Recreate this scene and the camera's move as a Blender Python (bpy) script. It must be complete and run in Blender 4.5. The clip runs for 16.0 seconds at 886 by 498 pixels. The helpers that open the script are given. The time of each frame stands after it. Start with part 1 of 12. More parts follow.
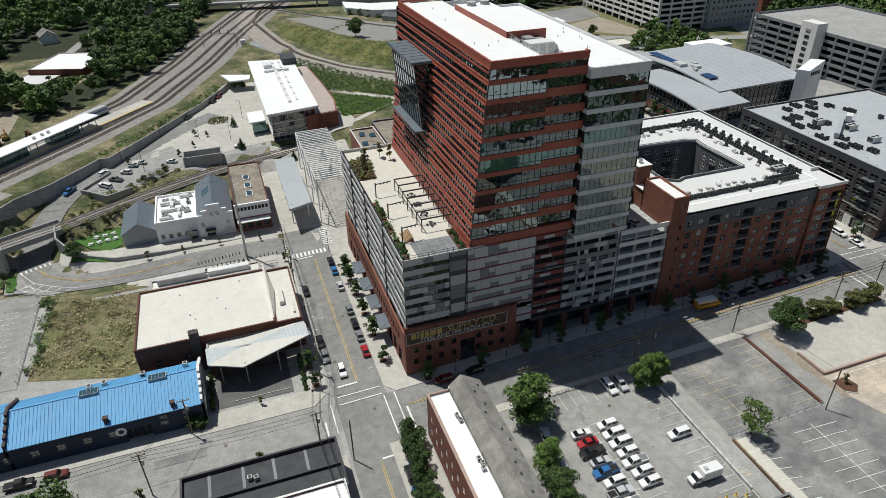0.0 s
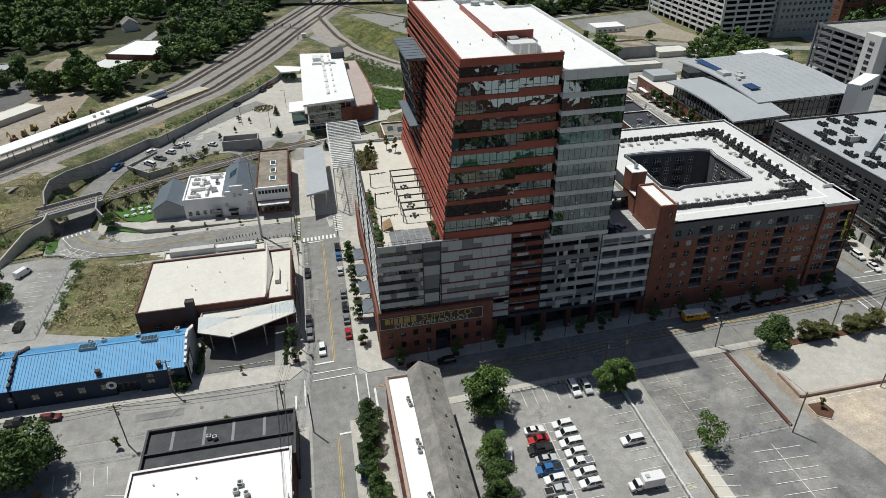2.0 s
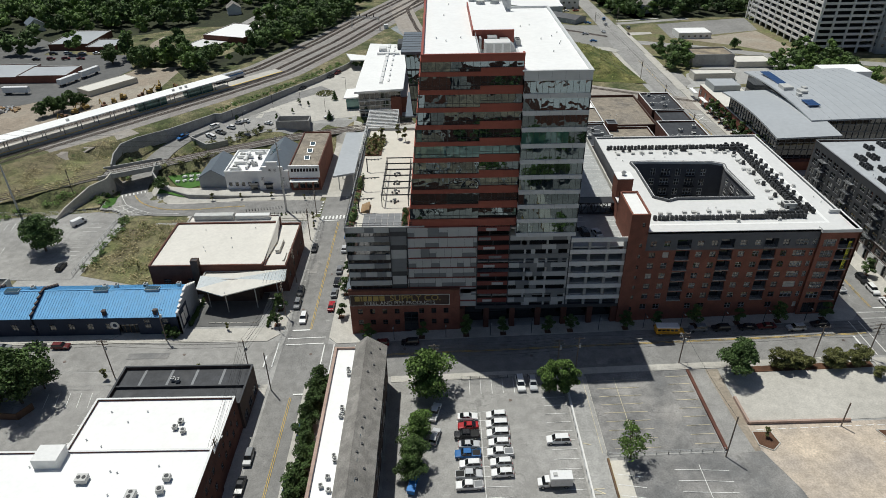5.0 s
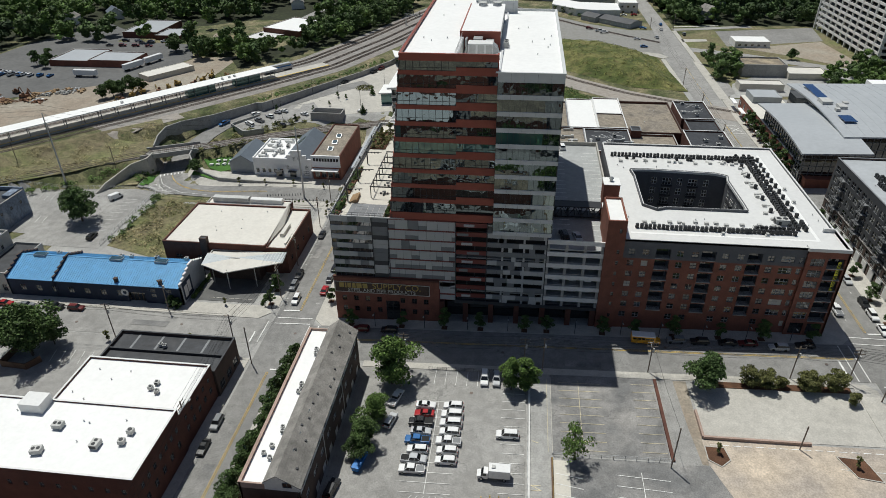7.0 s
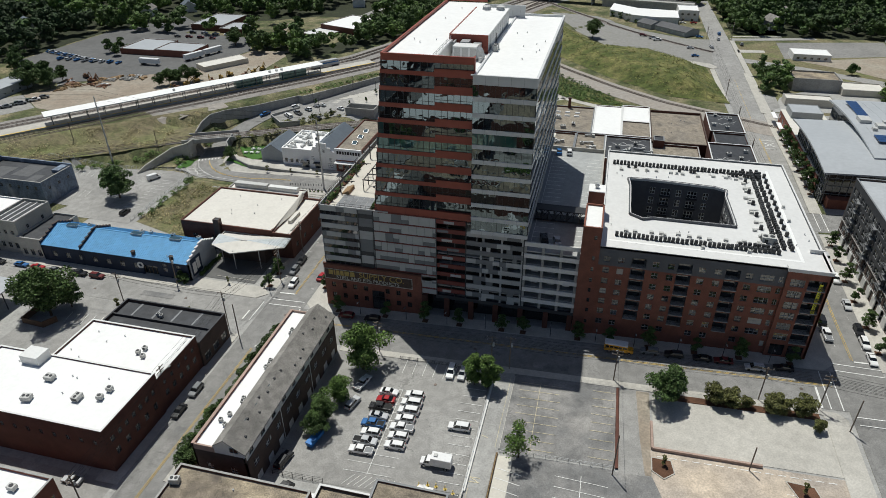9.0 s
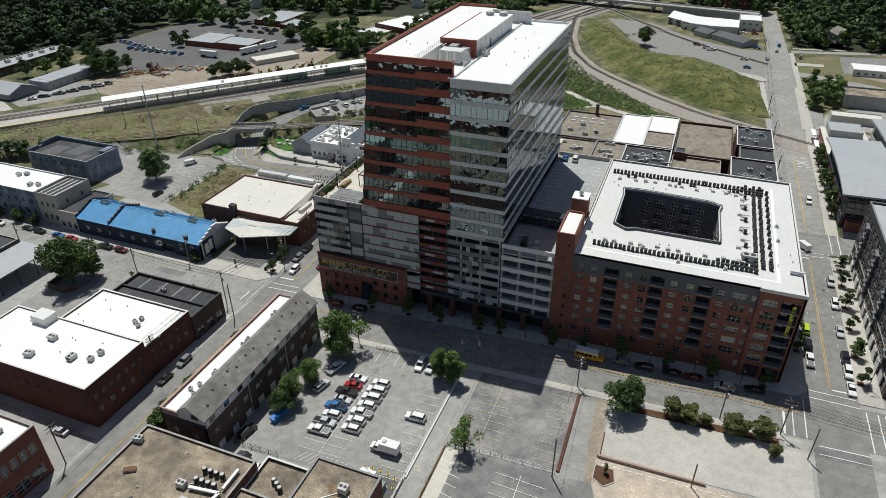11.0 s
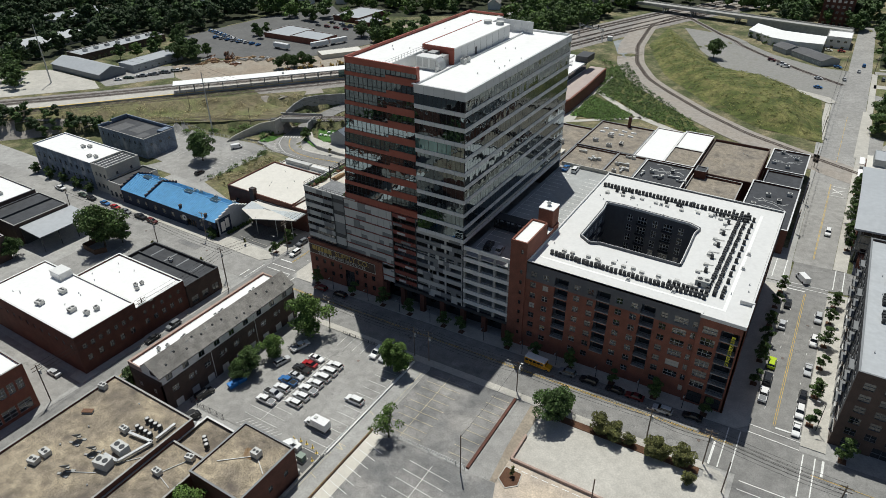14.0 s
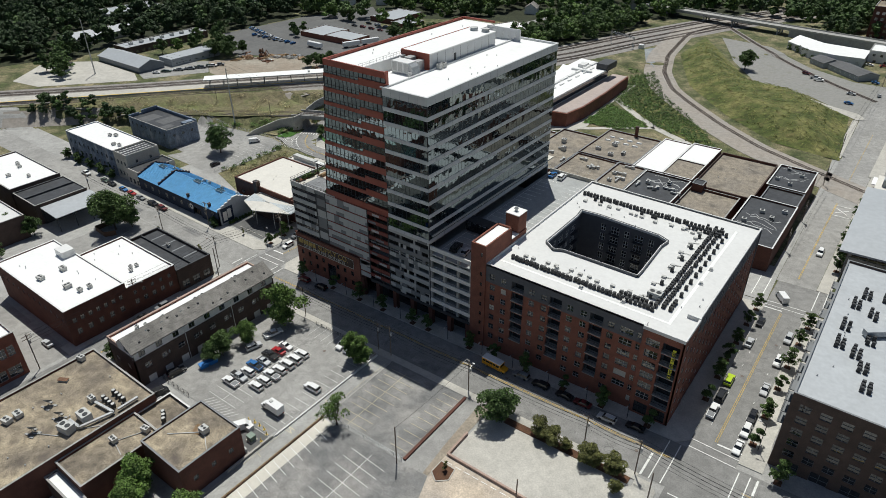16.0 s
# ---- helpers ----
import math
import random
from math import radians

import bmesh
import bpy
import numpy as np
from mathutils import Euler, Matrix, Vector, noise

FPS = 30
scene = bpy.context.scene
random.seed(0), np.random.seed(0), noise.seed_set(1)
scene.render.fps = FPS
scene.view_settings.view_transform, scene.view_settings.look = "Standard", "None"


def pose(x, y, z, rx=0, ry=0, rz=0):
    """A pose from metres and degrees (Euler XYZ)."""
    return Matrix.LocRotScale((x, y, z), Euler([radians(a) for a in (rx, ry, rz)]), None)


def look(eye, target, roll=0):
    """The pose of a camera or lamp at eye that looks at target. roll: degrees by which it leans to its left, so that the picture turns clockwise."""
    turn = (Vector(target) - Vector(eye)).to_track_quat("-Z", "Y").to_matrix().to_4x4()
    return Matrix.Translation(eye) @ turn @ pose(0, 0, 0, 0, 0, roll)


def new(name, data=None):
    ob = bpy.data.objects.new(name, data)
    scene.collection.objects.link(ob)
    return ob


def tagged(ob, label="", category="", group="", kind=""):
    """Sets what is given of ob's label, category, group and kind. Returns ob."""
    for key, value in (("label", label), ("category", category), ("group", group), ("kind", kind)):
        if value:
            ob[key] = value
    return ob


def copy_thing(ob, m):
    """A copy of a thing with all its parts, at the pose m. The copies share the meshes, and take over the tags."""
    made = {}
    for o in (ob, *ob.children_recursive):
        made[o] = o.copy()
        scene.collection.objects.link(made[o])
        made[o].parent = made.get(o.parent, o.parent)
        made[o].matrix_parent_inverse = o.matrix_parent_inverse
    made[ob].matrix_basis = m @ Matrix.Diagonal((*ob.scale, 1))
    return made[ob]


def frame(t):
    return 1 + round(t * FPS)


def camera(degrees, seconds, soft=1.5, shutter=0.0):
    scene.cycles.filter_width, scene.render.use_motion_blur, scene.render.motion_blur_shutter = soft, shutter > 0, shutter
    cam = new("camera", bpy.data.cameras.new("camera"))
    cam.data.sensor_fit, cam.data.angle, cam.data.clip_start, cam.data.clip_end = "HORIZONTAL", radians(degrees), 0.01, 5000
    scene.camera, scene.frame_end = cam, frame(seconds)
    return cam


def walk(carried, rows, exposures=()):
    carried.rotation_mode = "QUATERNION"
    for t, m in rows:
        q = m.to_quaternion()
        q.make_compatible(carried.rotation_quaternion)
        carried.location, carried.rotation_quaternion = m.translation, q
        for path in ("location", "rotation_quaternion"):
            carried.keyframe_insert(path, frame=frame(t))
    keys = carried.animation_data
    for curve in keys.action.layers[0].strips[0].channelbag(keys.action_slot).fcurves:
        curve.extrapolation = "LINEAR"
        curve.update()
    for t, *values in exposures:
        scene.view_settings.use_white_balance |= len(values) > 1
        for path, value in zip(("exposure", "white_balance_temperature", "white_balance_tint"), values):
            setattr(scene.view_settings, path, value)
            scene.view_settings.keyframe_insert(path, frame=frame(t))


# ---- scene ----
cam = camera(68.6, 16.0, soft=0.62)
PATH = [
    (0, (-30.926, -118.576, 109.874), (-3.359, -38.017, 57.430), -1.134),
    (1, (-20.198, -124.741, 109.872), (1.800, -42.340, 57.659), -1.098),
    (2, (-9.426, -129.858, 110.124), (7.052, -46.183, 57.903), -1.055),
    (3, (1.529, -134.126, 110.519), (12.543, -49.627, 58.187), -1.003),
    (4, (12.747, -137.666, 110.986), (18.338, -52.712, 58.531), -0.942),
    (5, (24.254, -140.537, 111.488), (24.447, -55.449, 58.954), -0.875),
    (6, (36.036, -142.745, 112.016), (30.843, -57.825, 59.465), -0.804),
    (7, (48.046, -144.260, 112.578), (37.474, -59.812, 60.074), -0.734),
    (8, (60.212, -145.033, 113.197), (44.284, -61.372, 60.784), -0.668),
    (9, (72.449, -145.005, 113.901), (51.221, -62.461, 61.595), -0.610),
    (10, (84.667, -144.124, 114.716), (58.243, -63.032, 62.506), -0.561),
    (11, (96.778, -142.360, 115.661), (65.330, -63.043, 63.509), -0.520),
    (12, (108.710, -139.717, 116.741), (72.485, -62.460, 64.595), -0.485),
    (13, (120.412, -136.249, 117.938), (79.736, -61.269, 65.752), -0.446),
    (14, (131.865, -132.075, 119.205), (87.135, -59.478, 66.965), -0.395),
    (15, (143.089, -127.389, 120.460), (94.760, -57.139, 68.218), -0.313),
    (16, (154.159, -122.479, 121.579), (102.719, -54.355, 69.491), -0.178),
]
walk(cam, [(t, look(eye, target, roll)) for t, eye, target, roll in PATH], [(0, 0.03), (3, 0.01), (5, -0.03), (7, -0.06), (9, -0.02), (12, 0.0), (16, 0.03)])

# ---- daylight: high sun behind the tower, clear sky ----
SUN = Vector((-17.6, 22.6, 69.8)).normalized()
sun = new("sun", bpy.data.lights.new("sun", "SUN"))
sun.data.energy, sun.data.angle, sun.data.color = 3.72, radians(0.53), (0.985, 0.985, 0.925)
sun.matrix_world = look((0, 0, 300), Vector((0, 0, 300)) - SUN)
world = bpy.data.worlds.new("sky")
scene.world = world
world.use_nodes = True
sky = world.node_tree.nodes.new("ShaderNodeTexSky")
sky.sky_type, sky.sun_disc = "NISHITA", False
sky.sun_elevation = math.asin(SUN.z)
sky.sun_rotation = math.atan2(SUN.x, SUN.y)
world.node_tree.links.new(sky.outputs[0], world.node_tree.nodes["Background"].inputs[0])
world.node_tree.nodes["Background"].inputs[1].default_value = 0.049
scene.view_settings.exposure = 0.03

# ---- materials ----
def mat(name, color, rough=0.7, metal=0.0, var=0.18, size=1.0, stain=0.0, stain_color=(0.05, 0.045, 0.04), bump=0.15,
        island=0.0, per_object=0.0, ior=1.45, stain_size=14.0, second=None, second_amount=0.5, streak=1.0, crack=0.0):
    """A paint, stone or metal with fine grain of `size` metres, broad tone changes and optional stains or a second colour in patches."""
    m = bpy.data.materials.new(name)
    m.use_nodes = True
    nt = m.node_tree
    N, L = nt.nodes, nt.links
    b = N["Principled BSDF"]
    b.inputs["Roughness"].default_value, b.inputs["Metallic"].default_value, b.inputs["IOR"].default_value = rough, metal, ior
    geo = N.new("ShaderNodeNewGeometry")

    def noise_of(scale, detail, stretch=1.0):
        n = N.new("ShaderNodeTexNoise")
        n.inputs["Scale"].default_value, n.inputs["Detail"].default_value = scale, detail
        if stretch != 1.0:
            mp = N.new("ShaderNodeMapping")
            mp.inputs["Scale"].default_value = (1, 1, 1 / stretch)
            L.new(geo.outputs["Position"], mp.inputs["Vector"])
            L.new(mp.outputs[0], n.inputs["Vector"])
        else:
            L.new(geo.outputs["Position"], n.inputs["Vector"])
        return n.outputs["Fac"]

    def ramp(sock, lo, hi, a, c):
        r = N.new("ShaderNodeMapRange")
        r.inputs[1].default_value, r.inputs[2].default_value, r.inputs[3].default_value, r.inputs[4].default_value = lo, hi, a, c
        L.new(sock, r.inputs[0])
        return r.outputs[0]

    def mix(kind, fac, a, c):
        x = N.new("ShaderNodeMix")
        x.data_type, x.blend_type = "RGBA", kind
        for sock, v in ((x.inputs[0], fac), (x.inputs[6], a), (x.inputs[7], c)):
            if isinstance(v, (int, float)):
                sock.default_value = v
            elif isinstance(v, tuple):
                sock.default_value = (*v, 1)
            else:
                L.new(v, sock)
        return x.outputs[2]

    fine = noise_of(1.6 / size, 6)
    patch = noise_of(0.5, 8)
    broad = noise_of(1 / stain_size, 5, streak)
    col = tuple(color)
    if second:
        col = mix("MIX", ramp(broad, 0.5 - 0.14, 0.5 + 0.14, 0.0, second_amount * 2 if second_amount < 0.5 else 1.0), col, tuple(second))
    col = mix("MULTIPLY", 1.0, col, mix("MIX", ramp(fine, 0.3, 0.7, 0, 1), (1 - var,) * 3, (1 + var,) * 3))
    col = mix("MULTIPLY", 1.0, col, mix("MIX", ramp(broad, 0.3, 0.7, 0, 1), (1 - var * 0.7,) * 3, (1 + var * 0.7,) * 3))
    col = mix("MULTIPLY", 1.0, col, mix("MIX", ramp(patch, 0.36, 0.64, 0, 1), (1 - var * 0.55,) * 3, (1 + var * 0.55,) * 3))
    if stain:
        spots = noise_of(1 / 4.3, 6, streak)
        col = mix("MIX", ramp(spots, 0.56, 0.72, 0, stain), col, tuple(stain_color))
    if crack:
        warp = N.new("ShaderNodeTexNoise")
        warp.inputs["Scale"].default_value, warp.inputs["Detail"].default_value = 0.35, 3
        L.new(geo.outputs["Position"], warp.inputs["Vector"])
        bend = N.new("ShaderNodeVectorMath")
        bend.operation = "MULTIPLY_ADD"
        bend.inputs[1].default_value = (12, 12, 0)
        L.new(warp.outputs["Color"], bend.inputs[0])
        L.new(geo.outputs["Position"], bend.inputs[2])
        flat = N.new("ShaderNodeVectorMath")
        flat.operation = "MULTIPLY"
        flat.inputs[1].default_value = (1, 1, 0)
        L.new(bend.outputs[0], flat.inputs[0])
        cells = N.new("ShaderNodeTexVoronoi")
        cells.feature = "DISTANCE_TO_EDGE"
        cells.inputs["Scale"].default_value = 1 / 12
        L.new(flat.outputs[0], cells.inputs["Vector"])
        line = ramp(cells.outputs["Distance"], 0.003, 0.01, crack, 0.0)
        gate = N.new("ShaderNodeMath")
        gate.operation = "MULTIPLY"
        L.new(line, gate.inputs[0])
        L.new(ramp(broad, 0.42, 0.58, 0.15, 1.0), gate.inputs[1])
        col = mix("MIX", gate.outputs[0], col, (0.05, 0.05, 0.05))
    if island or per_object:
        src = geo.outputs["Random Per Island"] if island else N.new("ShaderNodeObjectInfo").outputs["Random"]
        k = island or per_object
        col = mix("MULTIPLY", 1.0, col, mix("MIX", src, (1 - k,) * 3, (1 + k,) * 3))
    if isinstance(col, tuple):
        b.inputs["Base Color"].default_value = (*col, 1)
    else:
        L.new(col, b.inputs["Base Color"])
    if bump:
        bp = N.new("ShaderNodeBump")
        bp.inputs["Strength"].default_value, bp.inputs["Distance"].default_value = bump, 0.05 * size
        L.new(fine, bp.inputs["Height"])
        L.new(bp.outputs[0], b.inputs["Normal"])
    L.new(ramp(fine, 0.2, 0.8, max(rough - 0.08, 0.02), min(rough + 0.08, 1.0)), b.inputs["Roughness"])
    return m


def glass(name, color, ior=2.0, rough=0.02, wave=0.0, wave_size=3.0, metal=0.0, tint=(1, 1, 1)):
    m = bpy.data.materials.new(name)
    m.use_nodes = True
    N, L = m.node_tree.nodes, m.node_tree.links
    b = N["Principled BSDF"]
    b.inputs["Base Color"].default_value = (*color, 1)
    b.inputs["Roughness"].default_value, b.inputs["IOR"].default_value, b.inputs["Metallic"].default_value = rough, ior, metal
    b.inputs["Specular Tint"].default_value = (*tint, 1)
    if wave:
        geo, n, bp = N.new("ShaderNodeNewGeometry"), N.new("ShaderNodeTexNoise"), N.new("ShaderNodeBump")
        n.inputs["Scale"].default_value, n.inputs["Detail"].default_value = 1 / wave_size, 1
        bp.inputs["Strength"].default_value, bp.inputs["Distance"].default_value = 1.0, wave
        L.new(geo.outputs["Position"], n.inputs["Vector"])
        L.new(n.outputs["Fac"], bp.inputs["Height"])
        L.new(bp.outputs[0], b.inputs["Normal"])
    return m


M = dict(
    grass=mat("rough_grass", (0.08, 0.1, 0.034), 0.95, var=0.5, size=0.8, bump=0.6, second=(0.18, 0.155, 0.09), stain_size=12, stain=0.45, stain_color=(0.065, 0.08, 0.03)),
    meadow=mat("dry_meadow", (0.2, 0.172, 0.098), 0.95, var=0.42, size=0.8, bump=0.8, second=(0.118, 0.128, 0.05), stain_size=11, stain=0.4, stain_color=(0.25, 0.195, 0.13)),
    hill=mat("hill_grass", (0.085, 0.112, 0.024), 0.95, var=0.5, size=0.6, bump=0.8, second=(0.135, 0.13, 0.045), stain_size=9, stain=0.45, stain_color=(0.17, 0.125, 0.06), streak=1),
    # leaf litter, nearly black because the woods' shade is in the colour
    forest_floor=mat("leaf_litter_with_shade", (0.028, 0.034, 0.014), 0.98, var=0.4, size=2.0, bump=0.8),
    lawn=mat("clipped_lawn", (0.06, 0.15, 0.025), 0.95, var=0.2, size=0.5, bump=0.5),
    asphalt=mat("worn_asphalt", (0.235, 0.231, 0.221), 0.92, var=0.2, size=0.45, stain=0.35, stain_color=(0.14, 0.137, 0.13), stain_size=18, crack=0.4),
    asphalt_lot=mat("bleached_lot_asphalt", (0.31, 0.303, 0.287), 0.93, var=0.19, size=0.45, stain=0.4, stain_color=(0.19, 0.183, 0.17), stain_size=13, crack=0.4),
    asphalt_dark=mat("patched_dark_asphalt", (0.195, 0.195, 0.192), 0.92, var=0.22, size=0.5, stain=0.5, stain_color=(0.1, 0.1, 0.1), stain_size=9, second=(0.275, 0.265, 0.25), crack=0.4),
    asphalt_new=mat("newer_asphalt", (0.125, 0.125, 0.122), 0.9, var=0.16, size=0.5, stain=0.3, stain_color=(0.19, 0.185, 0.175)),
    concrete=mat("pale_concrete", (0.47, 0.45, 0.405), 0.9, var=0.13, size=0.6, stain=0.3, stain_color=(0.32, 0.3, 0.26)),
    concrete_grey=mat("grey_concrete", (0.355, 0.35, 0.333), 0.9, var=0.16, size=0.7, stain=0.35, stain_color=(0.22, 0.215, 0.205), streak=3),
    gravel_lot=mat("pinkish_gravel", (0.44, 0.385, 0.33), 0.97, var=0.2, size=0.6, second=(0.5, 0.42, 0.33), stain=0.3, stain_color=(0.3, 0.25, 0.2), stain_size=12),
    ballast=mat("rail_ballast", (0.3, 0.285, 0.265), 0.97, var=0.25, size=0.5, bump=0.8, second=(0.22, 0.2, 0.185), stain_size=25),
    ballast_pale=mat("pale_gravel", (0.36, 0.322, 0.28), 0.97, var=0.2, size=0.22, bump=0.6, second=(0.29, 0.267, 0.24), stain_size=10, stain=0.3, stain_color=(0.215, 0.2, 0.16)),
    ballast_blue=mat("blue_grey_gravel", (0.26, 0.28, 0.285), 0.97, var=0.2, size=0.5, bump=0.8),
    dirt=mat("bare_dirt", (0.33, 0.275, 0.215), 0.97, var=0.2, size=1.0, second=(0.3, 0.27, 0.22), stain=0.4, stain_color=(0.2, 0.17, 0.13)),
    mulch=mat("brown_mulch", (0.12, 0.06, 0.035), 0.98, var=0.3, size=0.3, bump=0.8),
    paint_white=mat("road_paint_white", (0.75, 0.75, 0.72), 0.7, var=0.12, size=0.5, stain=0.3, stain_color=(0.4, 0.4, 0.38)),
    paint_cream=mat("faded_cream_paint", (0.6, 0.53, 0.36), 0.75, var=0.2, size=0.5, stain=0.4, stain_color=(0.3, 0.29, 0.26)),
    post_wood=mat("yellowed_post_wood", (0.36, 0.27, 0.1), 0.9, var=0.2, size=0.3),
    translucent=mat("pale_translucent_panel", (0.5, 0.54, 0.55), 0.3, var=0.06, size=1.0, bump=0.0),
    paint_yellow=mat("road_paint_yellow", (0.62, 0.42, 0.09), 0.7, var=0.12, size=0.5, stain=0.3, stain_color=(0.4, 0.33, 0.2)),
    roof_white=mat("white_membrane_roof", (0.83, 0.83, 0.81), 0.6, var=0.03, size=1.5, stain=0.12, stain_color=(0.62, 0.6, 0.56), stain_size=18),
    roof_apt=mat("grey_white_membrane", (0.66, 0.66, 0.645), 0.65, var=0.04, size=1.5, stain=0.15, stain_color=(0.5, 0.49, 0.46), stain_size=16),
    roof_tan=mat("cream_membrane", (0.66, 0.635, 0.575), 0.7, var=0.05, size=1.5, stain=0.25, stain_color=(0.5, 0.47, 0.41), stain_size=14),
    roof_black=mat("black_bitumen_roof", (0.04, 0.043, 0.049), 0.65, var=0.35, size=0.6, stain=0.4, stain_color=(0.09, 0.09, 0.092)),
    roof_gravel=mat("weathered_gravel_roof", (0.225, 0.19, 0.148), 0.97, var=0.42, size=0.4, second=(0.315, 0.262, 0.185), stain=0.8, stain_color=(0.12, 0.1, 0.085), stain_size=9, bump=0.5),
    roof_brown=mat("brown_built_up_roof", (0.33, 0.285, 0.225), 0.95, var=0.34, size=0.5, second=(0.19, 0.168, 0.14), stain=0.8, stain_color=(0.11, 0.098, 0.085), stain_size=8),
    shingle=mat("grey_shingle", (0.22, 0.208, 0.19), 0.95, var=0.34, size=0.32, stain=0.35, stain_color=(0.13, 0.125, 0.118), bump=0.4),
    blue_metal=mat("blue_ribbed_metal", (0.12, 0.36, 0.62), 0.62, var=0.08, size=2.0, metal=0.0, stain=0.15, stain_color=(0.12, 0.3, 0.5)),
    navy=mat("navy_painted_masonry", (0.02, 0.032, 0.06), 0.75, var=0.15, size=0.6),
    grey_metal=mat("zinc_grey_metal", (0.42, 0.44, 0.455), 0.42, metal=0.0, var=0.05, size=2.0, stain=0.1, stain_color=(0.33, 0.34, 0.35)),
    slate_metal=mat("slate_grey_metal", (0.14, 0.165, 0.19), 0.45, var=0.08, size=2.0),
    brick=mat("red_brick", (0.225, 0.088, 0.06), 0.9, var=0.2, size=0.35, stain=0.25, stain_color=(0.14, 0.06, 0.045), bump=0.3),
    brick_dark=mat("dark_brick", (0.12, 0.05, 0.036), 0.9, var=0.22, size=0.35, stain=0.25, stain_color=(0.06, 0.035, 0.03), bump=0.3),
    brick_brown=mat("brown_brick", (0.085, 0.06, 0.05), 0.9, var=0.22, size=0.35, bump=0.3),
    red_panel=mat("rust_red_metal_panel", (0.31, 0.077, 0.05), 0.5, var=0.06, size=3.0, island=0.1, bump=0.0),
    grey_panel=mat("light_grey_panel", (0.6, 0.61, 0.61), 0.55, var=0.04, size=3.0, island=0.06, bump=0.0),
    panel_mid=mat("mid_grey_panel", (0.2, 0.208, 0.215), 0.55, var=0.05, size=3.0, island=0.12, bump=0.0),
    panel_pale=mat("pale_grey_panel", (0.48, 0.485, 0.475), 0.55, var=0.04, size=3.0, island=0.1, bump=0.0),
    panel_dark=mat("charcoal_panel", (0.055, 0.058, 0.062), 0.55, var=0.1, size=2.0, island=0.15, bump=0.0),
    panel_red=mat("dark_red_panel", (0.2, 0.05, 0.04), 0.55, var=0.06, size=3.0, island=0.15, bump=0.0),
    black_metal=mat("black_metal", (0.03, 0.031, 0.034), 0.5, var=0.1, size=1.0, bump=0.0),
    steel_white=mat("white_painted_steel", (0.72, 0.72, 0.7), 0.45, var=0.04, size=1.0, bump=0.0),
    galv=mat("galvanised_metal", (0.47, 0.48, 0.48), 0.4, metal=0.4, var=0.12, size=0.6, bump=0.0),
    unit=mat("equipment_grey", (0.5, 0.5, 0.48), 0.55, var=0.1, size=0.5, stain=0.2, stain_color=(0.3, 0.27, 0.22)),
    unit_dark=mat("condenser_black", (0.035, 0.037, 0.04), 0.6, var=0.2, size=0.3),
    white_wall=mat("white_painted_wall", (0.72, 0.71, 0.68), 0.8, var=0.05, size=0.8, stain=0.15, stain_color=(0.5, 0.48, 0.45), streak=3),
    brick_pink=mat("pinkish_brick", (0.4, 0.29, 0.24), 0.9, var=0.15, size=0.4, stain=0.2, stain_color=(0.3, 0.2, 0.16)),
    paver_cream=mat("cream_terrace_paving", (0.6, 0.57, 0.5), 0.85, var=0.06, size=0.6, stain=0.15, stain_color=(0.45, 0.42, 0.37)),
    rust_stain=mat("rust_stained_gravel", (0.27, 0.17, 0.09), 0.97, var=0.3, size=0.5, second=(0.22, 0.18, 0.13), stain_size=2.0),
    pale_blue_wall=mat("pale_blue_grey_render", (0.4, 0.43, 0.46), 0.8, var=0.08, size=0.8, stain=0.2, stain_color=(0.3, 0.32, 0.35), streak=3),
    cafe_wall=mat("fresh_white_render", (0.86, 0.86, 0.85), 0.75, var=0.03, size=0.8, stain=0.08, stain_color=(0.7, 0.69, 0.66), streak=3),
    cream_wall=mat("cream_painted_wall", (0.55, 0.52, 0.45), 0.8, var=0.08, size=0.8, stain=0.2, stain_color=(0.4, 0.37, 0.32), streak=3),
    grey_wall=mat("blue_grey_painted_wall", (0.17, 0.21, 0.27), 0.85, var=0.3, size=1.0, stain=0.85, stain_color=(0.45, 0.46, 0.49), streak=2, stain_size=4),
    grey_siding=mat("grey_siding", (0.34, 0.36, 0.37), 0.75, var=0.06, size=1.0),
    charcoal_board=mat("charcoal_board", (0.062, 0.065, 0.07), 0.8, var=0.12, size=1.0, stain=0.2, stain_color=(0.08, 0.08, 0.08)),
    roof_silver=mat("silver_grey_membrane", (0.43, 0.45, 0.465), 0.6, var=0.06, size=1.5, stain=0.25, stain_color=(0.36, 0.37, 0.38), stain_size=12),
    charcoal_wall=mat("charcoal_render", (0.11, 0.114, 0.125), 0.8, var=0.1, size=1.0),
    wood_pole=mat("weathered_pole_wood", (0.19, 0.155, 0.125), 0.95, var=0.25, size=0.3, streak=6),
    timber=mat("treated_timber", (0.3, 0.2, 0.11), 0.9, var=0.2, size=0.4),
    rail=mat("rail_steel", (0.16, 0.13, 0.115), 0.5, metal=0.5, var=0.15, size=0.5, bump=0.0),
    green_cabinet=mat("grey_green_enamel", (0.2, 0.26, 0.21), 0.5, var=0.08, size=0.6, bump=0.0),
    guard_yellow=mat("guard_post_yellow", (0.62, 0.44, 0.08), 0.6, var=0.12, size=0.4, bump=0.0),
    brown_timber=mat("dark_weathered_timber", (0.15, 0.095, 0.06), 0.92, var=0.3, size=0.3, streak=4),
    sleeper=mat("sleeper_wood", (0.2, 0.17, 0.145), 0.95, var=0.25, size=0.3),
    wire=mat("cable_black", (0.02, 0.02, 0.02), 0.6, var=0.05, bump=0.0),
    bark=mat("tree_bark", (0.11, 0.085, 0.06), 0.95, var=0.3, size=0.3),
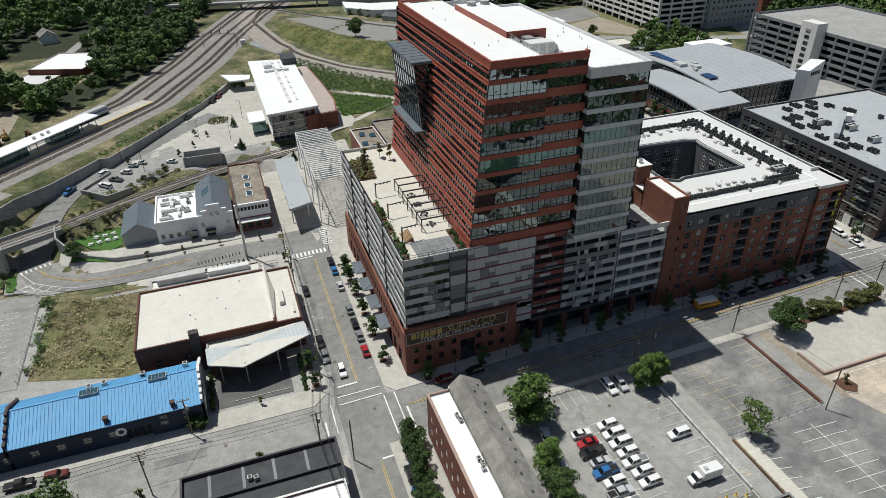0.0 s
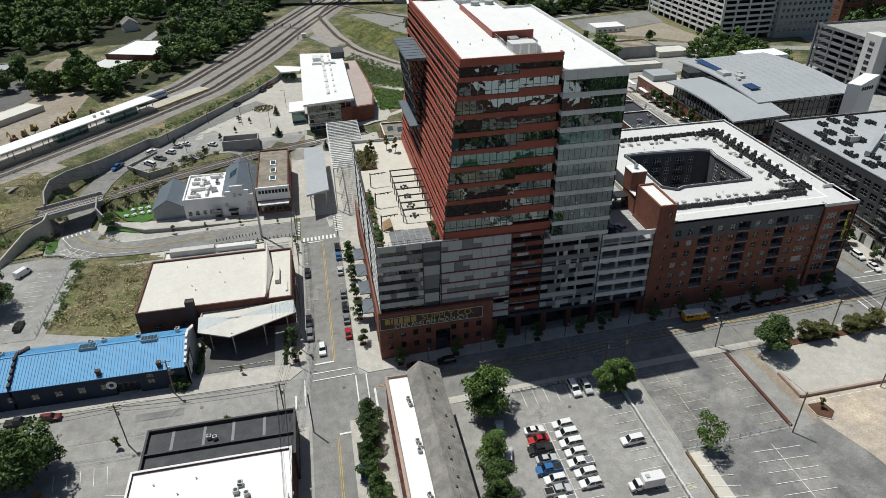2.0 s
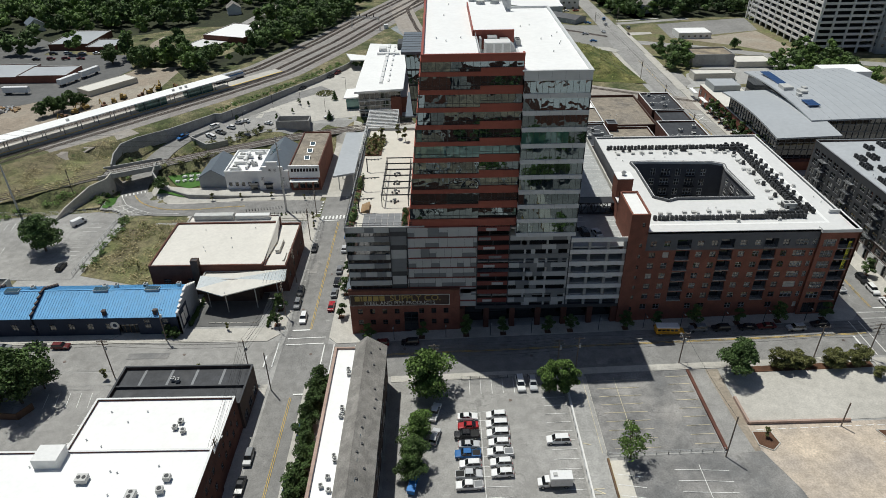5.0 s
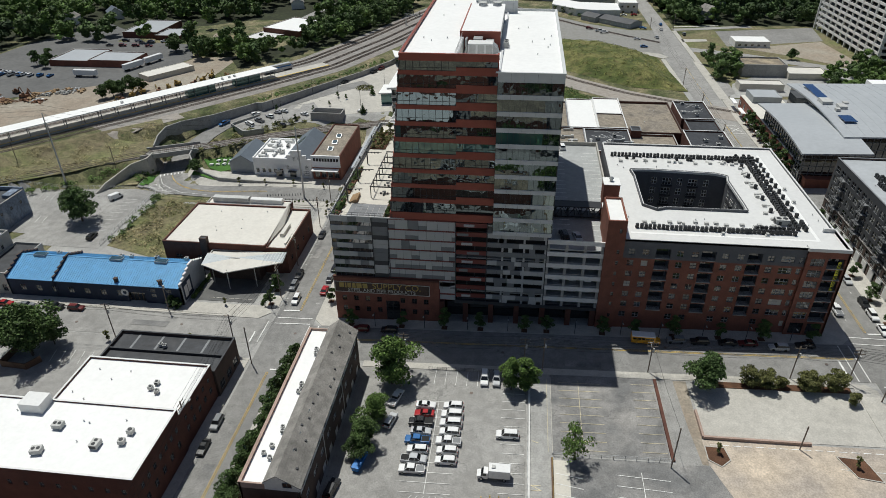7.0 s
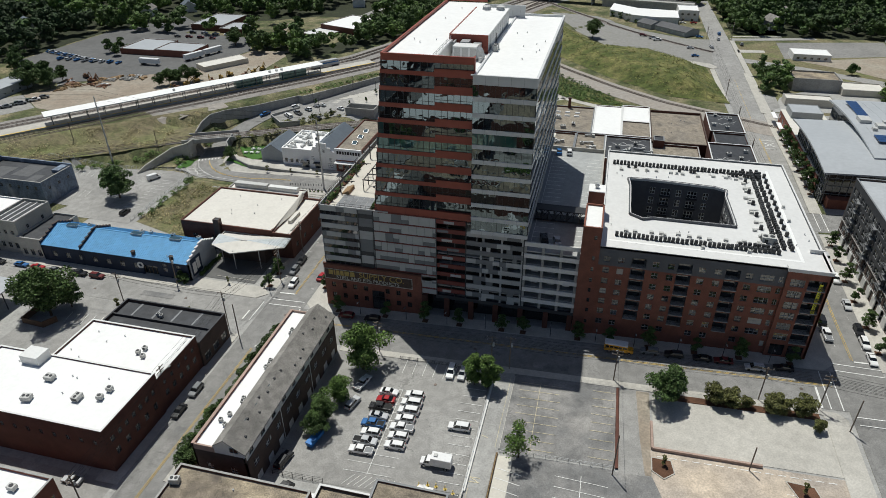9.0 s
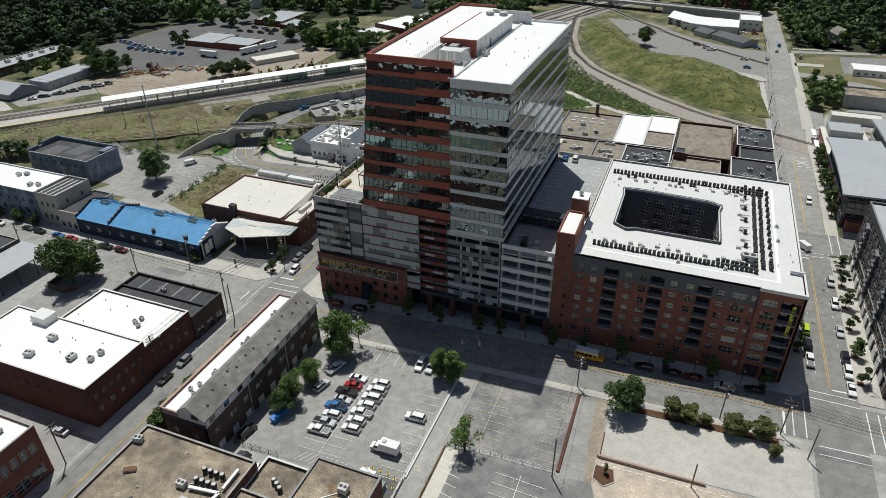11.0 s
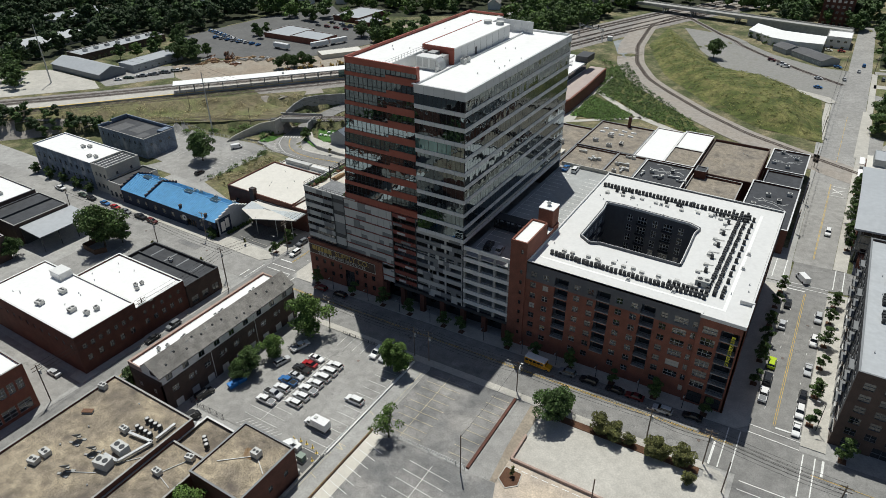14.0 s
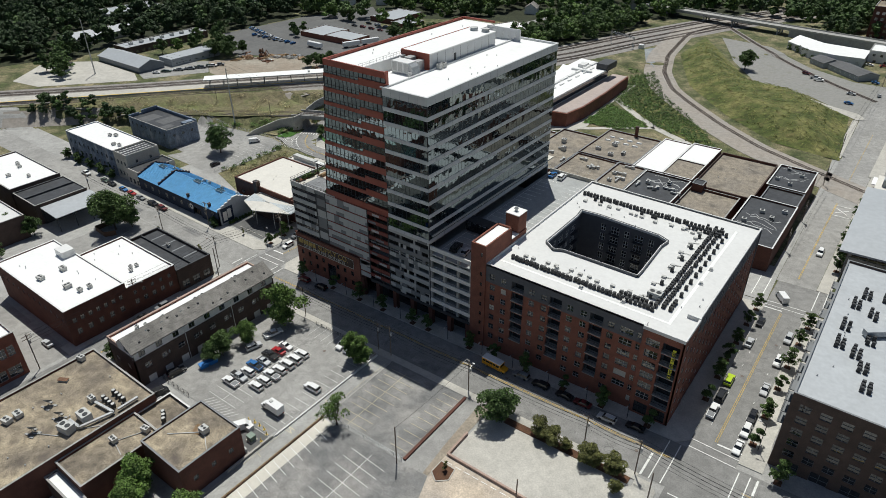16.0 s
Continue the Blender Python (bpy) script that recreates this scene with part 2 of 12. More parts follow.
    leaf=mat("leaf_green", (0.072, 0.122, 0.03), 0.75, var=0.3, size=2.0, island=0.5, bump=0.0),
    leaf_straw=mat("straw_blades", (0.34, 0.29, 0.15), 0.85, var=0.25, size=2.0, island=0.4, bump=0.0),
    leaf_bright=mat("leaf_bright", (0.098, 0.165, 0.034), 0.75, var=0.3, size=2.0, island=0.5, bump=0.0),
    # leaf green darkened, with cloud shade put into the colour
    leaf_deep=mat("leaf_shaded_green", (0.034, 0.062, 0.02), 0.8, var=0.3, size=2.0, island=0.4, bump=0.0),
    leaf_dark=mat("leaf_dark", (0.06, 0.105, 0.028), 0.8, var=0.3, size=2.0, island=0.4, bump=0.0),
    gravel_grey=mat("grey_yard_gravel", (0.285, 0.278, 0.26), 0.96, var=0.16, size=0.3, bump=0.5, second=(0.235, 0.232, 0.215), stain_size=16, stain=0.4, stain_color=(0.19, 0.188, 0.13)),
    roof_slate_grey=mat("dark_grey_felt_roof", (0.115, 0.117, 0.12), 0.9, var=0.16, size=0.5, stain=0.3, stain_color=(0.17, 0.168, 0.16)),
    deck_pale=mat("pale_deck_concrete", (0.37, 0.38, 0.375), 0.85, var=0.1, size=0.6, stain=0.35, stain_color=(0.27, 0.27, 0.265), stain_size=8),
    machine_yellow=mat("faded_machine_yellow", (0.3, 0.2, 0.055), 0.75, var=0.3, size=0.6, stain=0.5, stain_color=(0.14, 0.08, 0.05)),
    leaf_hill=mat("hill_blades", (0.2, 0.205, 0.065), 0.85, var=0.25, size=2.0, island=0.4, bump=0.0),
    leaf_olive=mat("leaf_olive", (0.135, 0.14, 0.045), 0.8, var=0.3, size=2.0, island=0.4, bump=0.0),
    glass_tower=glass("tower_glass", (0.008, 0.013, 0.015), 2.5, 0.012, 0.022, 2.0, tint=(0.78, 0.95, 1.0)),
    glass_green=glass("green_tinted_glass", (0.03, 0.085, 0.085), 2.45, 0.02, 0.02, 2.2, tint=(0.7, 1.0, 0.98)),
    glass_window=glass("window_glass", (0.018, 0.022, 0.025), 2.0, 0.03, 0.01, 1.5),
    blind=mat("window_blind", (0.5, 0.48, 0.43), 0.35, var=0.05, size=0.5, bump=0.0),
    skylight=glass("skylight_glass", (0.03, 0.075, 0.1), 1.9, 0.06),
    solar=glass("solar_panel", (0.02, 0.06, 0.17), 1.6, 0.15),
    car_glass=glass("car_glass", (0.012, 0.014, 0.016), 1.7, 0.03),
    tyre=mat("tyre_rubber", (0.02, 0.02, 0.02), 0.85, var=0.1, size=0.2, bump=0.0),
    rim=mat("wheel_rim", (0.5, 0.5, 0.5), 0.3, metal=0.8, var=0.05, size=0.2, bump=0.0),
    lamp_red=mat("tail_lamp_red", (0.35, 0.015, 0.01), 0.2, var=0.02, bump=0.0),
    lamp_clear=mat("head_lamp_clear", (0.75, 0.75, 0.73), 0.1, var=0.02, bump=0.0),
    sign_ochre=mat("faded_ochre_paint", (0.5, 0.36, 0.11), 0.85, var=0.15, size=0.6, stain=0.2, stain_color=(0.25, 0.12, 0.06)),
    sign_white=mat("faded_white_paint", (0.6, 0.58, 0.52), 0.85, var=0.15, size=0.6, stain=0.2, stain_color=(0.3, 0.15, 0.1)),
    sign_dark=mat("sign_backing", (0.09, 0.06, 0.045), 0.85, var=0.2, size=0.6),
    banner=mat("yellow_banner_cloth", (0.72, 0.68, 0.06), 0.8, var=0.05, size=0.8, bump=0.0),
    text_black=mat("black_lettering", (0.02, 0.02, 0.02), 0.7, var=0.02, bump=0.0),
    # near-black, the shade of inner spaces put into the colour
    interior=mat("interior_shade", (0.03, 0.03, 0.03), 0.9, var=0.2, size=2.0, bump=0.0),
    blue_tarp=mat("blue_container_paint", (0.03, 0.2, 0.55), 0.5, var=0.08, size=1.0, bump=0.0),
    rust=mat("rusty_scrap", (0.17, 0.088, 0.052), 0.85, var=0.35, size=0.5),
)
PAINT = {n: mat("car_paint_" + n, c, 0.3, var=0.02, bump=0.0) for n, c in dict(
    white=(0.78, 0.78, 0.77), silver=(0.5, 0.51, 0.52), grey=(0.2, 0.21, 0.22), black=(0.02, 0.021, 0.024), red=(0.38, 0.02, 0.025),
    blue=(0.03, 0.14, 0.36), maroon=(0.14, 0.025, 0.025), lime=(0.45, 0.6, 0.03), yellow=(0.75, 0.36, 0.02), green=(0.05, 0.08, 0.06)).items()}

# ---- helpers ----
def thing(name, label="", category="", group="", kind="", at=(0, 0, 0), turn=0):
    ob = new(name)
    ob.empty_display_size = 0.5
    ob.matrix_basis = pose(*at, 0, 0, turn)
    return tagged(ob, label, category, group, kind)


def mesh_of(name, bm, material):
    me = bpy.data.meshes.new(name)
    bm.to_mesh(me)
    bm.free()
    for m in material if isinstance(material, (list, tuple)) else [material]:
        me.materials.append(m)
    return me


def part(name, bm, material, parent=None, label="", smooth=False):
    me = bm if isinstance(bm, bpy.types.Mesh) else mesh_of(name, bm, material)
    ob = new(name, me)
    if smooth:
        me.shade_smooth()
    if parent is not None:
        ob.parent = parent
    return tagged(ob, label)


def B():
    return bmesh.new()


def hexa(bm, low, high, mi=0):
    """A solid between two rings of points of equal length."""
    a = [bm.verts.new(p) for p in low]
    c = [bm.verts.new(p) for p in high]
    n = len(a)
    for f in ([a[::-1], c] + [[a[i], a[(i + 1) % n], c[(i + 1) % n], c[i]] for i in range(n)]):
        face = bm.faces.new(f)
        face.material_index = mi
    return bm


def box(bm, x0, y0, z0, x1, y1, z1, mi=0):
    r = ((x0, y0), (x1, y0), (x1, y1), (x0, y1))
    return hexa(bm, [(*p, z0) for p in r], [(*p, z1) for p in r], mi)


def prism(bm, pts, z0, z1, mi=0):
    """Points counter-clockwise; z0 and z1 are numbers or one for each point."""
    zs = z1 if isinstance(z1, (list, tuple)) else [z1] * len(pts)
    zb = z0 if isinstance(z0, (list, tuple)) else [z0] * len(pts)
    return hexa(bm, [(x, y, z) for (x, y), z in zip(pts, zb)], [(x, y, z) for (x, y), z in zip(pts, zs)], mi)


def cyl(bm, x, y, z0, z1, r, n=10, r2=None, mi=0):
    r2 = r if r2 is None else r2
    ring = [(math.cos(2 * math.pi * i / n), math.sin(2 * math.pi * i / n)) for i in range(n)]
    return hexa(bm, [(x + r * c, y + r * s, z0) for c, s in ring], [(x + r2 * c, y + r2 * s, z1) for c, s in ring], mi)


def beam(bm, p, q, w, h=None, mi=0, n=4):
    """A bar from p to q, w wide and h high."""
    p, q = Vector(p), Vector(q)
    h = w if h is None else h
    d = (q - p).normalized()
    side = d.cross(Vector((0, 0, 1)))
    side = Vector((1, 0, 0)) if side.length < 1e-4 else side.normalized()
    up = side.cross(d)
    if n == 4:
        ring = [(-w / 2, -h / 2), (w / 2, -h / 2), (w / 2, h / 2), (-w / 2, h / 2)]
    else:
        ring = [(w / 2 * math.cos(2 * math.pi * i / n), h / 2 * math.sin(2 * math.pi * i / n)) for i in range(n)]
    return hexa(bm, [p + side * a + up * c for a, c in ring], [q + side * a + up * c for a, c in ring], mi)


def ringwall(bm, x0, y0, x1, y1, z0, z1, t, mi=0):
    box(bm, x0, y0, z0, x1, y0 + t, z1, mi)
    box(bm, x0, y1 - t, z0, x1, y1, z1, mi)
    box(bm, x0, y0 + t, z0, x0 + t, y1 - t, z1, mi)
    box(bm, x1 - t, y0 + t, z0, x1, y1 - t, z1, mi)


class Side:
    """A wall plane: u along it, v up, w outwards."""

    def __init__(self, origin, angle):
        self.o = Vector(origin)
        c, s = math.cos(radians(angle)), math.sin(radians(angle))
        self.u, self.n, self.angle = Vector((c, s, 0)), Vector((s, -c, 0)), angle

    def p(self, u, v, w=0.0):
        return self.o + self.u * u + self.n * w + Vector((0, 0, v))

    def box(self, bm, u0, v0, u1, v1, w0, w1, mi=0):
        return hexa(bm, [self.p(u0, v0, w1), self.p(u1, v0, w1), self.p(u1, v0, w0), self.p(u0, v0, w0)],
                    [self.p(u0, v1, w1), self.p(u1, v1, w1), self.p(u1, v1, w0), self.p(u0, v1, w0)], mi)

    def wall(self, bm, width, v0, v1, holes, thick=0.35, mi=0):
        """A wall with openings (u0, u1, v0, v1) that go through it."""
        us = sorted({0.0, width, *[h[0] for h in holes], *[h[1] for h in holes]})
        vs = sorted({v0, v1, *[h[2] for h in holes], *[h[3] for h in holes]})
        us = [u for u in us if 0 <= u <= width]
        vs = [v for v in vs if v0 <= v <= v1]
        for a, b in zip(vs, vs[1:]):
            run = None
            for c, d in zip(us, us[1:]):
                open_ = any(h[0] < (c + d) / 2 < h[1] and h[2] < (a + b) / 2 < h[3] for h in holes)
                if open_:
                    if run is not None:
                        self.box(bm, run, a, c, b, -thick, 0, mi)
                        run = None
                elif run is None:
                    run = c
            if run is not None:
                self.box(bm, run, a, width, b, -thick, 0, mi)

    def place(self, u, v, w=0.0):
        return Matrix.Translation(self.p(u, v, w)) @ pose(0, 0, 0, 0, 0, self.angle)


WINDOWS = {}


def window(side, u0, u1, v0, v1, parent, frame_mat, pane_mat, nx=2, ny=2, depth=0.12, bar=0.07, sill=False, name="window", far=False):
    """A framed window in an opening: frame with bars, a pane behind it."""
    w, h = round(u1 - u0, 2), round(v1 - v0, 2)
    key = (w, h, nx, ny, bar, sill, frame_mat.name, pane_mat.name, far)
    if key not in WINDOWS:
        f, g_ = B(), B()
        for i in range(nx + 1):
            x = i * w / nx
            box(f, max(x - bar / 2, 0), -0.04, 0, min(x + bar / 2, w), 0.06, h)
        for j in range(ny + 1):
            z = j * h / ny
            box(f, 0, -0.035, max(z - bar / 2, 0), w, 0.055, min(z + bar / 2, h))
        if sill:
            box(f, -0.08, -0.22, -0.12, w + 0.08, 0.0, 0.0)
        box(f if far else g_, 0.02, 0.07, 0.02, w - 0.02, 0.1, h - 0.02, 1 if far else 0)
        WINDOWS[key] = (mesh_of("window", f, [frame_mat, pane_mat]), mesh_of("pane", g_, pane_mat))
    fm, gm = WINDOWS[key]
    ob = new(name, fm)
    ob.parent = parent
    ob.matrix_basis = side.place(u0, v0, -depth)
    if far:
        return ob
    pane = new("pane", gm)
    pane.parent = ob
    return ob


# ---- the lie of the land ----
def sm(x, a, b):
    u = np.clip((x - a) / (b - a), 0, 1)
    return u * u * (3 - 2 * u)


DRIVE = [(-21, 76, -2.9), (-50, 77, -3.2), (-74, 77.5, -4.2), (-88, 80, -5.0), (-97, 88, -5.9), (-101, 99, -6.2), (-101.5, 112, -4.4),
         (-98, 128, -1.6), (-92, 140, 0.4), (-80, 154, 1.3), (-66, 171, 2.2), (-52, 186, 2.9), (-36, 200, 3.2)]
SPUR = [(-330, -62, 3.6), (-249, 6, 2.6), (-194, 44, 1.6), (-161, 66, 1.3), (-136, 84, 1.2), (-110, 101, 1.2), (-90, 110.5, 1.2), (-67, 123.5, 1.3), (-40, 137, 1.4), (-10, 147, 1.5), (12, 152, 1.6)]
HILL = [(14, 323), (43, 262), (76, 223), (105, 199), (135, 194), (129, 262), (102, 288), (73, 293), (47, 335), (13, 388)]


def near_line(x, y, line):
    """Distance to a line of points and the height there."""
    best, z = np.full(np.shape(x), 1e9), np.zeros(np.shape(x))
    for (ax, ay, az), (bx, by, bz) in zip(line, line[1:]):
        dx, dy = bx - ax, by - ay
        k = np.clip(((x - ax) * dx + (y - ay) * dy) / (dx * dx + dy * dy), 0, 1)
        d = np.hypot(x - ax - k * dx, y - ay - k * dy)
        z = np.where(d < best, az + k * (bz - az), z)
        best = np.minimum(best, d)
    return best, z


def inside_by(x, y, ring):
    """How far inside a ring of points a place lies (0 outside)."""
    odd, best = np.zeros(np.shape(x), bool), np.full(np.shape(x), 1e9)
    for (ax, ay), (bx, by) in zip(ring, ring[1:] + ring[:1]):
        dx, dy = bx - ax, by - ay
        k = np.clip(((x - ax) * dx + (y - ay) * dy) / (dx * dx + dy * dy), 0, 1)
        best = np.minimum(best, np.hypot(x - ax - k * dx, y - ay - k * dy))
        cross = (ay > y) != (by > y)
        odd ^= cross & (x < ax + (y - ay) * dx / (dy if abs(dy) > 1e-9 else 1e-9))
    return np.where(odd, best, 0.0)


def land(x, y):
    x, y = np.asarray(x, float), np.asarray(y, float)
    z = -2.2 + 0.037 * np.clip(x, -20, 200) + 0.02 * np.clip(y - 20, 0, 100) * sm(x, 60, 140)
    n = sm(y, 110, 165) * sm(x, -30, 20)
    z = z * (1 - n) + 4.0 * n
    s = (x + 180) * 0.758 - (y - 91) * 0.652
    u = (x + 180) * 0.652 + (y - 91) * 0.758
    edge = 30 - 20 * sm(y, 165, 255)
    spur_y = np.interp(x, [p[0] for p in SPUR], [p[1] for p in SPUR])
    # station forecourt, between the yard wall and the spur
    f = sm(y - spur_y, 3.5, 6.5) * (1 - sm(x, 0, 25)) * sm(x, -112, -104)
    z = z * (1 - f) + np.clip(-5.5 + (u - 60) * 0.13, -5.5, 3.2) * f
    bank = sm(y - spur_y, -1, 4) * (1 - sm(x, -114, -108)) * (1 - sm(y, 300, 320))
    z = z * (1 - bank) + np.interp(x, [p[0] for p in SPUR], [p[2] for p in SPUR]) * bank
    d, zs = near_line(x, y, SPUR)
    w = 1 - sm(d, 3.2, 8.0)
    z = z * (1 - w) + zs * w
    soft = 1 - sm(y, 108, 122)
    w = 1 - sm(s, edge - 1.5 - 16 * soft, edge + 0.5 - 4 * soft)
    w = w * (1 - sm(x, 0, 40) * (1 - sm(y, 255, 300)))
    z = z * (1 - w) + 4.8 * w
    z = z + 6.5 * sm(inside_by(x, y, HILL), 0, 20)
    d, zs = near_line(x, y, DRIVE)
    w = 1 - sm(d, 6.5, 10.5)
    return z * (1 - w) + zs * w


def gz(x, y):
    return float(land(x, y))


def drape(name, poly, material, dz=0.05, step=4.0, skirt=0.0, parent=None, label="", kind="", category=""):
    """A sheet over a ring of points that follows the land."""
    bm = B()
    bm.faces.new([bm.verts.new((x, y, 0)) for x, y in poly])
    for axis in (0, 1):
        lo, hi = min(p[axis] for p in poly), max(p[axis] for p in poly)
        k = math.floor(lo / step) + 1
        while k * step < hi - 1e-4:
            co, no = [0, 0, 0], [0, 0, 0]
            co[axis], no[axis] = k * step, 1
            bmesh.ops.bisect_plane(bm, geom=bm.verts[:] + bm.edges[:] + bm.faces[:], plane_co=co, plane_no=no, dist=1e-4)
            k += 1
    zs = land([v.co.x for v in bm.verts], [v.co.y for v in bm.verts])
    for v, z in zip(bm.verts, zs):
        v.co.z = z + dz
    if skirt:
        edges = [e for e in bm.edges if len(e.link_faces) == 1]
        r = bmesh.ops.extrude_edge_only(bm, edges=edges)
        for v in r["geom"]:
            if isinstance(v, bmesh.types.BMVert):
                v.co.z -= skirt
    bmesh.ops.recalc_face_normals(bm, faces=bm.faces)
    up = sum(f.normal.z * f.calc_area() for f in bm.faces)
    if up < 0:
        bmesh.ops.reverse_faces(bm, faces=bm.faces)
    ob = part(name, bm, material, parent, label)
    return tagged(ob, "", category, "", kind)


def rect(x0, y0, x1, y1):
    return [(x0, y0), (x1, y0), (x1, y1), (x0, y1)]


def strip_points(line, width, step=4.0):
    """Both edges of a band along a line of points, evenly cut."""
    pts = []
    for a, b in zip(line, line[1:]):
        n = max(1, round(math.hypot(b[0] - a[0], b[1] - a[1]) / step))
        pts += [[a[k] + (b[k] - a[k]) * i / n for k in range(len(a))] for i in range(n)]
    pts.append(list(line[-1]))
    # round the corners
    for _ in range(3):
        pts = [pts[0]] + [[(p[k] + 2 * q[k] + r[k]) / 4 for k in range(len(q))] for p, q, r in zip(pts, pts[1:], pts[2:])] + [pts[-1]]
    left, right = [], []
    for i, p in enumerate(pts):
        a, b = pts[max(i - 1, 0)], pts[min(i + 1, len(pts) - 1)]
        d = Vector((b[0] - a[0], b[1] - a[1], 0)).normalized()
        n = Vector((-d.y, d.x, 0))
        left.append((p[0] + n.x * width / 2, p[1] + n.y * width / 2))
        right.append((p[0] - n.x * width / 2, p[1] - n.y * width / 2))
    return pts, left, right


def ribbon(name, line, width, material, dz=0.08, parent=None, label="", kind="", offset=0.0, category="", fixed=None, thick=0.25):
    """A band along a line of points that follows the land (or the line's own heights)."""
    pts, left, right = strip_points(line, width)
    bm = B()
    rows = []
    for p, a, c in zip(pts, left, right):
        ox, oy = (a[0] - c[0]) / width * offset, (a[1] - c[1]) / width * offset
        row = []
        for k in (0, 0.5, 1):
            x, y = a[0] + (c[0] - a[0]) * k + ox, a[1] + (c[1] - a[1]) * k + oy
            z = (p[2] if fixed else gz(x, y)) + dz
            row.append((x, y, z))
        rows.append([bm.verts.new((row[0][0], row[0][1], row[0][2] - thick))] + [bm.verts.new(q) for q in row] + [bm.verts.new((row[2][0], row[2][1], row[2][2] - thick))])
    for r, q in zip(rows, rows[1:]):
        for i in range(4):
            bm.faces.new([r[i], q[i], q[i + 1], r[i + 1]])
    bmesh.ops.recalc_face_normals(bm, faces=bm.faces)
    if sum(f.normal.z for f in bm.faces) < 0:
        bmesh.ops.reverse_faces(bm, faces=bm.faces)
    return tagged(part(name, bm, material, parent, label), "", category, "", kind)


def stripe(bm, x0, y0, x1, y1, w, dz=0.2):
    """A painted line on the ground, cut so that it follows it."""
    n = max(1, round(math.hypot(x1 - x0, y1 - y0) / 4))
    d = Vector((x1 - x0, y1 - y0, 0)).normalized()
    s = Vector((-d.y, d.x, 0)) * w / 2
    last = None
    for i in range(n + 1):
        x, y = x0 + (x1 - x0) * i / n, y0 + (y1 - y0) * i / n
        z = gz(x, y) + dz
        row = [bm.verts.new((x - s.x, y - s.y, z)), bm.verts.new((x + s.x, y + s.y, z))]
        if last:
            bm.faces.new([last[0], row[0], row[1], last[1]])
        last = row

# ---- ground, one sheet to the horizon ----
def axis_marks(lo, hi, fine_lo, fine_hi, step):
    a = list(np.arange(fine_lo, fine_hi + 0.1, step))
    for sign, start, end in ((-1, fine_lo, lo), (1, fine_hi, hi)):
        x, k = start, step
        while abs(x - end) > 1 and sign * (end - x) > 0:
            k *= 1.6
            x = x + sign * k
            x = max(x, end) if sign < 0 else min(x, end)
            a.append(x)
    return sorted(a)


gx, gy = axis_marks(-4000, 4000, -340, 260, 4), axis_marks(-3000, 5000, -140, 440, 4)
GX, GY = np.meshgrid(gx, gy, indexing="ij")
far = sm(np.hypot(GX, GY - 100), 500, 1500)
GZ = land(GX, GY) * (1 - far) + 4 * far
GZ = GZ - 0.3 * ((GX > -109) & (GX < -83) & (GY > 73) & (GY < 105) | (GX > -108) & (GX < -94) & (GY > 73) & (GY < 126))  # cut for the road bed of the underpass
me = bpy.data.meshes.new("ground")
ny_ = len(gy)
me.from_pydata(np.stack([GX, GY, GZ], -1).reshape(-1, 3).tolist(), [],
               [(i * ny_ + j, (i + 1) * ny_ + j, (i + 1) * ny_ + j + 1, i * ny_ + j + 1) for i in range(len(gx) - 1) for j in range(ny_ - 1)])
me.materials.append(M["grass"])
me.shade_smooth()
tagged(new("ground", me), "uneven ground of dry grass and bare soil", "ground", "", "structure")


def sheet(name, poly, m, label, dz=0.06, skirt=0.0, step=4.0):
    return drape(name, poly, M[m], dz, step, skirt, None, label, "structure", name.split("_")[0])


# paved base of the built-up blocks
sheet("pavement_blocks", rect(-110, -120, 136, 66), "concrete_grey", "grey concrete paving between the buildings", 0.02, step=8)
sheet("pavement_east", rect(147, -120, 240, 66), "concrete_grey", "grey concrete paving beside the street", 0.02, step=8)
sheet("road_west_street", rect(-20, -140, -7, 84), "asphalt", "worn grey asphalt street with a double yellow line", 0.08)
sheet("road_main_street", rect(-7, -18, 330, -4.2), "asphalt", "worn grey asphalt street crossing in front of the tower", 0.08)
sheet("road_warehouse_street", rect(-330, -13, -20, -2), "asphalt_lot", "sun-bleached asphalt street before the blue warehouse", 0.08)
sheet("road_east_street", rect(136, -140, 147, 80), "asphalt", "grey asphalt street between apartment blocks", 0.1)
sheet("road_north_street", [(135.5, 80.05), (147, 80.05), (148, 180), (149, 250), (149, 330), (147, 460), (136, 460), (136.5, 330), (133, 262), (134.5, 186)], "asphalt_lot", "sun-bleached street past the railway crossing", 0.1)
sheet("pavement_north_right", [(147.1, 80.1), (151, 80.1), (152.3, 180), (152.3, 250), (152, 330), (149.2, 330), (149.2, 250), (148.1, 180)], "concrete", "pale concrete pavement beside the street", 0.18, 0.2)
sheet("pavement_north_left", [(131.5, 200), (134.2, 200), (132.8, 258), (130.2, 258)], "concrete", "narrow concrete pavement below the mound", 0.18, 0.2)
sheet("pavement_north_bars", [(129, 66.1), (135.9, 66.1), (135.4, 80), (134.4, 196), (131.5, 196), (133, 156), (133, 88), (116, 88), (116, 66.1)], "concrete_grey", "grey worn paving before the bars", 0.16)
sheet("alley_rear", rect(57, 70, 116, 95), "concrete_grey", "grey service alley behind the apartment block", 0.14)
sheet("plaza_station_side", [(-18, 158), (-12, 155), (6, 157), (22, 159), (25, 168), (20, 206), (18, 250), (-18, 246)], "concrete", "pale concrete apron round the station", 0.15)
sheet("pavement_hall", [(152.4, 80.2), (330, 80.2), (330, 190), (225, 190), (152.4, 187)], "concrete_grey", "grey paving round the hall and garages", 0.1, step=8)
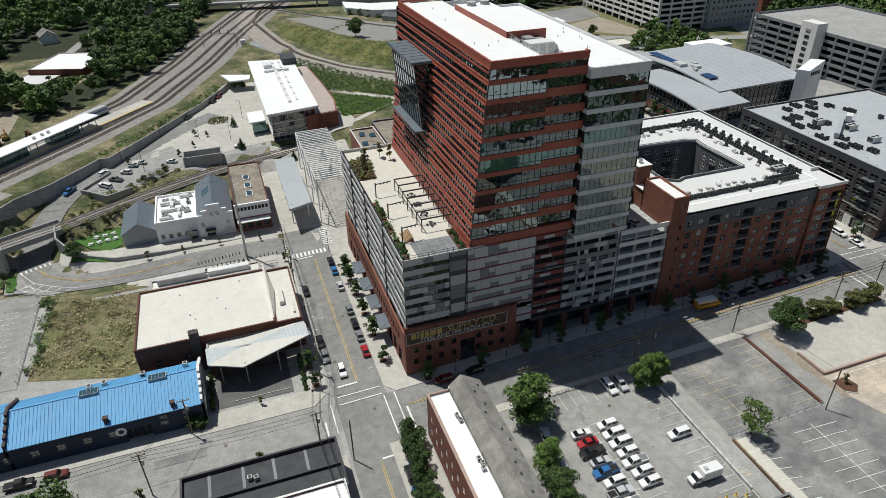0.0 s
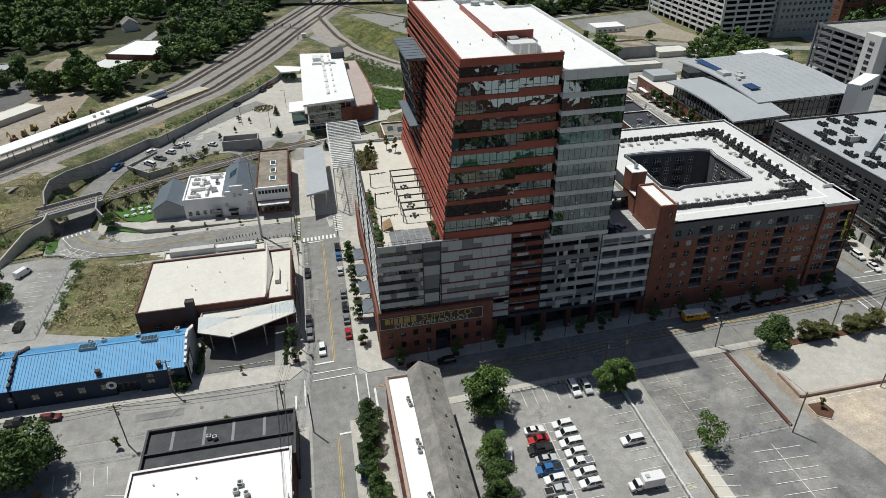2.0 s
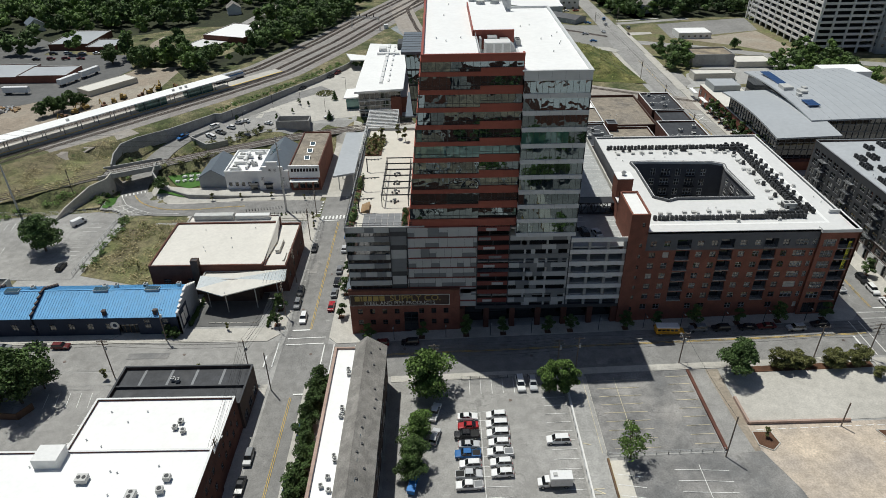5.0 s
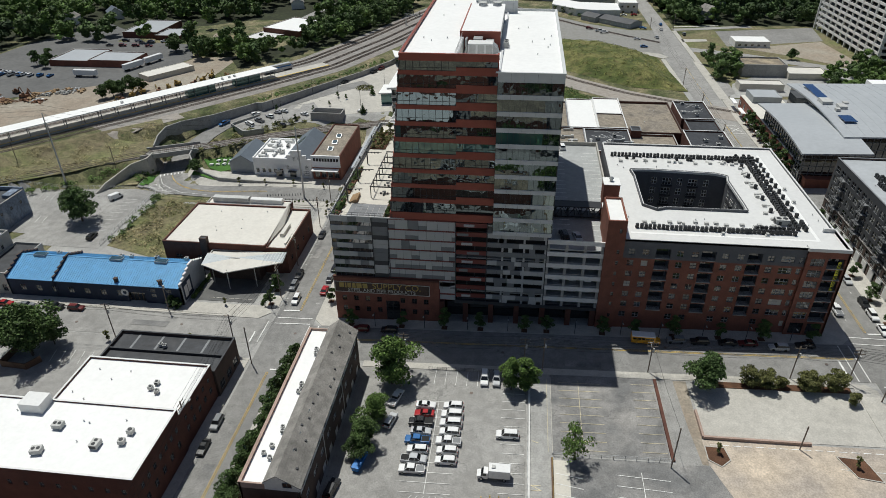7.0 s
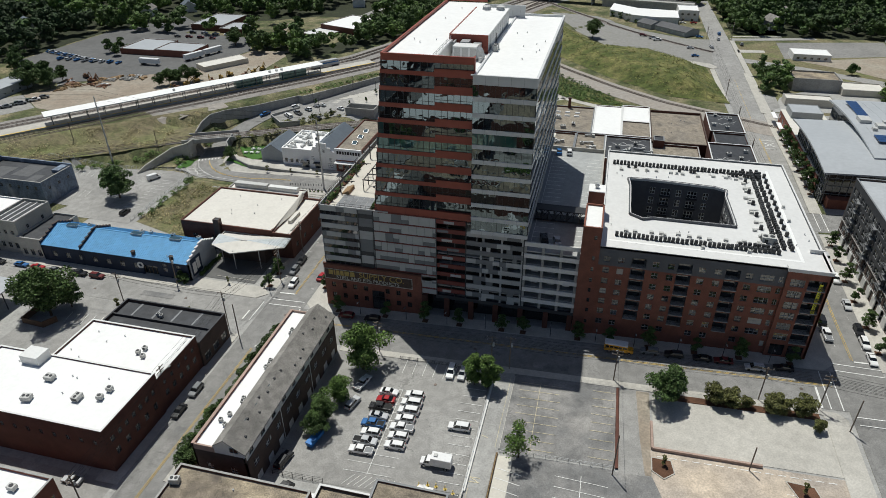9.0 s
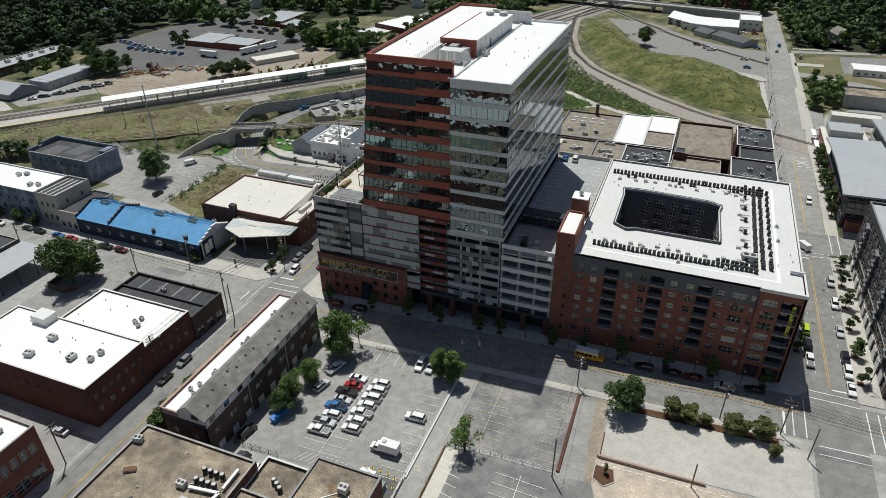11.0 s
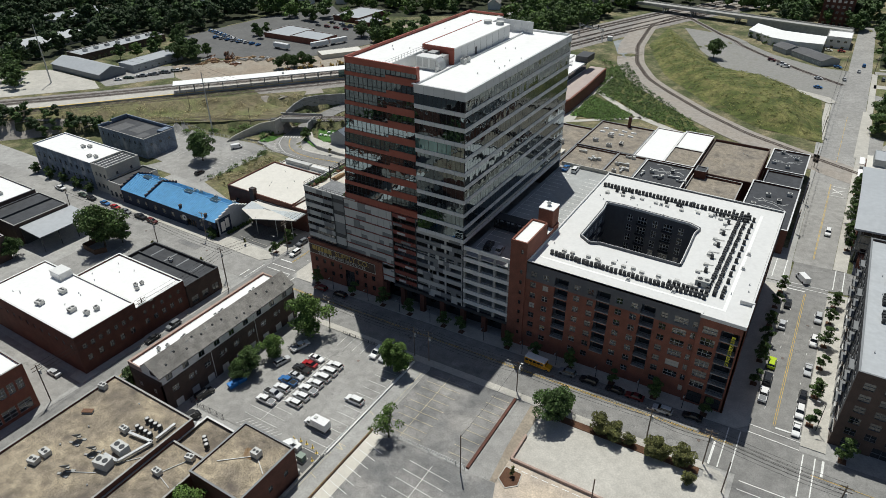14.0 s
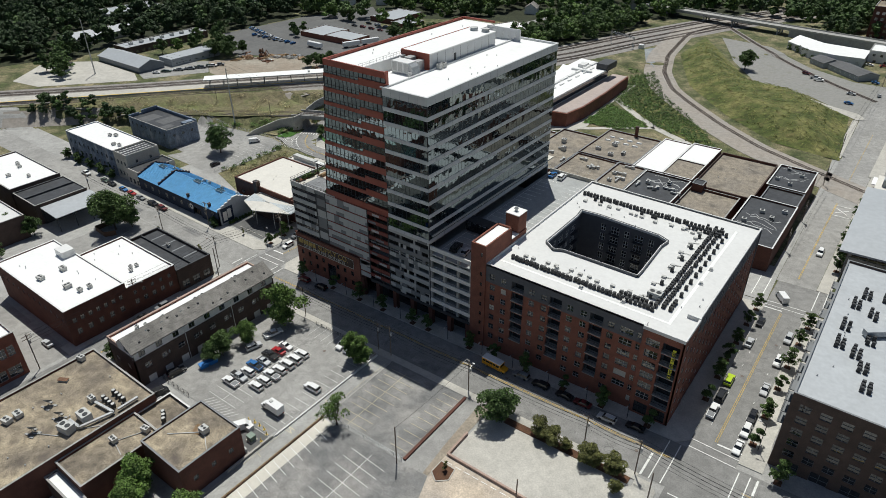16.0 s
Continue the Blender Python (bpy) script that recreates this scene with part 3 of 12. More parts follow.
sheet("path_mound", [(70, 290), (92, 281.5), (112, 270.5), (127, 262), (132, 258), (135.5, 262), (131, 269), (115, 275.5), (96, 285), (74, 294.5)], "concrete", "pale concrete track behind the mound", 0.32)
sheet("road_cross_street", rect(147, 67, 330, 80), "asphalt", "grey asphalt side street", 0.08)
sheet("road_south_street", rect(-200, -82, -20, -71), "asphalt_lot", "sun-bleached asphalt back street", 0.08)
sheet("pavement_tower_corner", [(-7, -1.5), (-4.5, -4.2), (71, -4.2), (71, 0.1), (0, 0.1), (0, 68), (-7, 68)], "concrete", "pale concrete pavement with kerb", 0.22, 0.3)
sheet("pavement_apartment", [(71, -4.2), (133.5, -4.2), (136, -1.7), (136, 64), (129.6, 64), (129.6, 0.1), (71, 0.1)], "concrete", "pale concrete pavement with kerb and tree pits", 0.22, 0.3)
sheet("pavement_south_side", rect(11, -20.2, 130, -18), "concrete", "pale concrete pavement with kerb", 0.22, 0.3)
sheet("pavement_auction", rect(-24, 3, -20, 68), "concrete", "narrow concrete pavement with kerb", 0.22, 0.3)
sheet("pavement_blue", [(-106, -2), (-24, -2), (-21, 1), (-24, 4), (-106, 3)], "concrete", "pale concrete pavement before the blue warehouse", 0.22, 0.3)
sheet("pavement_white_store", rect(-25.5, -72, -20, -19), "concrete", "cracked concrete pavement beside the brick warehouse", 0.22, 0.3)
sheet("pavement_rowhouse", rect(-10.5, -69, -2, -19.5), "concrete", "planted concrete pavement beside the terrace", 0.22, 0.3)
sheet("pavement_east_corner", rect(147, -2.5, 152.2, 65), "concrete", "pale concrete pavement with kerb", 0.22, 0.3)
sheet("pavement_east_south", [(130, -70), (135, -70), (135, -21), (133, -19), (130, -19)], "concrete", "pale concrete pavement with kerb", 0.22, 0.3)
sheet("car_park_front", rect(11, -62, 53.3, -20), "asphalt_lot", "sun-bleached asphalt car park with white bay lines", 0.1)
sheet("lane_between_car_parks", rect(54.2, -95, 58.6, -20), "concrete_grey", "grey worn lane between the car parks", 0.12)
sheet("car_park_dark", rect(59, -45.5, 84, -20), "asphalt_dark", "patched dark asphalt car park with faded bay lines", 0.12)
sheet("car_park_lower", rect(61, -95, 100, -46.2), "asphalt_dark", "patched asphalt car park with white bay lines", 0.1)
sheet("lane_gravel", rect(85, -46.2, 91.6, -20), "asphalt_lot", "dusty lane of gravel and concrete", 0.1)
sheet("car_park_pale", rect(92.3, -38.3, 130, -22.2), "concrete", "pale worn concrete car park", 0.1)
sheet("car_park_gravel", [(91.6, -38.9), (91.8, -46), (95.5, -56), (97.5, -68), (99, -95), (130, -95), (130, -38.9)], "gravel_lot", "pinkish gravel car park", 0.14)
sheet("verge_lane", [(88.6, -20.5), (91.7, -20.5), (91.7, -46), (90.4, -46), (89.4, -36)], "dirt", "dusty tan verge beside the lane", 0.13)
sheet("planting_bed", rect(97, -22.2, 129, -20.2), "mulch", "brown mulch bed along the pavement", 0.26, 0.2)
sheet("car_park_brick_store", rect(-85, -60, -54, -13.5), "asphalt_lot", "cracked asphalt yard with hatched bays", 0.1)
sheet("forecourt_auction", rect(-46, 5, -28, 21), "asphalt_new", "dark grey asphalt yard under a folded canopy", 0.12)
sheet("vacant_lot", [(-91, 32), (-64, 24), (-63, 68), (-90, 71)], "meadow", "overgrown vacant plot with bare soil patches", 0.05)
sheet("car_park_west", [(-128, 30), (-93, 30), (-93.5, 73), (-104, 75), (-162, 68), (-160, 40), (-125, 37)], "asphalt_lot", "sun-bleached asphalt car park behind a fence", 0.1)
sheet("yard_dark_store", rect(-240, -2, -106, 10), "concrete_grey", "grey paving before the warehouses", 0.06)
sheet("road_apron", [(-107.5, 103), (-93, 98.5), (-90.5, 92), (-81, 82.6), (-71, 83), (-53.5, 83), (-22, 82), (-22, 70.5), (-47, 72), (-70, 73.5), (-84, 75.3), (-95, 75.6), (-104.5, 77), (-107, 92)], "asphalt_lot", "wide asphalt bend before the rail underpass", 0.12)
sheet("pavement_cafe", [(-95, 99.5), (-89.5, 91), (-80, 82.4), (-53.5, 82.6), (-22, 81.8), (-22, 93), (-76, 94), (-84, 95.5), (-90, 101)], "concrete", "pale concrete pavement before the cafe", 0.22)
sheet("pavement_apron_south", [(-63, 66.2), (-22, 66.2), (-22, 70.6), (-47, 72.1), (-70, 73.6), (-70, 70)], "concrete", "pale concrete pavement behind the hall", 0.08)
sheet("plaza_tower", [(-9, 66.2), (16, 70), (40, 70), (40, 90), (-5.2, 90), (-11, 84)], "concrete", "pale concrete paving between the tower and the station", 0.07)
sheet("pavement_spur", [(-58, 141), (-44, 139.5), (-15, 149.5), (-15, 157), (-47, 148), (-58, 146)], "concrete_grey", "grey concrete paving between the track and the forecourt", 0.1)
sheet("car_park_station", [(-88, 137.6), (-78.6, 128.6), (-52, 142.5), (-48, 152), (-56, 166), (-68, 165), (-80, 149.5)], "asphalt_lot", "asphalt parking strip below the station", 0.235)
sheet("pavement_shops", [(-22.7, 84), (-5.2, 84), (-5.2, 150), (-22.7, 138)], "concrete", "pale concrete paving beside the brick shop", 0.16)
sheet("lot_tan", [(184, 286), (238, 306), (243, 243), (230, 250), (208, 271)], "dirt", "bare tan earth plot below the garage", 0.12)
sheet("lot_rough_east", [(152.6, 188.2), (250, 188.2), (256, 250), (250, 330), (152.6, 318)], "meadow", "rough dry ground between the yards", 0.06, step=8)
sheet("lot_pale_east", [(152.5, 188), (200, 196), (236, 215), (236, 232), (196, 246), (160, 212)], "concrete_grey", "pale concrete yard behind the hall", 0.14)
ribbon("road_back_east", [(149, 282, 4), (183, 268, 4), (239, 236, 4), (300, 216, 4)], 9, M["asphalt_lot"], 0.16, None, "grey street behind the hall", "structure", category="road")
sheet("lot_cabin", [(176, 290), (240, 308), (246, 345), (178, 330)], "asphalt", "grey yard beside the site cabin", 0.1)
sheet("road_far_east", [(286, 190), (330, 200), (345, 300), (322, 310)], "asphalt_lot", "wide pale street by the hotel", 0.14)
ribbon("road_underpass", DRIVE, 9.5, M["asphalt"], 0.25, None, "curving asphalt road down to a rail underpass", "structure", category="road")
sheet("forecourt_station", [(-60, 144), (-62, 149), (-47, 147), (-16, 156), (-15, 172), (-18, 238), (-27, 250), (-52, 203), (-79, 164), (-84, 151)], "concrete", "pale concrete station forecourt", 0.2)
sheet("plaza_station", [(-16, 152), (-16, 88), (16, 88), (16, 150)], "concrete", "pale concrete station plaza", 0.1)
sheet("hill", [(16, 326), (44, 264), (77, 225), (105.5, 201), (134, 196), (128, 261), (102, 286), (72, 291), (46, 333), (14, 385)], "hill", "grassy mound inside the curve of the railway", 0.25)
sheet("yard_gravel_north", [(74, 293), (103, 288), (131, 262), (136, 262), (136.5, 330), (120, 330), (92, 348), (60, 384), (24, 392), (48, 336)], "gravel_grey", "grey gravel yard behind the mound", 0.08)
SIDING = [(10, 440, 4), (52, 383, 4), (85, 344, 4), (113, 316, 4), (136, 296.5, 4)]
ribbon("railway_bed_siding", SIDING, 5, M["ballast"], 0.13, None, "ballast under the siding behind the gravel yard", "structure", category="railway")
sheet("gravel_strip", [(-9, 326), (-1, 343), (4, 345), (9, 300), (25, 262), (16, 270), (6, 292)], "ballast_blue", "blue-grey gravel strip inside the curve", 0.1)
MAIN = [(-420, -165, 4.8), (-330, -75, 4.8), (-248, 15, 4.8), (-205, 63, 4.8), (-172, 103, 4.8), (-130, 152, 4.8), (-97, 191, 4.8), (-70, 227, 4.8), (-44, 290, 4.8), (-24, 350, 4.8), (2, 420, 4.8), (40, 500, 4.8), (100, 600, 4.8)]
ribbon("railway_bed", MAIN, 38, M["ballast"], 0.06, None, "wide bed of grey-brown railway ballast", "structure", category="railway")
CURVE = [(240, 128, 4), (180, 152, 4), (140, 172, 4), (122, 181, 4), (102, 191.5, 4), (78, 211, 4), (51, 238, 4), (37, 254, 4), (21, 284, 4), (10, 320, 4), (4, 360, 4), (0, 390, 4), (10, 430, 4.5), (50, 500, 4.8)]
ribbon("railway_bed_curve", CURVE, 17, M["ballast_pale"], 0.16, None, "curved bed of pale gravel under a single track", "structure", offset=4.0, category="railway")
ribbon("railway_bed_edge", MAIN[2:6], 9, M["ballast_pale"], 0.12, None, "strip of pale gravel beside the main line", "structure", offset=-22.0, category="railway")
ribbon("railway_bed_spur", SPUR, 7.0, M["ballast"], 0.06, None, "ballast under the double spur track", "structure", category="railway")
sheet("meadow", [(-330, -88), (-246, 0), (-200, 38), (-160, 62), (-134, 80), (-112, 97), (-112, 120), (-120, 132), (-150, 104), (-190, 66), (-240, 8), (-330, -82)], "meadow", "dry meadow strip beside the railway", 0.3)
ribbon("lane_east", [(150.5, 333), (166, 336), (186, 341), (205, 346)], 6, M["asphalt_lot"], 0.14, None, "narrow side road under trees", "structure", category="road")
ribbon("pavement_lane", [(152.5, 341.6), (168, 343.4), (184, 347)], 2.4, M["concrete"], 0.2, None, "pale concrete pavement along the side road", "structure", category="pavement")
sheet("pavement_corner", [(147.2, 184.5), (150.3, 186), (150.6, 253), (147.9, 253)], "concrete", "pale concrete pavement beside the street", 0.3)
sheet("lot_corner", [(150.6, 187.5), (157.6, 196), (158, 213), (150.8, 217)], "asphalt_lot", "small bleached asphalt lot beside the street", 0.16)
sheet("apron_lane", [(150.8, 299), (167, 302), (167, 307.5), (151, 306.5)], "concrete", "pale concrete apron beside the street", 0.18)
ribbon("path_park", [(14, 222), (36, 201), (53, 187), (74, 176)], 4, M["concrete"], 0.12, None, "pale concrete footpath through shrubs", "structure", category="path")
ribbon("path_station", [(8, 160), (24, 164), (40, 178), (53, 187)], 3, M["concrete"], 0.12, None, "pale concrete footpath", "structure", category="path")
sheet("yard_contractor", [(-228, 128), (-205, 112), (-190, 110), (-150, 158), (-124, 192), (-124, 240), (-150, 236), (-165, 190), (-205, 160)], "dirt", "dusty contractor yard of bare earth", 0.06, step=8)
# darkest asphalt here, a cloud's shadow imitated by the colour
sheet("yard_asphalt", [(-284, 178), (-229, 148), (-204, 160), (-166, 190), (-152, 235), (-168, 266), (-222, 270), (-222, 300), (-262, 300), (-278, 262)], "asphalt_new", "asphalt yard toned dark for cloud shade, with rows of parked cars", 0.1, step=8)
sheet("yard_pale", [(-312, 62), (-286, 84), (-241, 83), (-226, 76), (-262, 34), (-285, 30)], "concrete", "pale dusty lot beside the tracks", 0.08, step=8)
sheet("yard_shed", [(-238, 84), (-226, 80), (-206, 112), (-228, 128), (-250, 103)], "asphalt_lot", "worn asphalt yard behind the platform", 0.08, step=8)
ribbon("road_houses", [(-150, 262), (-146, 275), (-160, 290), (-158, 312)], 9, M["dirt"], 0.1, None, "dirt drive beside the depot", "structure", category="road")
ribbon("road_hill", [(-118, 336), (-114, 362), (-106, 404), (-90, 440)], 6, M["asphalt_lot"], 0.12, None, "narrow road between the houses", "structure", category="road")
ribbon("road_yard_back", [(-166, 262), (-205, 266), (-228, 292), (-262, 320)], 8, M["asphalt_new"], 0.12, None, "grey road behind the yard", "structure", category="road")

# ground behind the walk, seen only in the glass
sheet("pavement_south", rect(-260, -420, 300, -120), "asphalt_dark", "patched asphalt and concrete blocks", 0.02, step=20)
# floor under the woods, the shade between trees put into its dark colour
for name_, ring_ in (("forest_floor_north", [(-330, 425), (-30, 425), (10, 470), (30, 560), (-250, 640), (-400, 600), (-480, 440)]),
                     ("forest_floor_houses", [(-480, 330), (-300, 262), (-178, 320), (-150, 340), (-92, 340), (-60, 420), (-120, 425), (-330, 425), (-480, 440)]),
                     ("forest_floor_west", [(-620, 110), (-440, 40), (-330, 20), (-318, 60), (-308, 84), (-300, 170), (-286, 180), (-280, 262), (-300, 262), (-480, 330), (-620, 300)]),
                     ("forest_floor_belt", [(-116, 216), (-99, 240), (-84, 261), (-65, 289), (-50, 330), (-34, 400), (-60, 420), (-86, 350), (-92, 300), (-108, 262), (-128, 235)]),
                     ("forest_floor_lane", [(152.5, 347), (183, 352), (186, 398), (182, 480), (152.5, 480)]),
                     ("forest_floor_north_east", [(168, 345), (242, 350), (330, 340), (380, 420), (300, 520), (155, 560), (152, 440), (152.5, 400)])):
    sheet(name_, ring_, "forest_floor", "woodland floor of leaf litter with tree shade in its colour", 0.07, step=20)

# ---- road markings ----
def marks(name, m, lines, label, w=0.14, dz=0.2):
    bm = B()
    for ln in lines:
        stripe(bm, *ln[:4], ln[4] if len(ln) > 4 else w, dz)
    return tagged(part(name, bm, M[m]), label, "road marking", "", "structure")


marks("road_marking_centre", "paint_yellow", [(-12.9, 2.5, -12.9, 64), (-12.5, 2.5, -12.5, 64), (-14.1, -140, -13.6, -24), (-13.7, -140, -13.2, -24),
      (-3, -9.9, 134, -9.9), (-3, -9.5, 134, -9.5), (140.9, 1, 140.9, 62), (141.3, 1, 141.3, 62), (141, 84, 141, 150), (141.3, 84, 141.3, 150), (141.3, 176, 141.5, 240),
      (150, -10.5, 320, -10.5)], "worn double yellow centre lines", 0.11)
BEND = [(-50, 78), (-58, 78), (-69, 77.2), (-77, 78), (-83, 79.8), (-88, 82.6), (-92.4, 86.2), (-95.8, 90), (-98.6, 94)]
marks("road_marking_bend", "paint_yellow", [(p[0], p[1] + o, q[0], q[1] + o) for o in (-0.2, 0.2) for p, q in zip(BEND, BEND[1:])], "double yellow centre line round the bend", 0.14, 0.36)
marks("road_marking_hatch", "paint_white", [(-98.5 + 3.0 * k, 85.4 - 2.3 * k, -101.5 + 3.4 * k, 80.5 - 1.2 * k, 0.25) for k in range(5)] + [(-104, 94, -98.7, 85.7, 0.2), (-98.7, 85.7, -92, 80.4, 0.2), (-92, 80.4, -85.8, 76.6, 0.2), (-85.8, 76.6, -74.1, 74.6, 0.2)] + [(-104 + 1.3 * k, 94.6 + 0.62 * k, -103.2 + 1.3 * k, 92.8 + 0.62 * k, 0.5) for k in range(7)], "white hatching and zebra bars before the underpass", 0.2, 0.36)
sheet("verge_underpass", [(-107, 96), (-106.2, 88), (-104.2, 78.2), (-101.9, 77.4), (-102.6, 82), (-104.6, 91), (-105.2, 96)], "lawn", "narrow strip of grass beside the underpass road", 0.4)
sheet("bed_underpass", [(-110.6, 86), (-114, 76), (-105, 78.4), (-107.3, 88)], "grass", "rough planting bed inside the wing wall", 0.35)
sheet("verge_cafe", [(-88.4, 91.6), (-84.4, 89.8), (-78, 87.2), (-74.4, 86.3), (-76, 87.6), (-83.2, 90.6), (-87.6, 93.6)], "lawn", "grass strip below the cafe wall", 0.45)
cross = [(-17.8, 2.3, -12.8, 2.3, 0.5), (-18.5, -1.2, -8, -1.2, 0.3), (-18.5, -3.8, -8, -3.8, 0.3), (-7.8, -4.5, -7.8, -17.5, 0.3), (-5.2, -4.5, -5.2, -17.5, 0.3),
         (-3.6, -10.2, -3.6, -17.5, 0.5), (-20.5, -3, -20.5, -12.5, 0.3), (-13, -23, -8, -23, 0.5), (-22.7, -8, -22.7, -12.5, 0.4),
         (141.5, 0.6, 147, 0.6, 0.5), (136, -1, 147, -1.6, 0.25), (136, -3.6, 147, -4.2, 0.25), (134.8, -4.6, 134.8, -18, 0.25), (132.2, -4.6, 132.2, -18, 0.25),
         (130.3, -10.5, 130.3, -18, 0.5), (148, -5, 148, -18, 0.25), (150.4, -5, 150.4, -18, 0.25), (152, -5, 152, -10, 0.5), (137, -19.5, 147, -19.5, 0.25), (137, -22, 147, -22, 0.25),
         (136, 63.2, 141, 63.2, 0.5), (136, 64.8, 147, 64.8, 0.25), (136, 66.8, 147, 66.8, 0.25), (148, 68, 148, 80, 0.25), (150.5, 68, 150.5, 80, 0.25),
         (134, 68, 134, 80, 0.25), (131, 68, 131, 80, 0.25), (142, 140.5, 146, 145, 0.4), (146, 140.5, 142, 145, 0.4), (141.5, 138, 147, 138, 0.3), (141.5, 148, 147, 148, 0.3)]
for i in range(9):
    cross.append((-19 + i * 1.3, 66.2, -19 + i * 1.3, 68.8, 0.65))
    cross.append((-8.2, 71 + i * 1.3, -5.2, 71 + i * 1.3, 0.65))
    cross.append((-22.5, 71 + i * 1.2, -20.2, 71 + i * 1.2, 0.55))
    cross.append((-98 + i * 0.9, 86.5 - i * 0.4, -96.4 + i * 0.9, 89.5 - i * 0.4, 0.5))
for i in range(8):
    cross.append((-88.5 - i * 1.6, 77.0 + i * 0.35, -91.5 - i * 1.6, 80.5 + i * 0.8, 0.2))
cross.append((-86, 77.2, -101.5, 80.5, 0.2))
cross.append((-19, 65.2, -12.8, 65.2, 0.5))
marks("road_marking_crossings", "paint_white", cross, "white stop lines and zebra bars")
# bay lines
bays = []
for i in range(17):
    y = -22.5 - i * 2.62
    if i < 15:
        bays.append((47.6, y, 53, y))
for i in range(9):
    x = 13 + i * 2.7
    bays.append((30.5 + i * 2.7, -20.6, 30.5 + i * 2.7, -25.6))
for y in [-31.5 - 2.62 * i for i in range(11)]:
    bays.append((27, y, 38, y))
bays.append((32.5, -31.5, 32.5, -58))
for i in range(9):
    bays.append((28 + i * 1.3, -61.5, 30 + i * 1.3, -58.5))
marks("bay_lines_front", "paint_white", bays, "white bay lines on the front car park", 0.11)
bays2 = [(78.4, -22.5 - 2.62 * i, 83.6, -22.5 - 2.62 * i) for i in range(9)] + [(61, -23 - 2.62 * i, 71, -23 - 2.62 * i) for i in range(9)] + [(65.8, -22, 65.8, -45)]
marks("bay_lines_dark", "paint_cream", bays2, "faded yellow bay lines on the dark car park", 0.11)
bays3 = [(72, -50 - 2.75 * i, 83, -50.8 - 2.75 * i) for i in range(10)] + [(77.4, -49, 77.4, -76)] + [(59.6, -50.5 - 2.6 * i, 65.2, -51.6 - 2.6 * i, 0.16) for i in range(14)]
marks("bay_lines_lower", "paint_white", bays3, "white bay lines on the lower car park", 0.12)
bays4 = [(93 + 2.4 * i, -40.3, 94.6 + 2.4 * i, -40.3, 0.18) for i in range(15)] + [(118, -45, 130, -45.5), (119, -52, 130, -52.5)]
marks("bay_lines_gravel", "paint_white", bays4, "short white dashes along the low wall", 0.11)
bays5 = [(-74 + i * 2.7, -21, -73 + i * 2.7, -26) for i in range(5)] + [(-57 - 0.0, -30 - 2.7 * i, -62, -29 - 2.7 * i) for i in range(6)] + [(-64 + i * 1.3, -52, -62 + i * 1.3, -47) for i in range(7)]
bays5 += [(-98, 36 + 2.7 * i, -103, 36 + 2.7 * i) for i in range(12)] + [(-124 - 2.7 * i, 62, -125 - 2.7 * i, 67) for i in range(12)] + [(-124 - 2.7 * i, 45, -125 - 2.7 * i, 50) for i in range(9)]
bays5 += [(-90, 73 + i * 1.5, -98 - i * 0.6, 73.5 + i * 1.6) for i in range(5)]
marks("bay_lines_west", "paint_white", bays5, "white bay lines on the western car parks", 0.12)
marks("kerb_dashes", "paint_white", [(-19.2 + 0 * i, 8 + 6.3 * i, -18.2, 8 + 6.3 * i) for i in range(9)] + [(-8.0, 6 + 6.3 * i, -9.0, 6 + 6.3 * i) for i in range(9)] + [(138.4, 6 + 6.5 * i, 138.4, 7 + 6.5 * i) for i in range(8)] + [(144.7, 6 + 6.5 * i, 144.7, 7 + 6.5 * i) for i in range(8)], "small white parking ticks along the kerb", 0.12)

# ---- office tower over its parking podium ----
rnd = random.Random(7)
tower = thing("office_tower", "red-panelled and glass office tower over a grey parking podium", "office tower")


def west_x(z):
    """The red west face leans outward towards the bottom."""
    return 20.55 - (73.8 - z) * 0.1035


front = Side((0, 0, 0), 0)
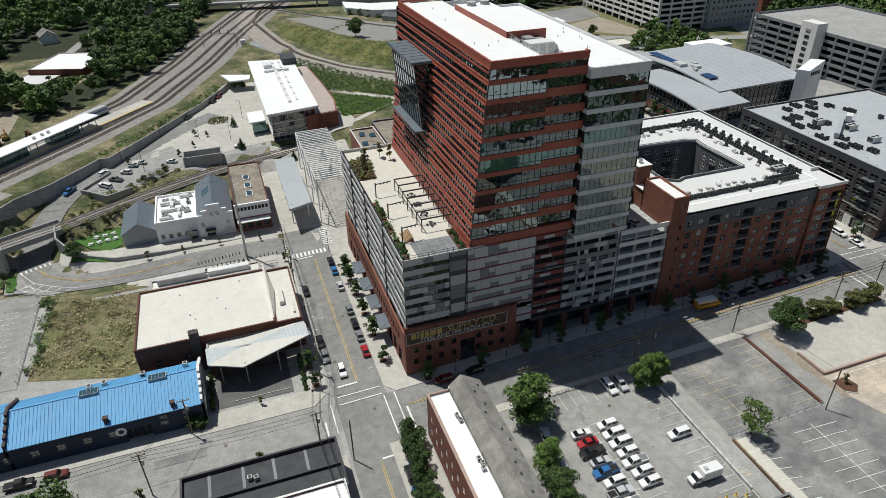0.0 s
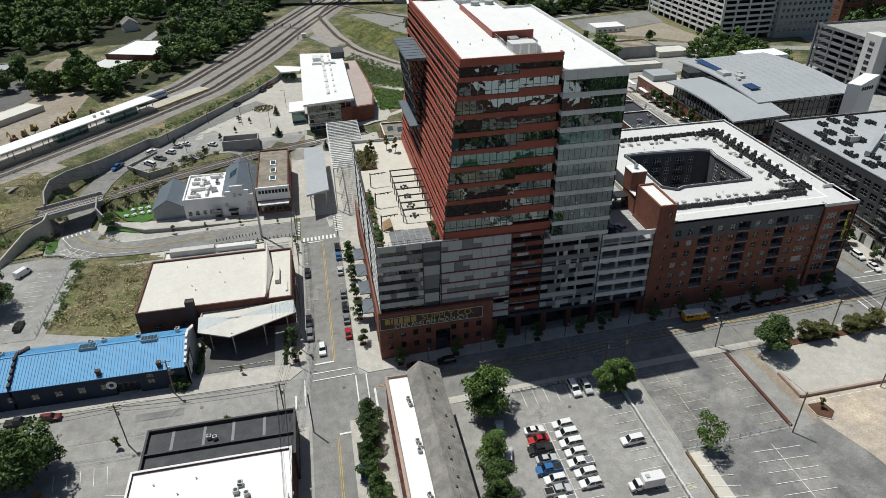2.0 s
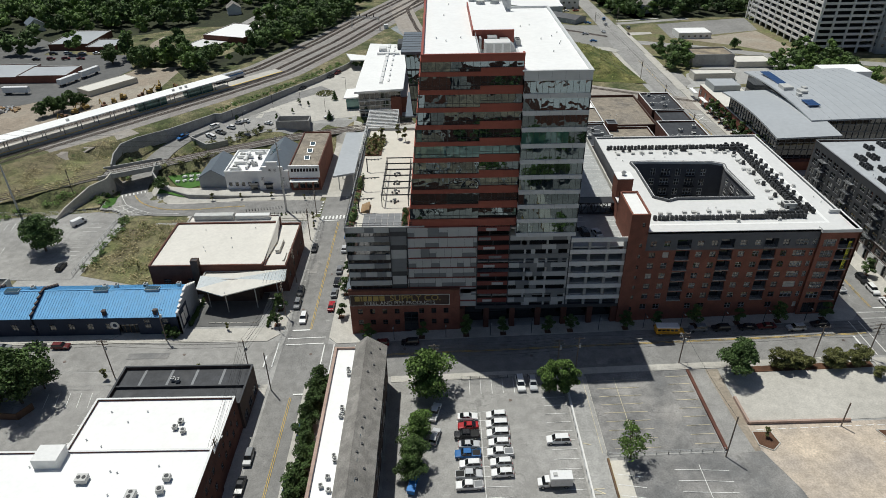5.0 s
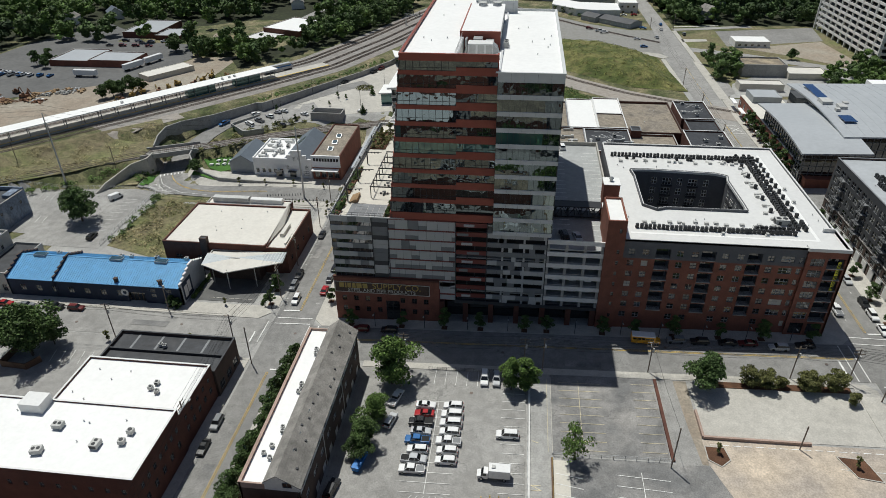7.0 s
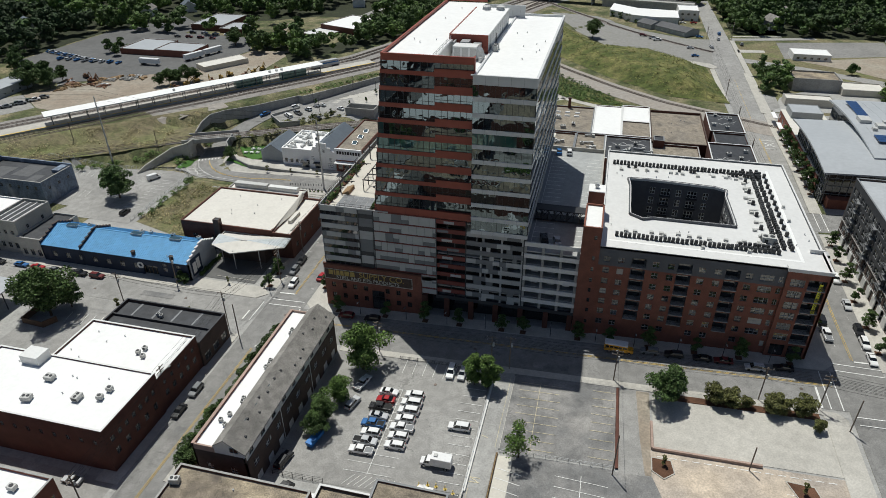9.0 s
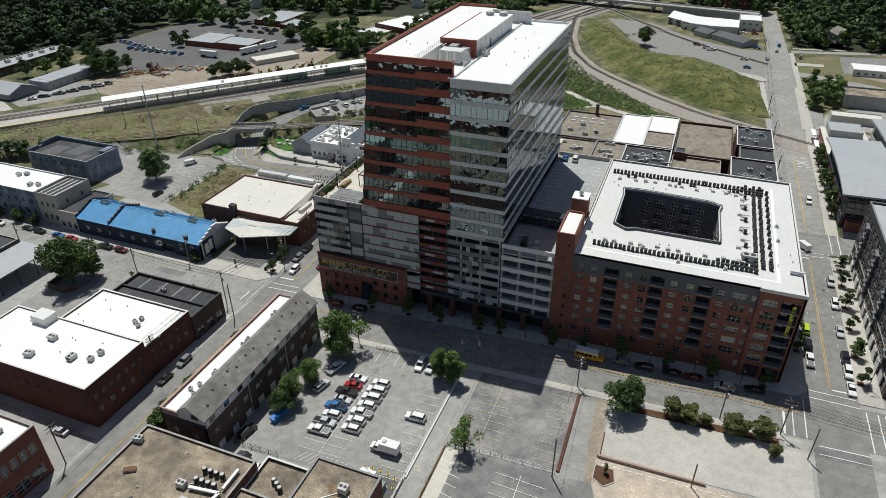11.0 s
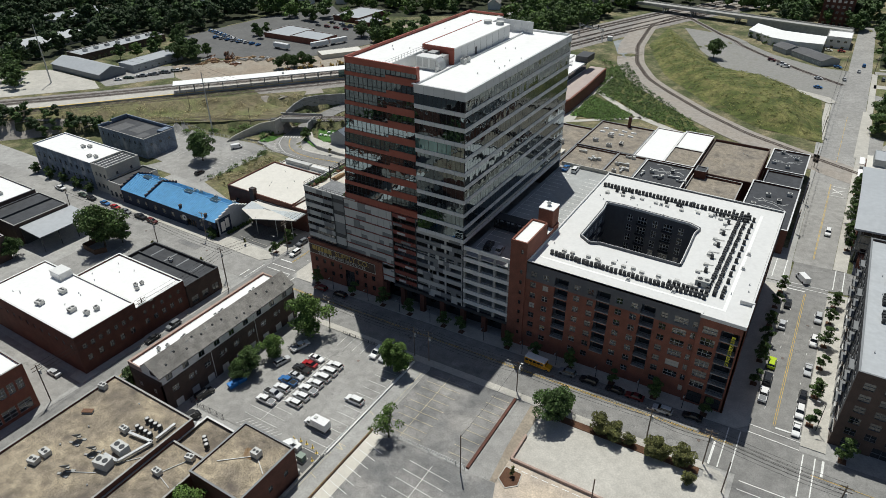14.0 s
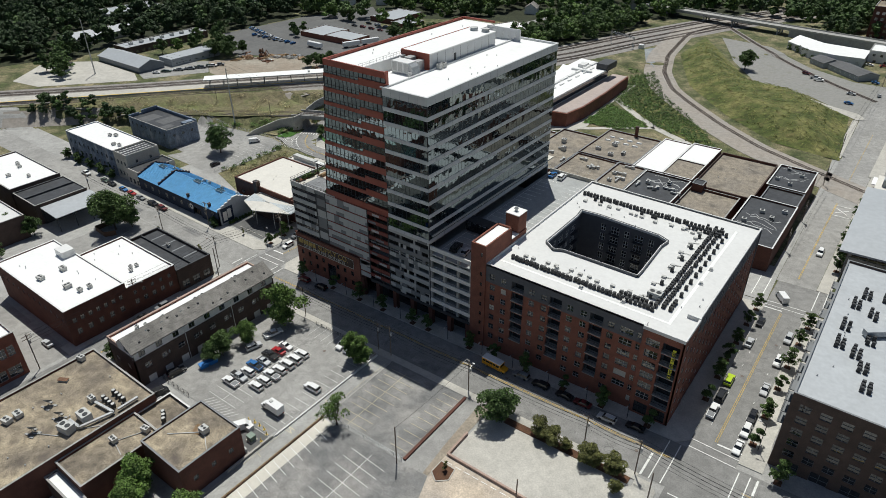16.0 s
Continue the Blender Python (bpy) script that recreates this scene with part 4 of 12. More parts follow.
# red half: bands and glass, floor by floor
tops = [72.1] + [68.9 - 4.08 * i for i in range(9)]
bots = [69.9] + [65.9 - 4.08 * i for i in range(9)]
Y0, Y1, XS, XR = 0.2, 66.6, 33.4, 42.9
edges = [73.8] + [v for t, b in zip(tops, bots) for v in (t, b)] + [31.2]
for k in range(0, len(edges), 2):
    hi, lo = edges[k], edges[k + 1]
    bm = B()
    if k:
        prism(bm, [(west_x(lo), Y0), (XS, Y0), (XS, Y1), (west_x(lo), Y1)], lo, hi)
    else:
        box(bm, west_x(lo), Y0, lo, XS, Y0 + 0.4, hi)
        box(bm, west_x(lo), Y0 + 0.4, lo, west_x(lo) + 0.5, Y1, hi)
    for v in bm.verts:
        if v.co.x < 30 and v.co.z > (lo + hi) / 2:
            v.co.x = west_x(v.co.z)
    # the right part of each band hangs lower windows, so the red runs deeper
    ext = 0.85 if 0 < k < len(edges) - 2 else 0.0
    box(bm, XS, Y0 + 0.0, lo, XR, Y0 + (12 if k > 2 else 0.4), hi + ext)
    box(bm, west_x(lo) - 0.12, Y0 + 0.2, lo - 0.02, west_x(lo) + 0.4, Y1, lo + 0.2)
    box(bm, west_x(hi) - 0.12, Y0 + 0.2, hi - 0.2, west_x(hi) + 0.4, Y1, hi - 0.01)
    part("band", bm, M["red_panel"], tower, "rust-red metal panel band")
    if 0 < k < len(edges) - 1:
        bm = B()
        zf = hi + 1.25
        box(bm, west_x(zf) - 0.1, Y0 + 0.3, zf, west_x(zf) + 0.25, Y1, zf + 0.35)
        part("sun_fin", bm, M["red_panel"], tower, "rust-red sun-shading fin")
    # panel joints
    bm = B()
    for i in range(int((XR - 17) / 3.6) + 1):
        x = XR - i * 3.6
        if x > west_x(lo) + 0.5:
            box(bm, x - 0.02, Y0 - 0.012, lo + 0.02, x + 0.02, Y0 + 0.05, hi - 0.02)
    for i in range(18):
        y = Y0 + 3.7 * (i + 1)
        if y < Y1:
            hexa(bm, [(west_x(lo) - 0.012, y - 0.02, lo), (west_x(lo) + 0.1, y - 0.02, lo), (west_x(lo) + 0.1, y + 0.02, lo), (west_x(lo) - 0.012, y + 0.02, lo)],
                 [(west_x(hi) - 0.012, y - 0.02, hi), (west_x(hi) + 0.1, y - 0.02, hi), (west_x(hi) + 0.1, y + 0.02, hi), (west_x(hi) - 0.012, y + 0.02, hi)])
    tagged(part("joint", bm, M["panel_red"], tower), kind="stuff")


def pane_at(bm, side, u0, u1, v0, v1, w, tilt):
    """One glass pane with a slight tilt of its own."""
    a, b, c, d = (rnd.uniform(-tilt, tilt) for _ in range(4))
    side_pts = [side.p(u0, v0, w + a), side.p(u1, v0, w + b), side.p(u1, v1, w + c), side.p(u0, v1, w + a + c - b)]
    bm.faces.new([bm.verts.new(p) for p in side_pts])


GL = [68.05 - 3.95 * i for i in range(10)]
for i, (t, b) in enumerate(zip(tops, bots)):
    # front strip: panes one by one
    mull = B()
    for a, c, lo in ((west_x(b) + 0.15, XS, b), (XS, XR - 0.1, b + (0.85 if i else 0.45))):
        n = max(2, round((c - a) / 1.55))
        for k in range(n):
            u0, u1 = a + (c - a) * k / n, a + (c - a) * (k + 1) / n
            bm = B()
            pane_at(bm, front, u0 + 0.02, u1 - 0.02, lo, t, -Y0 - 0.22, 0.006)
            green = i in (5,) or (i == 4 and rnd.random() < 0.1)
            part("pane", bm, M["glass_green"] if green else M["glass_tower"], tower)
            front.box(mull, u0 - 0.035, lo, u0 + 0.035, t, -Y0 - 0.3, -Y0 - 0.12)
        front.box(mull, a, lo + (t - lo) * 0.3 - 0.03, c, lo + (t - lo) * 0.3 + 0.03, -Y0 - 0.28, -Y0 - 0.14)
    part("mullions", mull, M["black_metal"], tower)
    # west strip, leaning
    gl, ml = B(), B()
    n = 44
    for k in range(n):
        y0, y1 = Y0 + 0.2 + (Y1 - Y0 - 0.4) * k / n, Y0 + 0.2 + (Y1 - Y0 - 0.4) * (k + 1) / n
        e = [rnd.uniform(-0.006, 0.006) for _ in range(3)]
        gl.faces.new([gl.verts.new(p) for p in ((west_x(b) + 0.22 + e[0], y1, b), (west_x(b) + 0.22 + e[1], y0, b), (west_x(t) + 0.22 + e[2], y0, t), (west_x(t) + 0.22 + e[0] + e[2] - e[1], y1, t))])
        beam(ml, (west_x(b) + 0.2, y0, b), (west_x(t) + 0.2, y0, t), 0.08, 0.2)
    box(ml, west_x((b + t) / 2) + 0.08, Y0 + 0.2, b + 0.9, west_x((b + t) / 2) + 0.3, Y1, b + 0.98)
    part("west_glazing", gl, M["glass_tower"], tower)
    tagged(part("west_mullions", ml, M["black_metal"], tower), kind="stuff")
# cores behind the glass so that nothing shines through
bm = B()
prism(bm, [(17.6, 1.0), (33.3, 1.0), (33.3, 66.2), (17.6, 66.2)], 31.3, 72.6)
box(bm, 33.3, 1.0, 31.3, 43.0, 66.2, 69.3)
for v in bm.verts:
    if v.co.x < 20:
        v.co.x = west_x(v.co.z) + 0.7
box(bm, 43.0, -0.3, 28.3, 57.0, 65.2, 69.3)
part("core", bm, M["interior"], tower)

# glazed half
GX0, GX1, GY0, GY1 = 42.9, 57.75, -1.1, 65.9
bands = [(68.05, 70.2)] + [(t - 3.95 - 0.0, t - 2.85) for t in GL]
for lo, hi in bands:
    bm = B()
    ringwall(bm, GX0, GY0, GX1, GY1, lo, hi, 0.5)
    part("band", bm, M["grey_panel"], tower, "light grey metal band")
    bm = B()
    for k in range(1, 5):
        x = GX0 + (GX1 - GX0) * k / 5
        box(bm, x - 0.02, GY0 - 0.012, lo + 0.02, x + 0.02, GY0 + 0.1, hi - 0.02)
    for k in range(1, 19):
        y = GY0 + (GY1 - GY0) * k / 19
        box(bm, GX1 - 0.1, y - 0.02, lo + 0.02, GX1 + 0.012, y + 0.02, hi - 0.02)
    tagged(part("joint", bm, M["panel_mid"], tower), kind="stuff")
gfront, geast = Side((GX0, GY0, 0), 0), Side((GX1, GY0, 0), 90)
for i, t in enumerate(GL):
    lo = t - 2.85
    ml = B()
    n = 11
    W = GX1 - GX0
    for k in range(n):
        bm = B()
        pane_at(bm, gfront, W * k / n + 0.02, W * (k + 1) / n - 0.02, lo, t, -0.14, 0.006)
        part("pane", bm, M["glass_green"] if (i in (3,) and k < 8) else M["glass_tower"], tower)
        gfront.box(ml, W * k / n - 0.03, lo, W * k / n + 0.03, t, -0.2, -0.1)
    gfront.box(ml, W - 0.08, lo, W, t, -0.2, -0.04)
    part("mullions", ml, M["black_metal"], tower)
    gl, ml = B(), B()
    n, W = 44, GY1 - GY0
    for k in range(n):
        pane_at(gl, geast, W * k / n, W * (k + 1) / n, lo, t, -0.14, 0.01)
        geast.box(ml, W * k / n - 0.025, lo, W * k / n + 0.025, t, -0.2, -0.115)
    part("east_glazing", gl, M["glass_tower"], tower)
    tagged(part("east_mullions", ml, M["black_metal"], tower), kind="stuff")
# back wall
bm = B()
box(bm, 20.0, 66.3, 31.3, 33.3, 66.7, 72.5)
box(bm, 33.3, 66.3, 31.3, 42.9, 66.7, 69.4)
box(bm, 42.9, 65.4, 28.3, 57.5, 65.85, 69.0)
part("back_wall", bm, M["glass_tower"], tower)
# roofs and parapets
bm = B()
box(bm, 20.9, 0.6, 72.6, 33.3, 66.2, 72.95)
box(bm, 33.3, 0.95, 69.4, 57.3, 65.5, 69.75)
box(bm, 42.95, -0.7, 69.4, 57.3, 0.95, 69.75)
part("roof", bm, M["roof_white"], tower, "bright white membrane roof")
bm = B()
box(bm, 20.45, 0.1, 73.2, 43.0, 0.55, 73.82)
box(bm, 20.45, 0.55, 73.2, 20.9, 66.7, 73.82)
box(bm, 20.9, 66.25, 73.2, 33.4, 66.7, 73.82)
box(bm, 42.6, 0.55, 69.8, 43.0, 1.6, 73.82)
part("parapet", bm, M["red_panel"], tower)
bm = B()
box(bm, 33.4, 0.62, 69.5, 42.6, 0.9, 73.6)
box(bm, 33.3, 0.95, 69.76, 33.5, 66.2, 72.94)
part("parapet_back", bm, M["steel_white"], tower, "white inner face of the parapet")
bm = B()
for y in np.arange(1.2, 22, 1.4):
    box(bm, 33.05, y - 0.03, 72.95, 33.11, y + 0.03, 74.0)
for z in (73.45, 74.0):
    box(bm, 33.05, 1.0, z - 0.03, 33.11, 22, z + 0.03)
part("roof_railing", bm, M["galv"], tower, "thin grey railing at the roof step")
bm = B()
box(bm, 42.4, -1.25, 70.1, 57.9, -0.65, 70.35)
box(bm, 57.3, -0.65, 70.1, 57.9, 66.05, 70.35)
box(bm, 33.5, 65.45, 70.1, 57.3, 66.05, 70.35)
part("coping", bm, M["grey_panel"], tower)
# plant room on the roof
plant = thing("roof_plant_room", "long red and grey plant room on the white roof", "plant room")
bm = B()
box(bm, 32.6, 19.2, 69.7, 42.5, 19.5, 74.3)
box(bm, 32.45, 19.2, 72.9, 32.75, 53.0, 74.3)
part("red_wall", bm, M["red_panel"], plant, "rust-red end wall")
bm = B()
box(bm, 32.75, 19.5, 69.75, 42.4, 53, 73.9)
part("wall", bm, M["grey_panel"], plant)
bm = B()
for k in range(1, 9):
    box(bm, 42.4, 19.5 + k * 3.7, 69.8, 42.43, 19.56 + k * 3.7, 73.9)
part("seam", bm, M["panel_mid"], plant)
bm = B()
box(bm, 32.76, 19.52, 73.9, 42.45, 53.1, 74.2)
part("roof", bm, M["roof_white"], plant)
bm = B()
box(bm, 42.44, 31, 69.8, 42.5, 32.1, 72.1)
part("door", bm, M["panel_dark"], plant, "dark grey door")
bm = B()
box(bm, 33.3, 62, 69.7, 46, 62.4, 73.4)
part("screen", bm, M["grey_panel"], plant, "grey metal screen wall")
for k in range(5):
    bm = B()
    beam(bm, (35 + 2.4 * k, 60.4, 69.8), (35 + 2.4 * k, 61.95, 72.8), 0.1)
    part("brace", bm, M["galv"], plant)


def air_handler(x, y, z, sx, sy, sz, label="large white rooftop air handler with ducts"):
    t = thing("air_handler", label, "air handler", at=(x, y, z))
    bm = B()
    box(bm, 0, 0, 0.4, sx, sy, sz)
    part("housing", bm, M["steel_white"], t)
    bm = B()
    box(bm, 0.1, 0.1, 0, sx - 0.1, 0.3, 0.4)
    box(bm, 0.1, sy - 0.3, 0, sx - 0.1, sy - 0.1, 0.4)
    part("skid", bm, M["galv"], t)
    bm = B()
    hexa(bm, [(sx, 0.3, 0.6), (sx + 1.6, 0.3, 0.3), (sx + 1.6, sy - 0.3, 0.3), (sx, sy - 0.3, 0.6)], [(sx, 0.3, sz - 0.2), (sx + 1.0, 0.3, sz - 1.0), (sx + 1.0, sy - 0.3, sz - 1.0), (sx, sy - 0.3, sz - 0.2)])
    part("hood", bm, M["galv"], t)
    for k in range(3):
        bm = B()
        box(bm, 0.4 + k * sx / 3, -0.03, 0.7, 0.2 + (k + 1) * sx / 3 - 0.3, 0.0, sz - 0.3)
        part("panel", bm, M["unit"], t)
    return t


air_handler(35.0, 12.0, 69.76, 6.0, 3.6, 3.3)
bm = B()
box(bm, 34.0, 16.2, 69.75, 34.5, 18.9, 73.0)
box(bm, 36.0, 16.2, 69.75, 38.2, 19.0, 73.2)
box(bm, 39.0, 16.2, 69.75, 41.0, 19.0, 72.6)
cyl(bm, 42.2, 11.2, 69.75, 71.0, 0.55, 12)
tagged(part("roof_ductwork", bm, M["galv"]), "galvanised ducts beside the rooftop air handler", "ducts")
for x, y in ((36.2, 50.2), (40.2, 50.6)):
    t = thing("exhaust_fan", "round grey rooftop fan on the plant room", "fan", "fans on the plant room", at=(x, y, 74.2))
    bm = B()
    cyl(bm, 0, 0, 0, 0.9, 1.3, 16, 1.1)
    part("cowl", bm, M["galv"], t)
    bm = B()
    cyl(bm, 0, 0, 0.9, 1.0, 1.25, 16)
    part("rim", bm, M["unit"], t)
for i in range(2):
    t = thing("condenser", "small grey condenser beside the plant room", "condenser", "condensers on the tower roof", at=(43.2, 21.5 + 2 * i, 69.76))
    bm = B()
    box(bm, 0, 0, 0, 1.3, 1.3, 1.4)
    part("case", bm, M["unit"], t)
    bm = B()
    cyl(bm, 0.65, 0.65, 1.4, 1.46, 0.5, 12)
    part("fan_grille", bm, M["unit_dark"], t)

# glazed box that stands out from the west face
bay = thing("glass_bay", "projecting dark glass bay with a flat dark roof on the tower", "glass bay")
BAY0, BAY1, BAYY0, BAYY1 = 47.4, 64.4, 35.8, 55.8


def bay_x(z):
    """The outer face of the bay, which leans a little towards the tower below."""
    return 15.2 + (BAY1 - z) * 0.1


def bay_pane(name, y0, y1, x0, x1, z0, z1, m_):
    b_ = B()
    p_ = [(bay_x(z0) if x0 is None else x0, y0, z0), (bay_x(z0) if x1 is None else x1, y1, z0), (bay_x(z1) if x1 is None else x1, y1, z1), (bay_x(z1) if x0 is None else x0, y0, z1)]
    b_.faces.new([b_.verts.new(q) for q in p_])
    return part(name, b_, M[m_], bay)


BZ = np.linspace(BAY0, BAY1, 5)
for z0, z1 in zip(BZ, BZ[1:]):
    for k in range(9):
        y0 = BAYY0 + (BAYY1 - BAYY0) * k / 9
        bay_pane("pane", y0 + (BAYY1 - BAYY0) / 9, y0, None, None, z0, z1, "glass_tower")
    for k in range(3):
        x0, x1 = bay_x(z0) + (19.4 - bay_x(z0)) * k / 3, bay_x(z0) + (19.4 - bay_x(z0)) * (k + 1) / 3
        b_ = B()
        b_.faces.new([b_.verts.new(q) for q in ((x0 if k else bay_x(z0), BAYY0, z0), (x1, BAYY0, z0), (x1, BAYY0, z1), (x0 if k else bay_x(z1), BAYY0, z1))])
        part("pane", b_, M["glass_tower"], bay)
bm = B()
for k in range(10):
    y = BAYY0 + (BAYY1 - BAYY0) * k / 9
    beam(bm, (bay_x(BAY0) - 0.04, y, BAY0), (bay_x(BAY1) - 0.04, y, BAY1), 0.12 if k % 3 else 0.4, 0.14)
for x in (0.33, 0.67):
    beam(bm, (bay_x(BAY0) + (19 - bay_x(BAY0)) * x, BAYY0 - 0.04, BAY0), (bay_x(BAY1) + (19 - bay_x(BAY1)) * x, BAYY0 - 0.04, BAY1), 0.12)
for z in BZ:
    beam(bm, (bay_x(z) - 0.06, BAYY0 - 0.1, z), (bay_x(z) - 0.06, BAYY1, z), 0.16, 0.4)
    beam(bm, (bay_x(z), BAYY0 - 0.06, z), (19.4, BAYY0 - 0.06, z), 0.16, 0.4)
part("frame", bm, M["black_metal"], bay)
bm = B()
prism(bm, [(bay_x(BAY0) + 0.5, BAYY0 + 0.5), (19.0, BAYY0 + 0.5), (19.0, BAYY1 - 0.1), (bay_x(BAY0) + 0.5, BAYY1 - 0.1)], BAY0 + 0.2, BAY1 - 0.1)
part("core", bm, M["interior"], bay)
bm = B()
prism(bm, [(14.2, 34.6), (20.0, 34.6), (20.0, 56.8), (14.2, 56.8)], 64.6, 65.3)
part("roof", bm, M["slate_metal"], bay, "dark blue-grey metal roof")
for k in range(1, 8):
    bm = B()
    box(bm, 14.2, 34.6 + k * 2.75, 65.3, 19.9, 34.7 + k * 2.75, 65.36)
    part("seam", bm, M["black_metal"], bay)
bm = B()
box(bm, 14.6, 34.8, 46.9, 18.6, 56.4, 47.3)
part("balcony", bm, M["slate_metal"], bay)

# ---- podium ----
podium = thing("parking_podium", "parking podium clad in grey and red panels above a brick base", "parking garage")
PITCH = 2.66
class Panels:
    """Collects cladding panels, each one a part of its own."""

    def __init__(self, name, material, parent, label=""):
        self.args = (name, material, parent, label)


light, mid = Panels("light_panel", M["panel_pale"], podium, "light grey metal panel"), Panels("mid_panel", M["panel_mid"], podium, "mid grey metal panel")
dark, red = Panels("charcoal_panel", M["panel_dark"], podium), Panels("red_panel", M["panel_red"], podium, "dark red metal panel")
glz = Panels("glass_strip", M["glass_window"], podium)


class Clad(Side):
    def box(self, where, *a):
        if isinstance(where, Panels):
            b_ = B()
            Side.box(self, b_, *a)
            return part(where.args[0], b_, where.args[1], where.args[2], where.args[3])
        return Side.box(self, where, *a)


frontp = Clad((0, 0, 0), 0)
# zone A: regular grey panels and dark strips
for k in range(7):
    top = 31.25 - k * PITCH
    x = 0.0
    while x < 11.0:
        w = rnd.choice((1.4, 1.9, 2.4, 3.0))
        w = min(w, 11.15 - x)
        b_ = (light, light, mid)[rnd.randrange(3)]
        frontp.box(b_, x + 0.02, top - 1.5, x + w - 0.02, top, -0.3, 0.0)
        x += w
    frontp.box(glz, 0.1, top - PITCH, 11.1, top - 1.5, -0.4, -0.15)
    for j in range(8):
        frontp.box(dark, 0.1 + j * 1.5, top - PITCH, 0.2 + j * 1.5, top - 1.5, -0.16, -0.05)
    # dark seam bay, leaning
    for j in range(2):
        z1 = top - j * 1.33
        lean = (z1 - 31) * 0.035
        frontp.box((dark, mid, dark, light)[rnd.randrange(4)], 11.3, z1 - 1.3, 15.5 + lean, z1, -0.5, -0.12)
# zone B: large panels with thin red lines
z = 31.3
row = 0
while z > 12.6:
    h = 3.05
    lean = (z - 31) * 0.035
    frontp.box(red, 15.7 + lean, z - 0.32, 33.2, z, -0.3, -0.03)
    x = 15.7 + lean
    while x < 33.0:
        w = min(rnd.choice((1.7, 2.2, 2.8, 3.4)), 33.2 - x)
        if rnd.random() < 0.45:
            frontp.box(light, x + 0.03, z - h + 1.35, x + w - 0.03, z - 0.34, -0.3, 0)
            frontp.box(mid, x + 0.03, z - h + 0.1, x + w - 0.03, z - h + 1.3, -0.3, -0.04)
        else:
            frontp.box(light if rnd.random() < 0.85 else mid, x + 0.03, z - h + 0.1, x + w - 0.03, z - 0.34, -0.3, 0)
        x += w
    frontp.box(dark, 15.7 + lean, z - h, 33.2, z - 0.02, -0.5, -0.31)
    z -= h
frontp.box(red, 28.8, 6.4, 33.2, 12.9, -0.45, -0.1)
for k in range(3):
    frontp.box(light, 29, 6.6 + 2.1 * k, 33.1, 8.1 + 2.1 * k, -0.3, 0)
# zone C: dark red with open strips
for k in range(9):
    top = 31.0 - k * 2.75
    frontp.box(red, 33.35, top - 1.25, 41.4, top, -0.3, -0.02)
    if rnd.random() < 0.8:
        a = rnd.uniform(33.5, 38)
        frontp.box(mid if k % 2 else light, a, top - 1.1, a + rnd.uniform(2, 3.4), top - 0.35, -0.2, 0.04)
    frontp.box(dark, 36.2 + (k % 3), top - 2.75, 36.45 + (k % 3), top - 1.25, -0.4, -0.1)
# zone D: grey panels over open decks
for k in range(8):
    top = 28.3 - k * 2.75
    x = 41.6
    while x < 56.7:
        w = min(rnd.choice((1.8, 2.6, 3.6, 4.6)), 56.9 - x)
        frontp.box((light, light, mid)[rnd.randrange(3)], x + 0.02, top - 1.4, x + w - 0.02, top, -0.3, 0)
        x += w
    for a in (45.3, 50.9, 56.4):
        frontp.box(light, a, top - 2.75, a + 0.5, top - 1.4, -0.4, -0.1)
    for j in range(2):
        a = rnd.uniform(42, 55)
        frontp.box((mid, light)[rnd.randrange(2)], a, top - 2.75, a + rnd.uniform(1, 2.2), top - 1.4, -0.3, -0.03)
for a in (11.2, 15.55, 33.25, 41.45, 56.95):
    frontp.box(dark, a - 0.12, 6.4 if a > 30 else 12.4, a + 0.12, 31.2, -0.3, 0.08)
frontp.box(dark, 33, 5.6, 71.3, 6.6, -0.8, 0.05)
# zone E: open concrete decks
for k in range(6):
    bm = B()
    top = 27.3 - k * 3.55
    box(bm, 57.1, 0.0, top - 1.25, 71.4, 0.35, top)
    part("spandrel", bm, M["white_wall"], podium, "pale concrete spandrel")
bm = B()
for x in (57.3, 62.0, 66.7, 71.0):
    box(bm, x - 0.35, 0.1, 6.5, x + 0.35, 0.8, 27.0)
    part("column", bm, M["concrete_grey"], podium)
    bm = B()
bm.free()
# decks, and added near-black walls that stand in for the shade inside
bm = B()
for k in range(5):
    box(bm, 33.5, 0.6, 5.9 + k * 3.55, 71.2, 60, 6.25 + k * 3.55)
    part("deck", bm, M["concrete_grey"], podium)
    bm = B()
bm.free()
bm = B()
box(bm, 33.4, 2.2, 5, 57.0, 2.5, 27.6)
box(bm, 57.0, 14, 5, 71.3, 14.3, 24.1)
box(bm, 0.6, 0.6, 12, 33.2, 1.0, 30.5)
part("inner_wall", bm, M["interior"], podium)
# top deck and terrace slab
bm = B()
box(bm, 56.9, 0.3, 24.2, 75.0, 69.5, 24.6)
part("top_deck", bm, M["deck_pale"], podium, "grey concrete top parking deck")
bm = B()
box(bm, 57, 69.5, 4, 75.2, 69.9, 25.9)
box(bm, 74.7, 2, 22, 75.1, 69.5, 25.9)
part("deck_parapet", bm, M["concrete"], podium)
bm = B()
for i in range(22):
    stripe_y = 5 + i * 2.75
    for a, c in ((58.2, 63.4), (69.3, 74.4)):
        if not (a < 60 and 16 < stripe_y < 22):
            box(bm, a, stripe_y, 24.604, c, stripe_y + 0.16, 24.63)
            part("bay_line", bm, M["paint_white"], podium)
            bm = B()
box(bm, 58.1, 4, 24.605, 58.22, 66, 24.62)
part("bay_line", bm, M["paint_white"], podium)
bm = B()
box(bm, 0.3, 0.3, 30.2, 58, 69.5, 30.6)
box(bm, 41.3, 0.2, 28.0, 57.4, 66, 28.4)
part("terrace_slab", bm, M["paver_cream"], podium)
